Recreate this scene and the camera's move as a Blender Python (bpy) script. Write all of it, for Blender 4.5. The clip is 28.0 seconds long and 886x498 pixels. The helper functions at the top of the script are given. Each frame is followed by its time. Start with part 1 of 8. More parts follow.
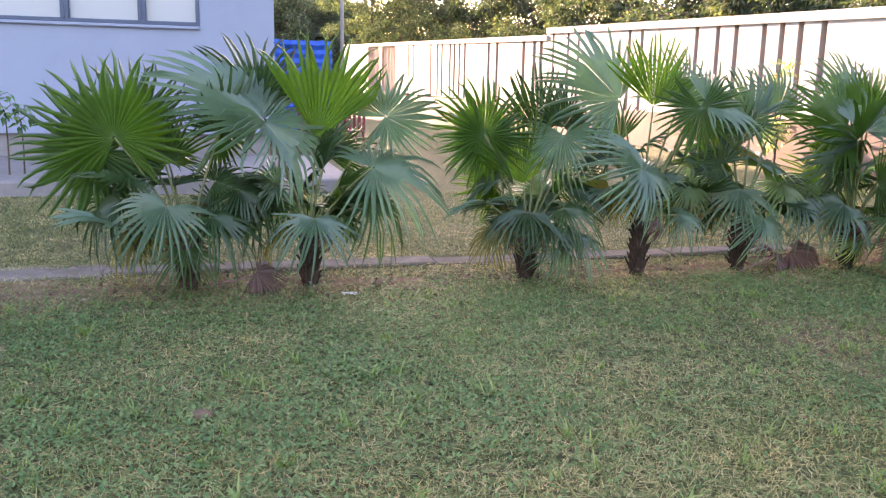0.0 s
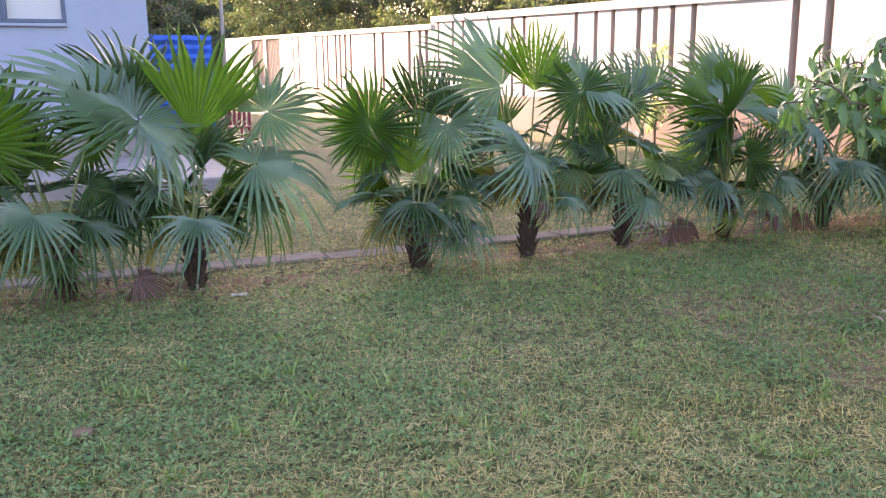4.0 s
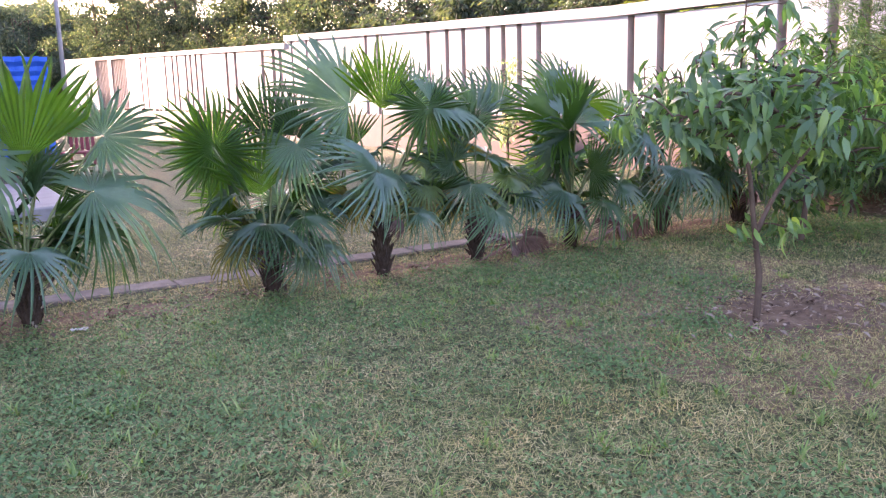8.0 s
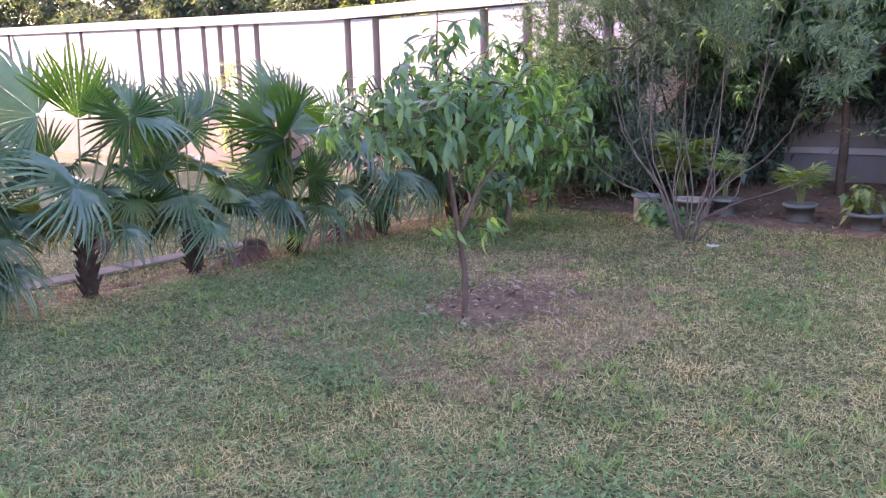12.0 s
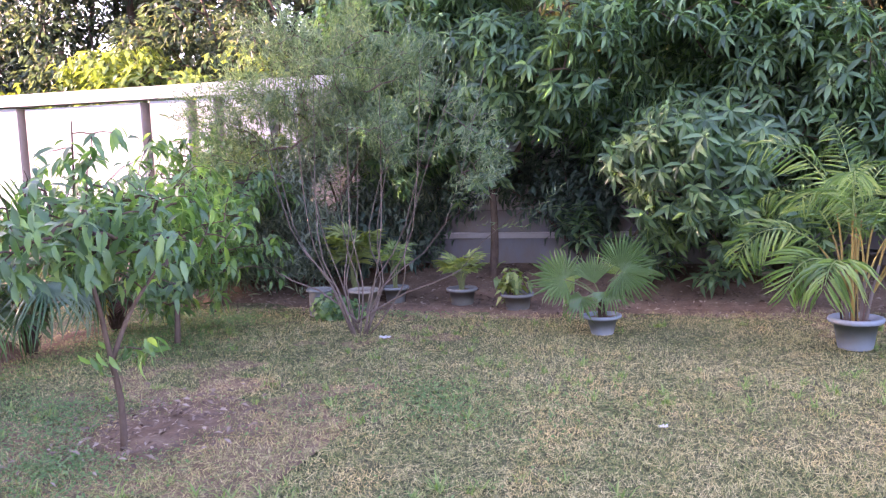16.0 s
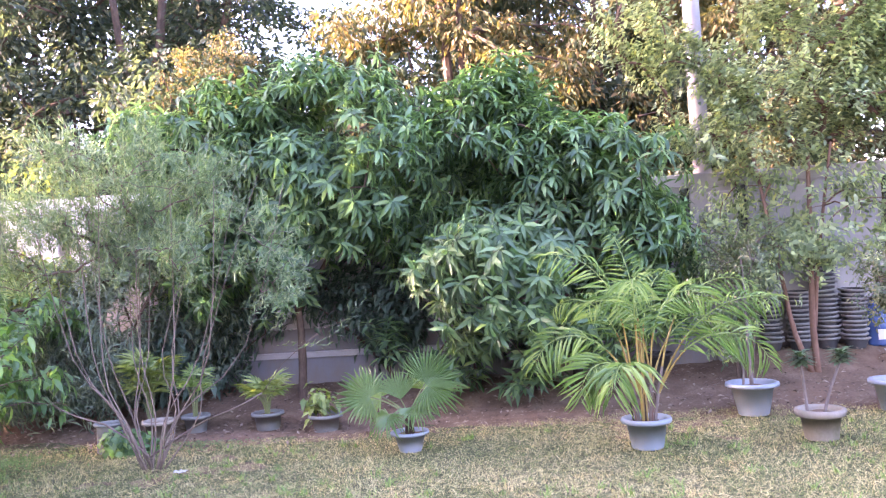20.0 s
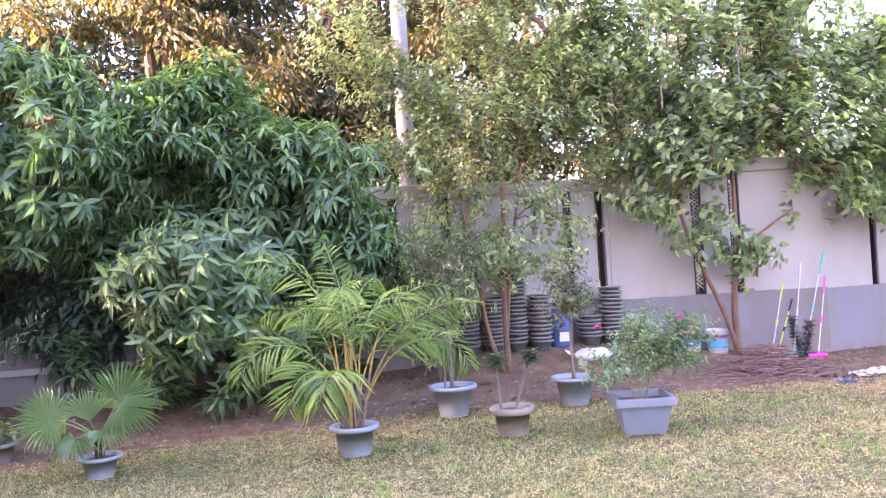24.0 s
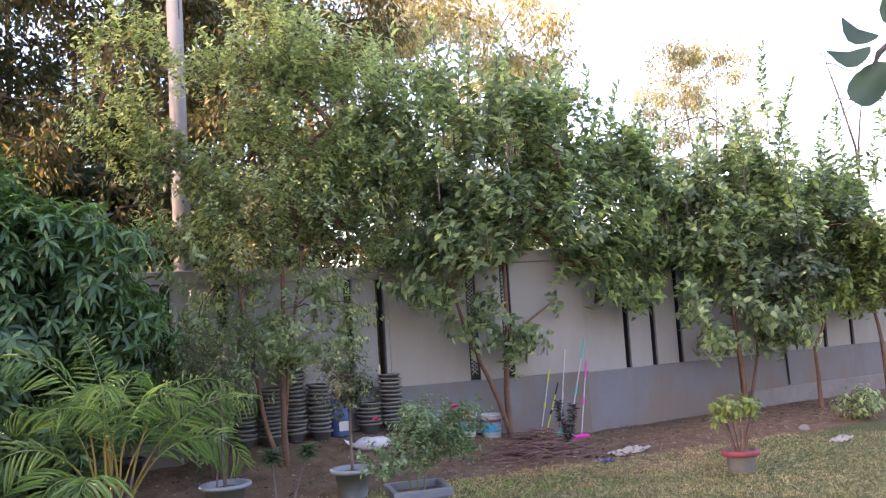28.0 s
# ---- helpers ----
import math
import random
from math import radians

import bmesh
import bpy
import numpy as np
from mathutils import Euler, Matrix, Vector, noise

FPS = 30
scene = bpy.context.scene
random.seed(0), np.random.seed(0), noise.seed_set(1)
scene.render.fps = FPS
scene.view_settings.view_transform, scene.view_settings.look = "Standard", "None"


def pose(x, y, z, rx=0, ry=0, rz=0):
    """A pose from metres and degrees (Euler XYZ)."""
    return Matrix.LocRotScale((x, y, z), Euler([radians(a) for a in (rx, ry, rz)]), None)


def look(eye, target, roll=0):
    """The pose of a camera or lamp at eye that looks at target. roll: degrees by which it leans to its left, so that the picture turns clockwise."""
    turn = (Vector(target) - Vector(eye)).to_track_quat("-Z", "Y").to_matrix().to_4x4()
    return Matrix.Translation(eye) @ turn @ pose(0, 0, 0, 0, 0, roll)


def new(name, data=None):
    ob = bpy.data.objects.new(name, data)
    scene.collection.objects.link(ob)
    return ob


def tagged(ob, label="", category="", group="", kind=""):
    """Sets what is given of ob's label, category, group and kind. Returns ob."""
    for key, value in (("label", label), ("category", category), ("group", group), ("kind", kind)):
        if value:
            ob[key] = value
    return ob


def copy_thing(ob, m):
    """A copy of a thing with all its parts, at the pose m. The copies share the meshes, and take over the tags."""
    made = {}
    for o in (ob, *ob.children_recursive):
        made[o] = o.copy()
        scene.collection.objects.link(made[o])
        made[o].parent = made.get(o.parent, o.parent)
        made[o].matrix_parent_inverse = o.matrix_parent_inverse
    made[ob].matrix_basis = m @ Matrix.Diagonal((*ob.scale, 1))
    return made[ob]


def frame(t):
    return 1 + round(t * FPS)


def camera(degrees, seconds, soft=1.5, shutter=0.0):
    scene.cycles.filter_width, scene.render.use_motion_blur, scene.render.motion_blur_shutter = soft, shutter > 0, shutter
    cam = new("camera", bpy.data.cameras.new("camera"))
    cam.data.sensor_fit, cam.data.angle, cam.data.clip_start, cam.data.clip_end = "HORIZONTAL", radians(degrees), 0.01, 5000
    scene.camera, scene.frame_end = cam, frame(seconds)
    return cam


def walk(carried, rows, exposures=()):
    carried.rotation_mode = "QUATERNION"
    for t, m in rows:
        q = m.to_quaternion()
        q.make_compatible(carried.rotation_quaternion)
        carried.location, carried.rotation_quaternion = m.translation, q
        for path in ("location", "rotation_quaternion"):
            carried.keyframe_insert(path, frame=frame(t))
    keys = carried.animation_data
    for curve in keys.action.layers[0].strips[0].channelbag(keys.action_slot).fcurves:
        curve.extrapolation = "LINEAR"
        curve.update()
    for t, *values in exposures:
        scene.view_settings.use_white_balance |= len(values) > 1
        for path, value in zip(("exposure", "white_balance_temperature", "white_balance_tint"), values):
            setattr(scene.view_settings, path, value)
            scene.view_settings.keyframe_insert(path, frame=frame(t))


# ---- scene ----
cam = camera(56.2, 28.0, soft=1.25)
PATH = [
    (0, (-0.081, 0.051, 1.326), (0.439, 1.944, 0.942), 1.2),
    (0.5, (-0.079, 0.061, 1.33), (0.48, 1.943, 0.946), 1.2),
    (1, (-0.07, 0.073, 1.325), (0.532, 1.941, 0.94), 1.2),
    (1.5, (-0.062, 0.075, 1.324), (0.574, 1.93, 0.932), 1.2),
    (2, (-0.05, 0.071, 1.319), (0.608, 1.917, 0.919), 0.9),
    (2.5, (-0.042, 0.074, 1.317), (0.636, 1.912, 0.913), 0.6),
    (3, (-0.033, 0.069, 1.316), (0.663, 1.9, 0.913), -0.1),
    (3.5, (-0.029, 0.068, 1.323), (0.695, 1.888, 0.92), -0.4),
    (5.5, (0.0, 0.063, 1.332), (0.822, 1.841, 0.927), -1.2),
    (6, (0.013, 0.054, 1.337), (0.869, 1.817, 0.94), -1.3),
    (6.5, (0.018, 0.053, 1.339), (0.91, 1.799, 0.948), -1.5),
    (7, (0.03, 0.048, 1.334), (0.971, 1.771, 0.952), -1.5),
    (7.5, (0.032, 0.04, 1.336), (1.023, 1.736, 0.96), -1.6),
    (8, (0.048, 0.025, 1.331), (1.086, 1.694, 0.961), -1.5),
    (8.5, (0.059, 0.015, 1.337), (1.154, 1.648, 0.969), -1.4),
    (9, (0.08, 0.008, 1.336), (1.229, 1.603, 0.97), -1.3),
    (9.5, (0.08, -0.004, 1.341), (1.289, 1.547, 0.98), -1.1),
    (10, (0.084, -0.015, 1.35), (1.368, 1.478, 0.999), -0.9),
    (10.5, (0.094, -0.031, 1.359), (1.47, 1.378, 1.01), -0.9),
    (11, (0.106, -0.032, 1.358), (1.523, 1.336, 1.013), -1.3),
    (11.5, (0.125, -0.054, 1.374), (1.582, 1.268, 1.011), -1.5),
    (13.5, (0.208, -0.077, 1.421), (1.86, 0.959, 0.978), -1.2),
    (14, (0.215, -0.085, 1.438), (1.906, 0.888, 0.997), -1.6),
    (14.5, (0.235, -0.1, 1.455), (1.967, 0.813, 1.047), -2.1),
    (15, (0.248, -0.111, 1.48), (2.041, 0.71, 1.148), -2.2),
    (15.5, (0.27, -0.126, 1.515), (2.114, 0.591, 1.218), -2.1),
    (16, (0.31, -0.157, 1.549), (2.196, 0.471, 1.326), -2.2),
    (16.5, (0.326, -0.168, 1.569), (2.234, 0.404, 1.39), -2.7),
    (17, (0.343, -0.182, 1.59), (2.267, 0.345, 1.442), -3.1),
    (17.5, (0.351, -0.192, 1.612), (2.291, 0.281, 1.506), -3.3),
    (18, (0.346, -0.21, 1.567), (2.3, 0.214, 1.544), -3.4),
    (18.5, (0.38, -0.264, 1.576), (2.344, 0.114, 1.582), -4.0),
    (19, (0.402, -0.294, 1.555), (2.378, 0.011, 1.59), -4.2),
    (19.5, (0.417, -0.325, 1.552), (2.402, -0.083, 1.595), -4.0),
    (20, (0.421, -0.311, 1.538), (2.41, -0.107, 1.573), -3.7),
    (20.5, (0.468, -0.266, 1.568), (2.46, -0.09, 1.561), -4.0),
    (21, (0.496, -0.252, 1.541), (2.493, -0.154, 1.521), -4.0),
    (21.5, (0.528, -0.251, 1.542), (2.527, -0.287, 1.509), -3.9),
    (22, (0.528, -0.268, 1.533), (2.521, -0.428, 1.5), -3.6),
    (22.5, (0.532, -0.278, 1.5), (2.516, -0.525, 1.481), -3.7),
    (24.5, (0.511, -0.331, 1.508), (2.432, -0.885, 1.534), -3.2),
    (25, (0.48, -0.342, 1.569), (2.382, -0.96, 1.601), -3.0),
    (25.5, (0.47, -0.348, 1.587), (2.351, -1.024, 1.648), -3.2),
    (26, (0.466, -0.349, 1.605), (2.33, -1.068, 1.704), -3.4),
    (26.5, (0.472, -0.355, 1.61), (2.316, -1.118, 1.744), -3.6),
    (27, (0.496, -0.331, 1.604), (2.304, -1.172, 1.764), -3.7),
    (27.5, (0.501, -0.332, 1.585), (2.272, -1.244, 1.764), -3.7),
    (28, (0.508, -0.341, 1.59), (2.246, -1.313, 1.771), -3.6),
]
walk(cam, [(t, look(eye, target, roll)) for t, eye, target, roll in PATH],
     [(0.0, 3.52, 6850, 39), (3.0, 3.48, 6800, 39), (8.0, 3.46, 6180, 48), (11.0, 3.48, 6020, 52), (14.0, 3.78, 5980, 58), (17.0, 3.98, 6150, 57), (19.0, 4.10, 6200, 56), (20.0, 4.62, 6050, 58), (21.0, 4.92, 6080, 64), (22.0, 4.92, 5960, 65), (25.0, 4.06, 6400, 53), (26.0, 3.76, 6350, 49), (27.0, 3.54, 6400, 45), (28.0, 3.14, 6500, 40)])

# ---- light: low warm sun ahead and to one side, clear sky, most of the garden in the house's shade ----
SUN_AZ, SUN_EL = -8.5, 12.0
world = bpy.data.worlds.new("sky")
scene.world = world
world.use_nodes = True
sky = world.node_tree.nodes.new("ShaderNodeTexSky")
sky.sky_type, sky.sun_disc = "NISHITA", False
sky.sun_elevation, sky.sun_rotation = radians(SUN_EL), radians(SUN_AZ % 360)
sky.altitude, sky.air_density, sky.dust_density, sky.ozone_density = 100, 1.0, 4.0, 1.0
back = world.node_tree.nodes["Background"]
back.inputs["Strength"].default_value = 0.15
world.node_tree.links.new(sky.outputs[0], back.inputs[0])
sun_data = bpy.data.lights.new("sun", "SUN")
sun_data.energy, sun_data.angle, sun_data.color = 4.0, radians(0.6), (1.0, 0.77, 0.52)
sun = new("sun", sun_data)
sx, sy = math.sin(radians(SUN_AZ)), math.cos(radians(SUN_AZ))
sun.matrix_world = look((sx * 60, sy * 60, 60 * math.tan(radians(SUN_EL))), (0, 0, 0))


# ---- materials ----
def nodes_of(name):
    m = bpy.data.materials.new(name)
    m.use_nodes = True
    nt = m.node_tree
    return m, nt, nt.nodes["Principled BSDF"]


def add(nt, kind, **values):
    n = nt.nodes.new(kind)
    for k, v in values.items():
        n.inputs[k.replace("_", " ")].default_value = v
    return n


def ramp(nt, src, stops):
    r = nt.nodes.new("ShaderNodeValToRGB")
    el = r.color_ramp.elements
    while len(el) < len(stops):
        el.new(0.5)
    for e, (p, c) in zip(el, stops):
        e.position, e.color = p, (*c, 1)
    nt.links.new(src, r.inputs[0])
    return r.outputs[0]


def mixc(nt, fac, a, b, mode="MIX"):
    n = nt.nodes.new("ShaderNodeMix")
    n.data_type, n.blend_type = "RGBA", mode
    for s, v in ((0, fac), (6, a), (7, b)):
        if isinstance(v, (int, float)):
            n.inputs[s].default_value = v
        elif isinstance(v, tuple):
            n.inputs[s].default_value = (*v, 1)
        else:
            nt.links.new(v, n.inputs[s])
    return n.outputs[2]


def surf(name, stops, scale=6.0, fine=60.0, rough=0.8, bump=0.25, dist=0.01, stain=None, stain_scale=1.2, metal=0.0, spec=0.35, stretch=(1, 1, 1), cover=0.48, damp=0.0):
    """A plain surface: colour by a coarse and a fine noise, stains at a larger scale, fine relief."""
    m, nt, b = nodes_of(name)
    co = nt.nodes.new("ShaderNodeTexCoord")
    mp = nt.nodes.new("ShaderNodeMapping")
    mp.inputs["Scale"].default_value = stretch
    nt.links.new(co.outputs["Object"], mp.inputs[0])
    n1 = add(nt, "ShaderNodeTexNoise", Scale=scale, Detail=5.0, Roughness=0.6)
    n2 = add(nt, "ShaderNodeTexNoise", Scale=fine, Detail=3.0, Roughness=0.6)
    for n in (n1, n2):
        nt.links.new(mp.outputs[0], n.inputs["Vector"])
    half = nt.nodes.new("ShaderNodeMath")
    half.operation = "MULTIPLY_ADD"
    half.inputs[1].default_value = 0.35
    nt.links.new(n2.outputs[0], half.inputs[0])
    sc = nt.nodes.new("ShaderNodeMath")
    sc.operation = "MULTIPLY"
    sc.inputs[1].default_value = 0.65
    nt.links.new(n1.outputs[0], sc.inputs[0])
    nt.links.new(sc.outputs[0], half.inputs[2])
    colour = ramp(nt, half.outputs[0], stops)
    if stain:
        n3 = add(nt, "ShaderNodeTexNoise", Scale=stain_scale, Detail=6.0, Roughness=0.7)
        nt.links.new(mp.outputs[0], n3.inputs["Vector"])
        where = n3.outputs[0]
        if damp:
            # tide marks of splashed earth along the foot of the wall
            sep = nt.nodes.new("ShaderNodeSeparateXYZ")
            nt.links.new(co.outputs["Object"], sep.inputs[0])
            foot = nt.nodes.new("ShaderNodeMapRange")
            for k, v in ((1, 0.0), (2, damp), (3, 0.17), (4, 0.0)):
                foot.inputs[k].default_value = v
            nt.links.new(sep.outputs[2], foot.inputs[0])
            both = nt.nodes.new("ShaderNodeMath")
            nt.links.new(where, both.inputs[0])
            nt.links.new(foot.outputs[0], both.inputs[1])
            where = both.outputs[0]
        mask = ramp(nt, where, [(cover, (0, 0, 0)), (cover + 0.22, (0.8, 0.8, 0.8))])
        colour = mixc(nt, mask, colour, stain)
    nt.links.new(colour, b.inputs["Base Color"])
    b.inputs["Roughness"].default_value, b.inputs["Metallic"].default_value = rough, metal
    b.inputs["Specular IOR Level"].default_value = spec
    if bump:
        bp = add(nt, "ShaderNodeBump", Strength=bump, Distance=dist)
        nt.links.new(half.outputs[0], bp.inputs["Height"])
        nt.links.new(bp.outputs[0], b.inputs["Normal"])
    return m


def dusty(c, share=0.24, lift=1.25):
    """A leaf colour mixed with its own grey by share, then scaled by lift."""
    grey = 0.3 * c[0] + 0.55 * c[1] + 0.15 * c[2]
    return tuple(lift * ((1 - share) * a + share * grey * b) for a, b in zip(c, (1.02, 0.98, 1.0)))


def leafy(name, stops, rough=0.5, through_light=0.35, spec=0.4, tone=(0.9, 1.1, 0.4), objects=False, grey_share=0.24):
    """Leaf: colour varies from leaf to leaf and along it; some light passes through the blade."""
    m, nt, b = nodes_of(name)
    stops = [(p, dusty(c, grey_share)) for p, c in stops]
    if objects:
        src = nt.nodes.new("ShaderNodeObjectInfo").outputs["Random"]
    else:
        src = nt.nodes.new("ShaderNodeNewGeometry").outputs["Random Per Island"]
    co = nt.nodes.new("ShaderNodeTexCoord")
    n1 = add(nt, "ShaderNodeTexNoise", Scale=9.0, Detail=4.0)
    nt.links.new(co.outputs["Object"], n1.inputs["Vector"])
    colour = ramp(nt, src, stops)
    colour = mixc(nt, n1.outputs[0], colour, mixc(nt, 1.0, colour, (0.62, 0.66, 0.6), "MULTIPLY"))
    nt.links.new(colour, b.inputs["Base Color"])
    b.inputs["Roughness"].default_value, b.inputs["Specular IOR Level"].default_value = rough, spec
    tr = nt.nodes.new("ShaderNodeBsdfTranslucent")
    nt.links.new(mixc(nt, 1.0, colour, tuple(1.7 * c for c in tone), "MULTIPLY"), tr.inputs[0])
    mx = nt.nodes.new("ShaderNodeMixShader")
    mx.inputs[0].default_value = through_light
    nt.links.new(b.outputs[0], mx.inputs[1])
    nt.links.new(tr.outputs[0], mx.inputs[2])
    nt.links.new(mx.outputs[0], nt.nodes["Material Output"].inputs[0])
    return m


def lawn_material():
    m, nt, b = nodes_of("lawn")
    co = nt.nodes.new("ShaderNodeTexCoord")
    out = []
    for scale, detail in ((0.55, 6.0), (3.5, 6.0), (38.0, 5.0), (170.0, 3.0)):
        n = add(nt, "ShaderNodeTexNoise", Scale=scale, Detail=detail, Roughness=0.65)
        nt.links.new(co.outputs["Object"], n.inputs["Vector"])
        out.append(n.outputs[0])
    fresh = ramp(nt, out[2], [(0.36, (0.036, 0.042, 0.017)), (0.52, (0.096, 0.110, 0.044)), (0.66, (0.20, 0.215, 0.092))])
    dry = ramp(nt, out[2], [(0.36, (0.060, 0.049, 0.028)), (0.52, (0.165, 0.142, 0.080)), (0.66, (0.32, 0.28, 0.160))])
    mask = ramp(nt, mixc(nt, 0.5, out[0], out[1]), [(0.47, (0.0, 0.0, 0.0)), (0.68, (0.85, 0.85, 0.85))])
    col = mixc(nt, mask, fresh, dry)
    speck = ramp(nt, out[3], [(0.35, (0.55, 0.55, 0.55)), (0.7, (1.25, 1.25, 1.2))])
    nt.links.new(mixc(nt, 1.0, col, speck, "MULTIPLY"), b.inputs["Base Color"])
    b.inputs["Roughness"].default_value, b.inputs["Specular IOR Level"].default_value = 0.9, 0.15
    bp = add(nt, "ShaderNodeBump", Strength=0.7, Distance=0.03)
    nt.links.new(out[2], bp.inputs["Height"])
    nt.links.new(bp.outputs[0], b.inputs["Normal"])
    return m


M_LAWN = lawn_material()
M_SOIL = surf("soil", [(0.25, (0.066, 0.044, 0.028)), (0.5, (0.145, 0.098, 0.063)), (0.75, (0.236, 0.172, 0.115))], 5, 45, 0.95, 0.8, 0.03, (0.185, 0.115, 0.070), 0.9, spec=0.1)
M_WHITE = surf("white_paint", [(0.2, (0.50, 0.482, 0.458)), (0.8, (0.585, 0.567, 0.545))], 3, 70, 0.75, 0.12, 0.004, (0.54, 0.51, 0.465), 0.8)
# The same wall paint, darkened for the stretches that lie in shade.
M_SHADEWALL = surf("shaded_white_paint", [(0.2, (0.290, 0.282, 0.260)), (0.8, (0.345, 0.336, 0.312))], 3, 70, 0.75, 0.12, 0.004, (0.27, 0.25, 0.21), 0.9, stretch=(1, 1, 0.35), cover=0.45)
M_SHADECREAM = surf("shaded_cream_paint", [(0.2, (0.298, 0.284, 0.252)), (0.8, (0.352, 0.336, 0.302))], 3, 70, 0.75, 0.12, 0.004, (0.27, 0.247, 0.205), 0.9, stretch=(1, 1, 0.35), cover=0.5)
# Brown for the shaded inner faces of the openings, and for the bars.
M_SLOT = surf("slot_shade_and_bar_brown", [(0.2, (0.2736, 0.2244, 0.1931)), (0.8, (0.38, 0.3291, 0.2972))], 4, 60, 0.8, 0.1, 0.004)
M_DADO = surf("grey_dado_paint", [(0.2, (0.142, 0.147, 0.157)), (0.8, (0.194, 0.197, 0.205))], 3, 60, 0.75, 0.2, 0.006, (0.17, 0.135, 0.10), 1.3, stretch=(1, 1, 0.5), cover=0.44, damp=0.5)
# Dado paint reddened: the warm sun's tint is put into the colour.
M_SUN_DADO = surf("sun_reddened_dado_paint", [(0.2, (0.165, 0.112, 0.086)), (0.8, (0.235, 0.168, 0.135))], 3, 60, 0.8, 0.2, 0.006)
M_HOUSE = surf("house_paint", [(0.2, (0.228, 0.264, 0.325)), (0.8, (0.262, 0.300, 0.362))], 2, 60, 0.75, 0.12, 0.004, (0.228, 0.255, 0.31), 0.7)
M_CONC = surf("concrete", [(0.2, (0.153, 0.1403, 0.1275)), (0.8, (0.2677, 0.2486, 0.2295))], 5, 50, 0.9, 0.5, 0.01, (0.17, 0.15, 0.13), 1.5)
M_EDGING = surf("worn_edging_cement", [(0.2, (0.095, 0.082, 0.068)), (0.5, (0.160, 0.142, 0.120)), (0.8, (0.225, 0.205, 0.178))], 7, 45, 0.95, 0.8, 0.02, (0.085, 0.075, 0.05), 2.6, spec=0.1)
M_POLE = surf("pole_concrete", [(0.2, (0.272, 0.2584, 0.2448)), (0.8, (0.3808, 0.3604, 0.34))], 4, 60, 0.85, 0.3, 0.005, (0.36, 0.33, 0.30), 1.6)
M_BARK = surf("bark", [(0.25, (0.045, 0.0315, 0.0225)), (0.55, (0.1125, 0.0788, 0.0562)), (0.8, (0.195, 0.1425, 0.105))], 10, 60, 0.9, 0.8, 0.01, spec=0.15, stretch=(1, 1, 0.35))
M_BARK_RED = surf("smooth_reddish_bark", [(0.25, (0.0864, 0.0468, 0.0302)), (0.55, (0.1728, 0.1008, 0.0648)), (0.8, (0.2592, 0.18, 0.1296))], 9, 50, 0.8, 0.5, 0.008, spec=0.2, stretch=(1, 1, 0.4))
M_BARK_GREY = surf("grey_bark", [(0.25, (0.0792, 0.063, 0.0525)), (0.55, (0.1584, 0.1295, 0.1085)), (0.8, (0.2376, 0.203, 0.175))], 10, 60, 0.9, 0.6, 0.008, spec=0.15, stretch=(1, 1, 0.4))
M_BARK_REDGREY = surf("brown_grey_bark", [(0.25, (0.085, 0.062, 0.046)), (0.55, (0.165, 0.126, 0.096)), (0.8, (0.25, 0.20, 0.16))], 10, 60, 0.9, 0.6, 0.008, spec=0.15, stretch=(1, 1, 0.4))
M_FIBRE = surf("palm_fibre", [(0.25, (0.02, 0.014, 0.010)), (0.55, (0.065, 0.045, 0.032)), (0.8, (0.14, 0.10, 0.075))], 16, 90, 0.95, 1.0, 0.02, spec=0.1, stretch=(1, 1, 0.5))
# Three tones of one fan leaf: shade, sky sheen, backlight put into colour.
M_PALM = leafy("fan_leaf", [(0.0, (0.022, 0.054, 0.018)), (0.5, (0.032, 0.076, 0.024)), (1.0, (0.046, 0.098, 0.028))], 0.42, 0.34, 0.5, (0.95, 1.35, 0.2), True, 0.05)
M_SHEENFAN = leafy("sky_sheen_fan_leaf", [(0.0, (0.058, 0.112, 0.070)), (0.5, (0.086, 0.150, 0.096)), (1.0, (0.120, 0.192, 0.128))], 0.36, 0.32, 0.6, (1.0, 1.35, 0.45), True, 0.05)
M_BACKLITFAN = leafy("backlit_fan_leaf", [(0.0, (0.044, 0.100, 0.015)), (0.5, (0.062, 0.126, 0.018)), (1.0, (0.090, 0.158, 0.022))], 0.42, 0.45, 0.45, (1.0, 1.4, 0.12), True, 0.03)
M_OLDFAN = leafy("yellowing_fan_leaf", [(0.0, (0.12, 0.13, 0.035)), (1.0, (0.19, 0.17, 0.045))], 0.5, 0.40, 0.4, (1.1, 1.1, 0.2), True, 0.08)
M_YOUNGFAN = leafy("young_fan_leaf", [(0.0, (0.085, 0.15, 0.045)), (0.5, (0.13, 0.20, 0.085)), (1.0, (0.19, 0.26, 0.06))], 0.36, 0.34, 0.6, (1.0, 1.3, 0.2), True, 0.08)
M_PETIOLE = surf("petiole", [(0.2, (0.09, 0.12, 0.04)), (0.8, (0.20, 0.22, 0.08))], 8, 60, 0.6, 0.1)
M_DEAD = leafy("dead_leaf", [(0.0, (0.085, 0.044, 0.034)), (1.0, (0.170, 0.095, 0.075))], 0.8, 0.1, 0.2, (0.7, 0.56, 0.42))
M_MANGO = leafy("mango_leaf", [(0.0, (0.027, 0.066, 0.035)), (0.5, (0.060, 0.132, 0.062)), (0.85, (0.115, 0.215, 0.090)), (1.0, (0.145, 0.228, 0.078))], 0.46, 0.28, 0.35, (2.0, 2.15, 0.7), grey_share=0.16)
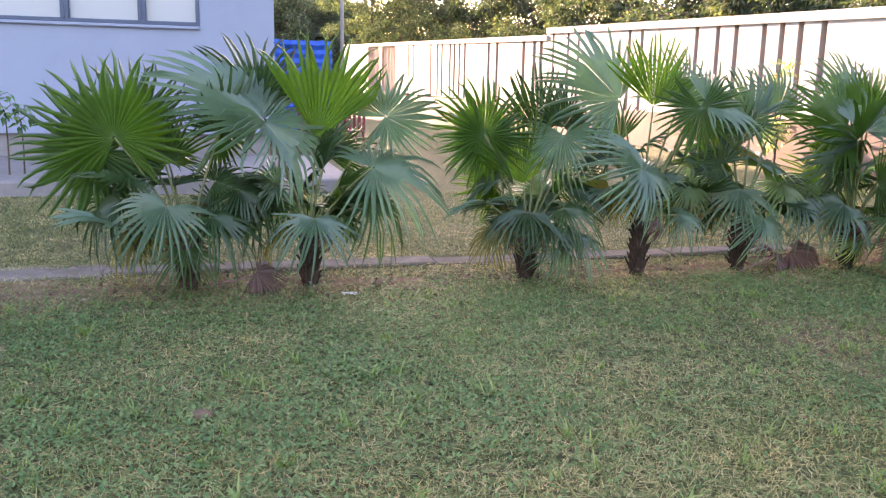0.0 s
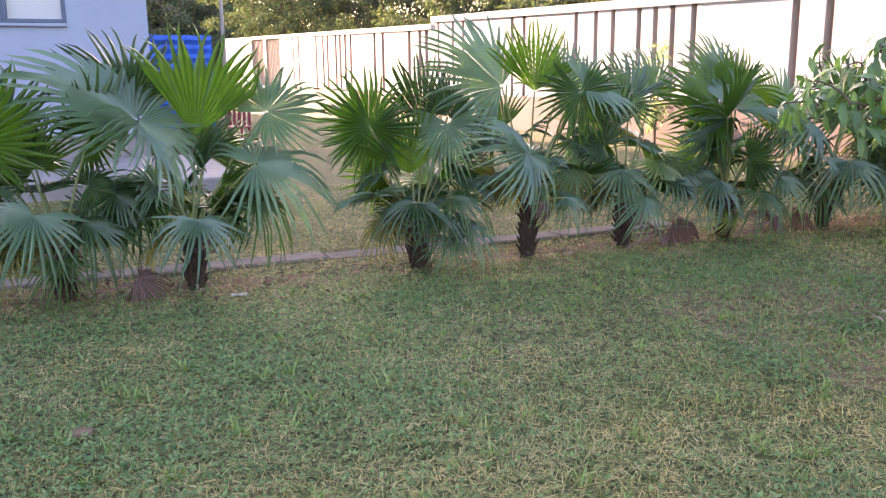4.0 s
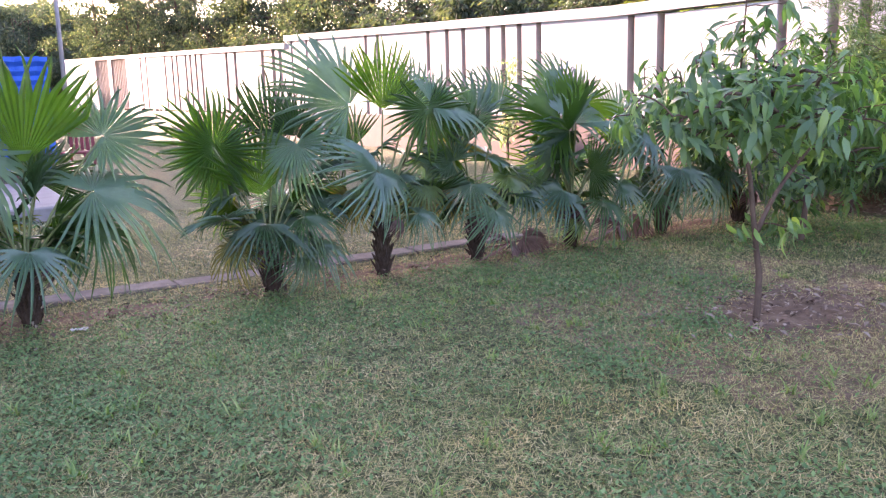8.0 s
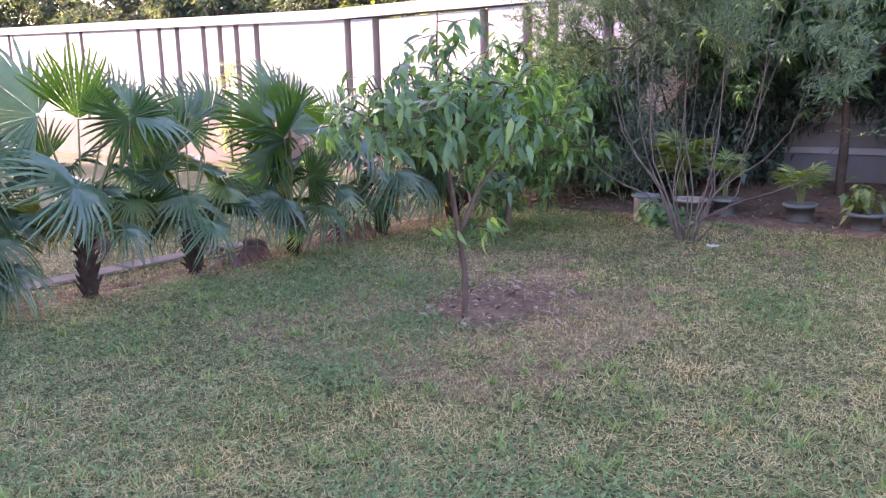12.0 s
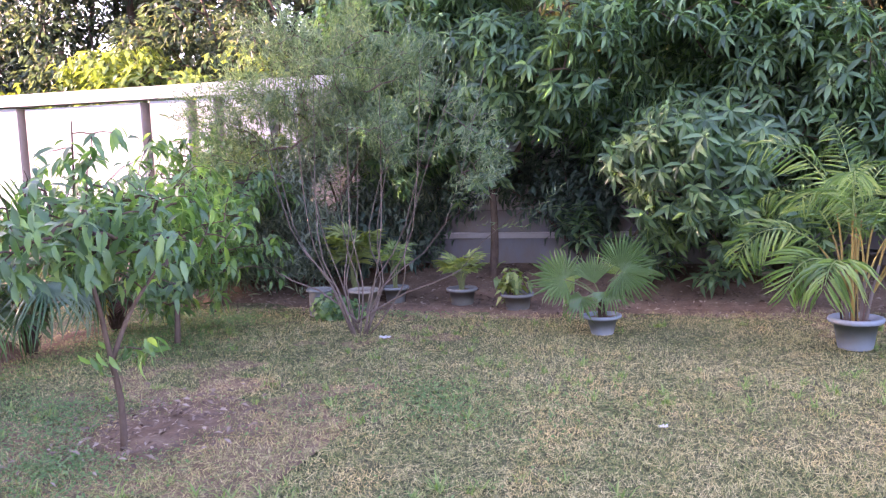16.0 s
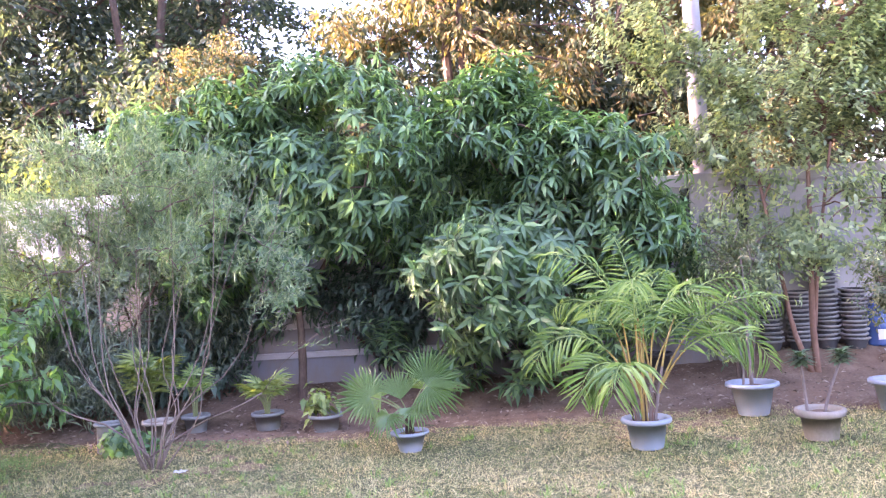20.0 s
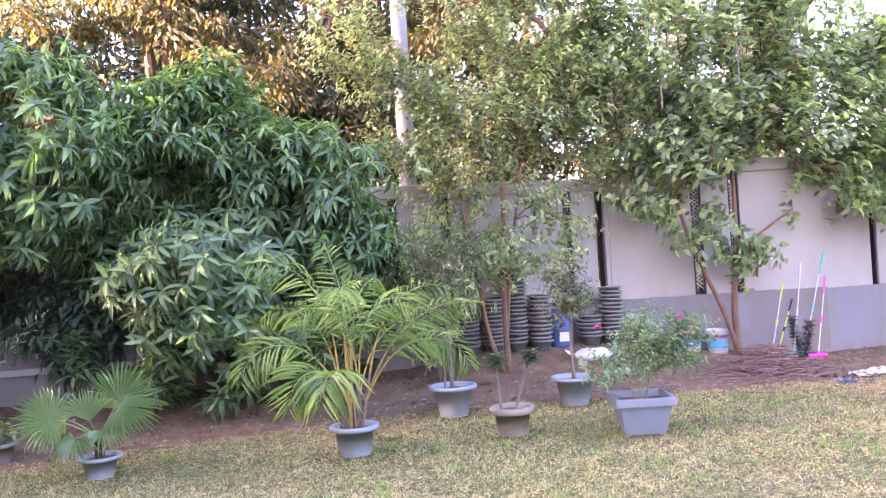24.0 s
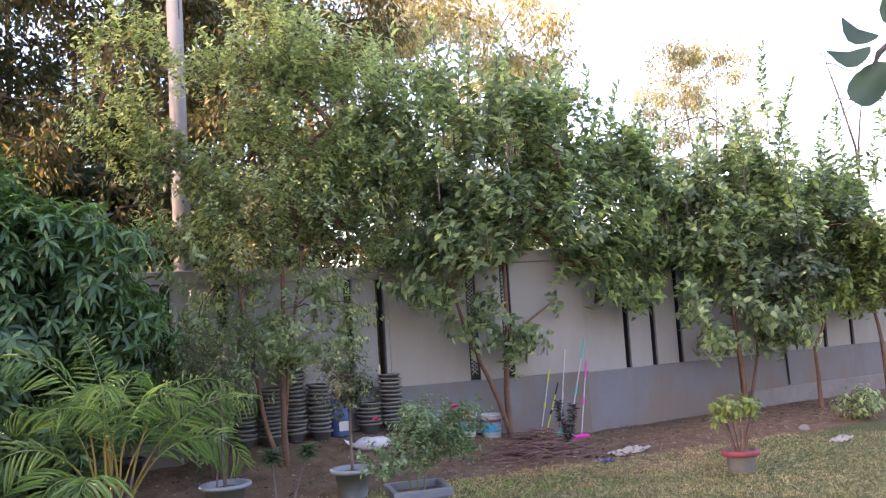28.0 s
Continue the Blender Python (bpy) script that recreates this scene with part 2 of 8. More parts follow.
M_GUAVA = leafy("guava_leaf", [(0.0, (0.052, 0.086, 0.054)), (0.35, (0.112, 0.162, 0.098)), (0.75, (0.200, 0.262, 0.148)), (0.93, (0.275, 0.345, 0.180)), (1.0, (0.34, 0.41, 0.12))], 0.5, 0.36, 0.32, (2.2, 2.15, 1.1), grey_share=0.18)
M_DUSTYLEAF = leafy("small_dusty_leaf", [(0.0, (0.058, 0.092, 0.056)), (0.35, (0.125, 0.178, 0.102)), (0.75, (0.205, 0.264, 0.150)), (0.95, (0.280, 0.340, 0.195)), (1.0, (0.32, 0.33, 0.11))], 0.55, 0.38, 0.3, (2.4, 2.25, 1.15), grey_share=0.2)
M_SAPLEAF = leafy("broad_leaf", [(0.0, (0.036, 0.088, 0.036)), (0.5, (0.070, 0.148, 0.060)), (0.9, (0.120, 0.210, 0.084)), (1.0, (0.19, 0.27, 0.068))], 0.42, 0.38, 0.45, (1.4, 1.65, 0.4), grey_share=0.12)
M_FEATHER = leafy("feathery_leaf", [(0.0, (0.066, 0.112, 0.060)), (0.6, (0.115, 0.172, 0.092)), (1.0, (0.190, 0.238, 0.115))], 0.6, 0.30, 0.25, (1.6, 1.8, 0.75))
M_DARKLEAF = leafy("dark_narrow_leaf", [(0.0, (0.026, 0.066, 0.042)), (0.7, (0.064, 0.124, 0.080)), (1.0, (0.130, 0.19, 0.120))], 0.55, 0.18, 0.35)
M_OLEANDER = leafy("oleander_leaf", [(0.0, (0.062, 0.100, 0.058)), (0.7, (0.132, 0.182, 0.108)), (1.0, (0.210, 0.250, 0.128))], 0.5, 0.26, 0.4)
M_YELLOWLEAF = leafy("yellow_green_leaf", [(0.0, (0.10, 0.17, 0.03)), (0.6, (0.17, 0.25, 0.04)), (1.0, (0.27, 0.33, 0.06))], 0.45, 0.32, 0.4, (1.1, 1.1, 0.2))
M_ARECA = leafy("areca_leaf", [(0.0, (0.068, 0.138, 0.030)), (0.5, (0.122, 0.212, 0.050)), (1.0, (0.215, 0.285, 0.090))], 0.40, 0.34, 0.5, (1.2, 1.35, 0.3), grey_share=0.16)
M_CANE = surf("areca_cane", [(0.2, (0.17, 0.135, 0.035)), (0.8, (0.36, 0.235, 0.055))], 6, 50, 0.5, 0.1)
# Lightened leaf tone: some of the far haze is put into the colour.
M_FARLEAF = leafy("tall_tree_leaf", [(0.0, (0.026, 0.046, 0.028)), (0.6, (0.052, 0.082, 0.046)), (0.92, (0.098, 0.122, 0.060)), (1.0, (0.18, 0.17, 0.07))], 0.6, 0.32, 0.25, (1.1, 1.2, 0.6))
# The low sun's gold on the creeper is put into the leaf colour.
M_CREEPER = leafy("sun_gold_creeper_leaf", [(0.0, (0.042, 0.062, 0.018)), (0.5, (0.100, 0.104, 0.028)), (0.85, (0.19, 0.145, 0.046)), (1.0, (0.26, 0.168, 0.062))], 0.6, 0.31, 0.2, (1.0, 0.92, 0.34))
M_PALELEAF = leafy("pale_thin_leaf", [(0.0, (0.19, 0.175, 0.085)), (0.6, (0.31, 0.285, 0.135)), (1.0, (0.45, 0.39, 0.185))], 0.55, 0.45, 0.3, (1.25, 1.15, 0.6))
M_ROSE = leafy("rose_leaf", [(0.0, (0.06, 0.132, 0.06)), (0.6, (0.12, 0.216, 0.09)), (1.0, (0.204, 0.3, 0.12))], 0.5, 0.25, 0.4)
M_ROSETTE = leafy("rosette_leaf", [(0.0, (0.030, 0.070, 0.022)), (1.0, (0.075, 0.13, 0.045))], 0.5, 0.2, 0.4)
M_SPIRE = leafy("purple_black_leaf", [(0.0, (0.016, 0.014, 0.017)), (1.0, (0.045, 0.036, 0.038))], 0.45, 0.1, 0.5, grey_share=0.02)
M_TUFT = leafy("fresh_grass_blade", [(0.0, (0.10, 0.17, 0.04)), (0.6, (0.16, 0.24, 0.06)), (1.0, (0.26, 0.30, 0.10))], 0.6, 0.3, 0.3, grey_share=0.08)
M_FICUS = leafy("ficus_leaf", [(0.0, (0.05, 0.085, 0.035)), (0.6, (0.095, 0.13, 0.05)), (1.0, (0.19, 0.17, 0.06))], 0.45, 0.25, 0.4)


def blade_material():
    """Grass: green or straw by patches of the lawn, light and dark from blade to blade."""
    m, nt, p = nodes_of("grass_blade")
    geo = nt.nodes.new("ShaderNodeNewGeometry")
    co = nt.nodes.new("ShaderNodeTexCoord")
    n1 = add(nt, "ShaderNodeTexNoise", Scale=0.9, Detail=3.0, Roughness=0.6)
    n2 = add(nt, "ShaderNodeTexNoise", Scale=5.0, Detail=3.0, Roughness=0.6)
    for n in (n1, n2):
        nt.links.new(co.outputs["Object"], n.inputs["Vector"])
    patch = mixc(nt, 0.5, n1.outputs[0], n2.outputs[0])
    sep = nt.nodes.new("ShaderNodeSeparateXYZ")
    nt.links.new(co.outputs["Object"], sep.inputs[0])
    sel = mixc(nt, 0.38, geo.outputs["Random Per Island"], ramp(nt, patch, [(0.36, (0, 0, 0)), (0.64, (1, 1, 1))]))
    lean = nt.nodes.new("ShaderNodeMath")
    lean.operation = "MULTIPLY_ADD"
    lean.inputs[1].default_value = -0.7
    nt.links.new(sep.outputs[1], lean.inputs[0])
    nt.links.new(sep.outputs[0], lean.inputs[2])
    side = nt.nodes.new("ShaderNodeMapRange")
    for k, v in ((1, 0.5), (2, 6.5), (3, 0.055), (4, 0.20)):
        side.inputs[k].default_value = v
    nt.links.new(lean.outputs[0], side.inputs[0])
    dry = nt.nodes.new("ShaderNodeMath")
    nt.links.new(sel, dry.inputs[0])
    nt.links.new(side.outputs[0], dry.inputs[1])
    sel = dry.outputs[0]
    colour = ramp(nt, sel, [(0.16, (0.030, 0.058, 0.016)), (0.30, (0.098, 0.155, 0.038)), (0.46, (0.22, 0.262, 0.078)), (0.58, (0.335, 0.288, 0.112)), (0.74, (0.445, 0.38, 0.168)), (0.9, (0.55, 0.475, 0.235))])
    n3 = add(nt, "ShaderNodeTexNoise", Scale=2.2, Detail=4.0, Roughness=0.6)
    nt.links.new(co.outputs["Object"], n3.inputs["Vector"])
    colour = mixc(nt, 1.0, colour, ramp(nt, n3.outputs[0], [(0.36, (0.84, 0.87, 0.82)), (0.52, (1.0, 1.0, 0.98)), (0.66, (1.24, 1.08, 0.98))]), "MULTIPLY")
    nt.links.new(colour, p.inputs["Base Color"])
    p.inputs["Roughness"].default_value, p.inputs["Specular IOR Level"].default_value = 0.7, 0.2
    tr = nt.nodes.new("ShaderNodeBsdfTranslucent")
    nt.links.new(colour, tr.inputs[0])
    mx = nt.nodes.new("ShaderNodeMixShader")
    mx.inputs[0].default_value = 0.22
    nt.links.new(p.outputs[0], mx.inputs[1])
    nt.links.new(tr.outputs[0], mx.inputs[2])
    nt.links.new(mx.outputs[0], nt.nodes["Material Output"].inputs[0])
    return m


M_BLADE = blade_material()
M_LITTER = leafy("leaf_litter", [(0.0, (0.0725, 0.0443, 0.0282)), (0.6, (0.1771, 0.1167, 0.0765)), (1.0, (0.322, 0.2495, 0.1771))], 0.8, 0.1, 0.2, (1.15, 0.92, 0.69))
M_TWIG = leafy("dry_twig", [(0.0, (0.11, 0.052, 0.042)), (1.0, (0.28, 0.155, 0.125))], 0.85, 0.0, 0.2)
M_POT = surf("grey_blue_plastic", [(0.2, (0.170, 0.205, 0.232)), (0.8, (0.226, 0.264, 0.292))], 5, 60, 0.55, 0.06, 0.003, (0.24, 0.225, 0.19), 3.0, spec=0.4)
M_POT_DARK = surf("slate_plastic", [(0.2, (0.110, 0.136, 0.164)), (0.8, (0.150, 0.178, 0.208))], 5, 60, 0.55, 0.06, 0.003, (0.20, 0.18, 0.15), 3.0, spec=0.4)
M_POT_OLD = surf("mossy_cement_pot", [(0.2, (0.165, 0.150, 0.112)), (0.8, (0.285, 0.245, 0.190))], 7, 60, 0.85, 0.35, 0.006, (0.12, 0.13, 0.075), 5.0)
M_POT_GREY = surf("weathered_grey_pot", [(0.2, (0.120, 0.126, 0.114)), (0.8, (0.190, 0.196, 0.178))], 6, 60, 0.75, 0.2, 0.004, (0.13, 0.13, 0.10), 4.0)
M_STACK = surf("stacked_pot_plastic", [(0.2, (0.026, 0.028, 0.028)), (0.8, (0.052, 0.053, 0.050))], 6, 60, 0.6, 0.15, 0.004, (0.10, 0.08, 0.07), 5.0)
M_STACK_RIM = surf("dusty_pot_rim", [(0.2, (0.115, 0.120, 0.108)), (0.8, (0.215, 0.212, 0.185))], 9, 60, 0.7, 0.15, 0.004, (0.16, 0.09, 0.065), 2.5)
M_RED = surf("red_plastic", [(0.2, (0.190, 0.032, 0.044)), (0.8, (0.26, 0.064, 0.070))], 6, 60, 0.6, 0.05)
M_ROSERED = surf("rose_petal", [(0.2, (0.55, 0.02, 0.07)), (0.8, (0.75, 0.06, 0.13))], 20, 90, 0.6, 0.1)
M_OFFWHITE = surf("white_plastic", [(0.2, (0.4125, 0.405, 0.3825)), (0.8, (0.525, 0.5175, 0.495))], 6, 60, 0.5, 0.08, 0.003, (0.42, 0.38, 0.33), 4.0)
M_BLUEBAND = surf("blue_print", [(0.2, (0.03, 0.24, 0.42)), (0.8, (0.08, 0.38, 0.58))], 12, 60, 0.45, 0.03)
M_BLUE = surf("blue_plastic", [(0.2, (0.021, 0.0525, 0.14)), (0.8, (0.042, 0.084, 0.196))], 6, 60, 0.45, 0.08)
M_TARP = surf("blue_tarpaulin", [(0.2, (0.012, 0.085, 0.42)), (0.8, (0.03, 0.16, 0.62))], 9, 70, 0.4, 0.3, 0.01)
M_PINK = surf("pink_plastic", [(0.2, (0.62, 0.04, 0.30)), (0.8, (0.75, 0.09, 0.40))], 6, 60, 0.45, 0.05)
M_LIME = surf("lime_plastic", [(0.2, (0.40, 0.46, 0.03)), (0.8, (0.52, 0.56, 0.08))], 6, 60, 0.5, 0.05)
M_TEAL = surf("teal_plastic", [(0.2, (0.02, 0.34, 0.33)), (0.8, (0.05, 0.46, 0.44))], 6, 60, 0.45, 0.05)
M_STEEL = surf("brushed_steel", [(0.2, (0.36, 0.36, 0.36)), (0.8, (0.48, 0.48, 0.48))], 8, 90, 0.45, 0.03, metal=0.6)
M_BLACK = surf("black_paint", [(0.2, (0.012, 0.013, 0.016)), (0.8, (0.030, 0.032, 0.038))], 6, 60, 0.5, 0.05)
M_SACK = surf("woven_sack", [(0.2, (0.442, 0.4335, 0.425)), (0.8, (0.595, 0.5865, 0.578))], 14, 120, 0.8, 0.4, 0.006)
M_CLOTH = surf("dusty_cloth", [(0.2, (0.26, 0.225, 0.18)), (0.8, (0.42, 0.375, 0.315))], 9, 90, 0.9, 0.5, 0.01)
M_FRAME = surf("dark_window_frame", [(0.2, (0.045, 0.065, 0.10)), (0.8, (0.075, 0.10, 0.145))], 6, 60, 0.45, 0.03)
M_GLASS, _nt, _b = nodes_of("window_glass")
_b.inputs["Base Color"].default_value = (0.30, 0.34, 0.36, 1)
_b.inputs["Roughness"].default_value, _b.inputs["Specular IOR Level"].default_value = 0.12, 0.5
M_CURTAIN = surf("pale_curtain", [(0.2, (0.42, 0.44, 0.43)), (0.8, (0.58, 0.60, 0.58))], 4, 60, 0.9, 0.3, 0.02, stretch=(6, 1, 0.4))


# ---- geometry helpers ----
class Geo:
    """Collects triangles with a material index, and makes one mesh of them."""

    def __init__(self):
        self.v, self.t, self.m, self.n = [], [], [], 0

    def put(self, v, t, m=0):
        v, t = np.asarray(v, float).reshape(-1, 3), np.asarray(t, int).reshape(-1, 3)
        self.v.append(v)
        self.t.append(t + self.n)
        self.m.append(np.full(len(t), m, int))
        self.n += len(v)
        return self

    def mesh(self, name, mats, smooth=False):
        v, t, m = np.concatenate(self.v), np.concatenate(self.t), np.concatenate(self.m)
        me = bpy.data.meshes.new(name)
        me.vertices.add(len(v))
        me.vertices.foreach_set("co", v.astype(np.float32).ravel())
        me.loops.add(3 * len(t))
        me.loops.foreach_set("vertex_index", t.astype(np.int32).ravel())
        me.polygons.add(len(t))
        me.polygons.foreach_set("loop_start", np.arange(0, 3 * len(t), 3, dtype=np.int32))
        for mat in mats:
            me.materials.append(mat)
        me.polygons.foreach_set("material_index", m.astype(np.int32))
        me.polygons.foreach_set("use_smooth", np.full(len(t), smooth))
        me.update(calc_edges=True)
        me.validate()
        return me

    def tube(self, pts, radii, sides=6, m=0, cap=True):
        pts = np.asarray(pts, float)
        radii = np.broadcast_to(np.asarray(radii, float), (len(pts),))
        tan = np.gradient(pts, axis=0)
        tan /= np.linalg.norm(tan, axis=1, keepdims=True) + 1e-9
        ref = np.where(np.abs(tan[:, 2:]) > 0.9, [[1.0, 0, 0]], [[0, 0, 1.0]])
        a = np.cross(tan, ref)
        a /= np.linalg.norm(a, axis=1, keepdims=True) + 1e-9
        b = np.cross(tan, a)
        ang = np.arange(sides) * 2 * np.pi / sides
        ring = a[:, None] * np.cos(ang)[None, :, None] + b[:, None] * np.sin(ang)[None, :, None]
        v = (pts[:, None] + ring * radii[:, None, None]).reshape(-1, 3)
        t = []
        for k in range(len(pts) - 1):
            for s in range(sides):
                p, q = k * sides + s, k * sides + (s + 1) % sides
                t += [(p, q, q + sides), (p, q + sides, p + sides)]
        if cap:
            v = np.concatenate([v, pts[:1], pts[-1:]])
            e = len(v) - 1
            for s in range(sides):
                t.append((e - 1, (s + 1) % sides, s))
                t.append((e, (len(pts) - 1) * sides + s, (len(pts) - 1) * sides + (s + 1) % sides))
        return self.put(v, t, m)

    def lathe(self, profile, n=28, m=0, wave=None):
        """profile: (radius, z) pairs; wave(angle, k) scales ring k's radius."""
        v, t = [], []
        for k, (r, z) in enumerate(profile):
            for s in range(n):
                a = 2 * math.pi * s / n
                q = r * (wave(a, k) if wave else 1)
                v.append((q * math.cos(a), q * math.sin(a), z))
        for k in range(len(profile) - 1):
            for s in range(n):
                p, q = k * n + s, k * n + (s + 1) % n
                t += [(p, q, q + n), (p, q + n, p + n)]
        return self.put(v, t, m)

    def block(self, x0, x1, y0, y1, z0, z1, c=0.0, m=0):
        """A box with chamfered edges c."""
        if c <= 0:
            v = [(x, y, z) for x in (x0, x1) for y in (y0, y1) for z in (z0, z1)]
            f = [(0, 1, 3, 2), (4, 6, 7, 5), (0, 4, 5, 1), (2, 3, 7, 6), (0, 2, 6, 4), (1, 5, 7, 3)]
            return self.put(v, [q for a, b, d, e in f for q in ((a, b, d), (a, d, e))], m)
        bm = bmesh.new()
        for sx_, xx in ((1, x0), (-1, x1)):
            for sy_, yy in ((1, y0), (-1, y1)):
                for sz_, zz in ((1, z0), (-1, z1)):
                    bm.verts.new((xx + sx_ * c, yy + sy_ * c, zz))
                    bm.verts.new((xx + sx_ * c, yy, zz + sz_ * c))
                    bm.verts.new((xx, yy + sy_ * c, zz + sz_ * c))
        bmesh.ops.convex_hull(bm, input=bm.verts)
        bmesh.ops.triangulate(bm, faces=bm.faces)
        bm.verts.index_update()
        self.put([v.co[:] for v in bm.verts], [[v.index for v in f.verts] for f in bm.faces], m)
        bm.free()
        return self

    def leaves(self, pos, way, normal, size, width, m=0, shape="leaf", droop=0.25):
        """Many leaves at once: pos, way (along the blade) and normal are (n, 3); size is the length, width its ratio."""
        pos, way, normal = (np.asarray(a, float).reshape(-1, 3) for a in (pos, way, normal))
        size = np.broadcast_to(np.asarray(size, float), (len(pos),))[:, None]
        x = way / (np.linalg.norm(way, axis=1, keepdims=True) + 1e-9)
        y = np.cross(normal, x)
        y /= np.linalg.norm(y, axis=1, keepdims=True) + 1e-9
        z = np.cross(x, y)
        w = width / 2
        if shape == "quad":
            tv = [(0, 0, 0), (0.5, w, -0.06), (1, 0, -droop), (0.5, -w, -0.06)]
            tf = [(0, 1, 2), (0, 2, 3)]
        elif shape == "chip":
            tv = [(0, 0.25 * w, 0), (0.55, -w, -0.05), (1, 0.35 * w, -droop)]
            tf = [(0, 1, 2)]
        elif shape == "leaf":
            tv = [(0, 0, 0), (0.45, w, 0.05), (0.5, 0, -0.03 * droop), (0.45, -w, 0.05), (1, 0, -droop)]
            tf = [(0, 2, 1), (0, 3, 2), (1, 2, 4), (2, 3, 4)]
        elif shape == "oval":
            tv = [(0, 0, 0), (0.3, w, 0.03), (0.26, -w * 0.95, 0.05), (0.72, w * 0.85, -droop * 0.4), (0.68, -w * 0.9, -droop * 0.3), (1, 0, -droop)]
            tf = [(0, 2, 1), (1, 2, 4), (1, 4, 3), (3, 4, 5)]
        elif shape == "long":
            tv = [(0, 0, 0), (0.28, w * 0.85, 0.04), (0.3, 0, 0), (0.28, -w * 0.85, 0.04), (0.62, w * 0.9, -droop * 0.3 + 0.04), (0.64, 0, -droop * 0.38), (0.62, -w * 0.9, -droop * 0.3 + 0.04), (1, 0, -droop)]
            tf = [(0, 2, 1), (0, 3, 2), (1, 2, 5), (1, 5, 4), (2, 3, 6), (2, 6, 5), (4, 5, 7), (5, 6, 7)]
        else:
            tv = [(0, w, 0), (0, -w, 0), (0.55, w * 0.8, -droop * 0.2), (0.55, -w * 0.8, -droop * 0.2), (1, 0, -droop)]
            tf = [(0, 1, 3), (0, 3, 2), (2, 3, 4)]
        tv, tf = np.array(tv), np.array(tf)
        v = pos[:, None] + size[:, None] * (tv[None, :, :1] * x[:, None] + tv[None, :, 1:2] * y[:, None] + tv[None, :, 2:] * z[:, None])
        t = tf[None] + (np.arange(len(pos)) * len(tv))[:, None, None]
        return self.put(v.reshape(-1, 3), t.reshape(-1, 3), m)


def part(name, geo, mats, parent=None, label="", smooth=False, at=None):
    me = geo if isinstance(geo, bpy.types.Mesh) else geo.mesh(name, mats if isinstance(mats, (list, tuple)) else [mats], smooth)
    ob = new(name, me)
    ob.parent = parent
    if at is not None:
        ob.matrix_basis = at
    if label:
        ob["label"] = label
    return ob


def thing(name, place, label, category, group="", turn=0.0, kind=""):
    ob = new(name)
    ob.empty_display_size = 0.1
    ob.matrix_basis = pose(*place, 0, 0, turn)
    return tagged(ob, label, category, group, kind)


def ground_z(x, y):
    """The bed rises a little towards the boundary wall."""
    k = min(1.0, max(0.0, (x - 8.3) / 1.7))
    k = k * k * (3 - 2 * k)
    s = min(1.0, max(0.0, (y + 7.4) / 2.0)) * min(1.0, max(0.0, (7.5 - y) / 3.0))
    q = min(1.0, max(0.0, (x - 9.2) / 0.65)) * min(1.0, max(0.0, (y + 5.6) / 0.7)) * min(1.0, max(0.0, (-2.2 - y) / 0.6))
    return 0.2 * k * s + 0.14 * q


def unit(a):
    a = np.asarray(a, float)
    return a / (np.linalg.norm(a, axis=-1, keepdims=True) + 1e-9)


def in_blobs(rng, blobs, n, shell=0.35, gap=0.0, gap_scale=1.2):
    """n points in a union of ellipsoids (cx, cy, cz, rx, ry, rz), denser towards the outside, with holes where a noise is low."""
    blobs = np.array(blobs, float)
    vol = blobs[:, 3] * blobs[:, 4] * blobs[:, 5]
    out = []
    while len(out) < n:
        b = blobs[rng.choice(len(blobs), p=vol / vol.sum())]
        d = unit(rng.normal(size=3))
        p = b[:3] + d * rng.rand() ** shell * b[3:] * rng.uniform(0.85, 1.08)
        if gap and noise.noise(Vector(p * gap_scale)) < gap - 0.5:
            continue
        out.append(p)
    return np.array(out)


def branches(geo, stems, tips, twig=0.004, grow=0.5, thick=1.0, sides=5, m=0):
    """Limbs from stems (lists of points with radii) out to every tip, each joined to the nearest wood already there."""
    pts, parent = [], []
    for line, _ in stems:
        for k, p in enumerate(line):
            parent.append(len(pts) - 1 if k else -1)
            pts.append(np.array(p, float))
    fixed = len(pts)
    start = np.mean([line[-1] for line, _ in stems], axis=0)
    order = np.argsort(np.linalg.norm(tips - start, axis=1))
    ends = []
    for i in order:
        p = tips[i]
        arr = np.array(pts)
        d = np.linalg.norm(arr - p, axis=1) + 0.6 * np.maximum(0, arr[:, 2] - p[2])
        d[:max(0, min(len(d), 1))] += 0.5
        j = int(np.argmin(d))
        mid = (pts[j] + p) / 2 + np.array([0, 0, 0.08 * np.linalg.norm(p - pts[j])])
        pts.append(mid)
        parent.append(j)
        pts.append(p)
        parent.append(len(pts) - 2)
        ends.append(len(pts) - 1)
    load = np.zeros(len(pts))
    for e in ends:
        k = e
        while k >= 0:
            load[k] += 1
            k = parent[k]
    rad = twig * thick * np.maximum(load, 1) ** grow
    for k in range(fixed, len(pts)):
        j = parent[k]
        if load[k] > 0:
            geo.tube([pts[j], pts[k]], [min(rad[j], rad[k] * 1.35), rad[k]], sides if load[k] > 3 else 4, m, cap=False)
    for line, r in stems:
        geo.tube(line, r, 8, m)
    return geo


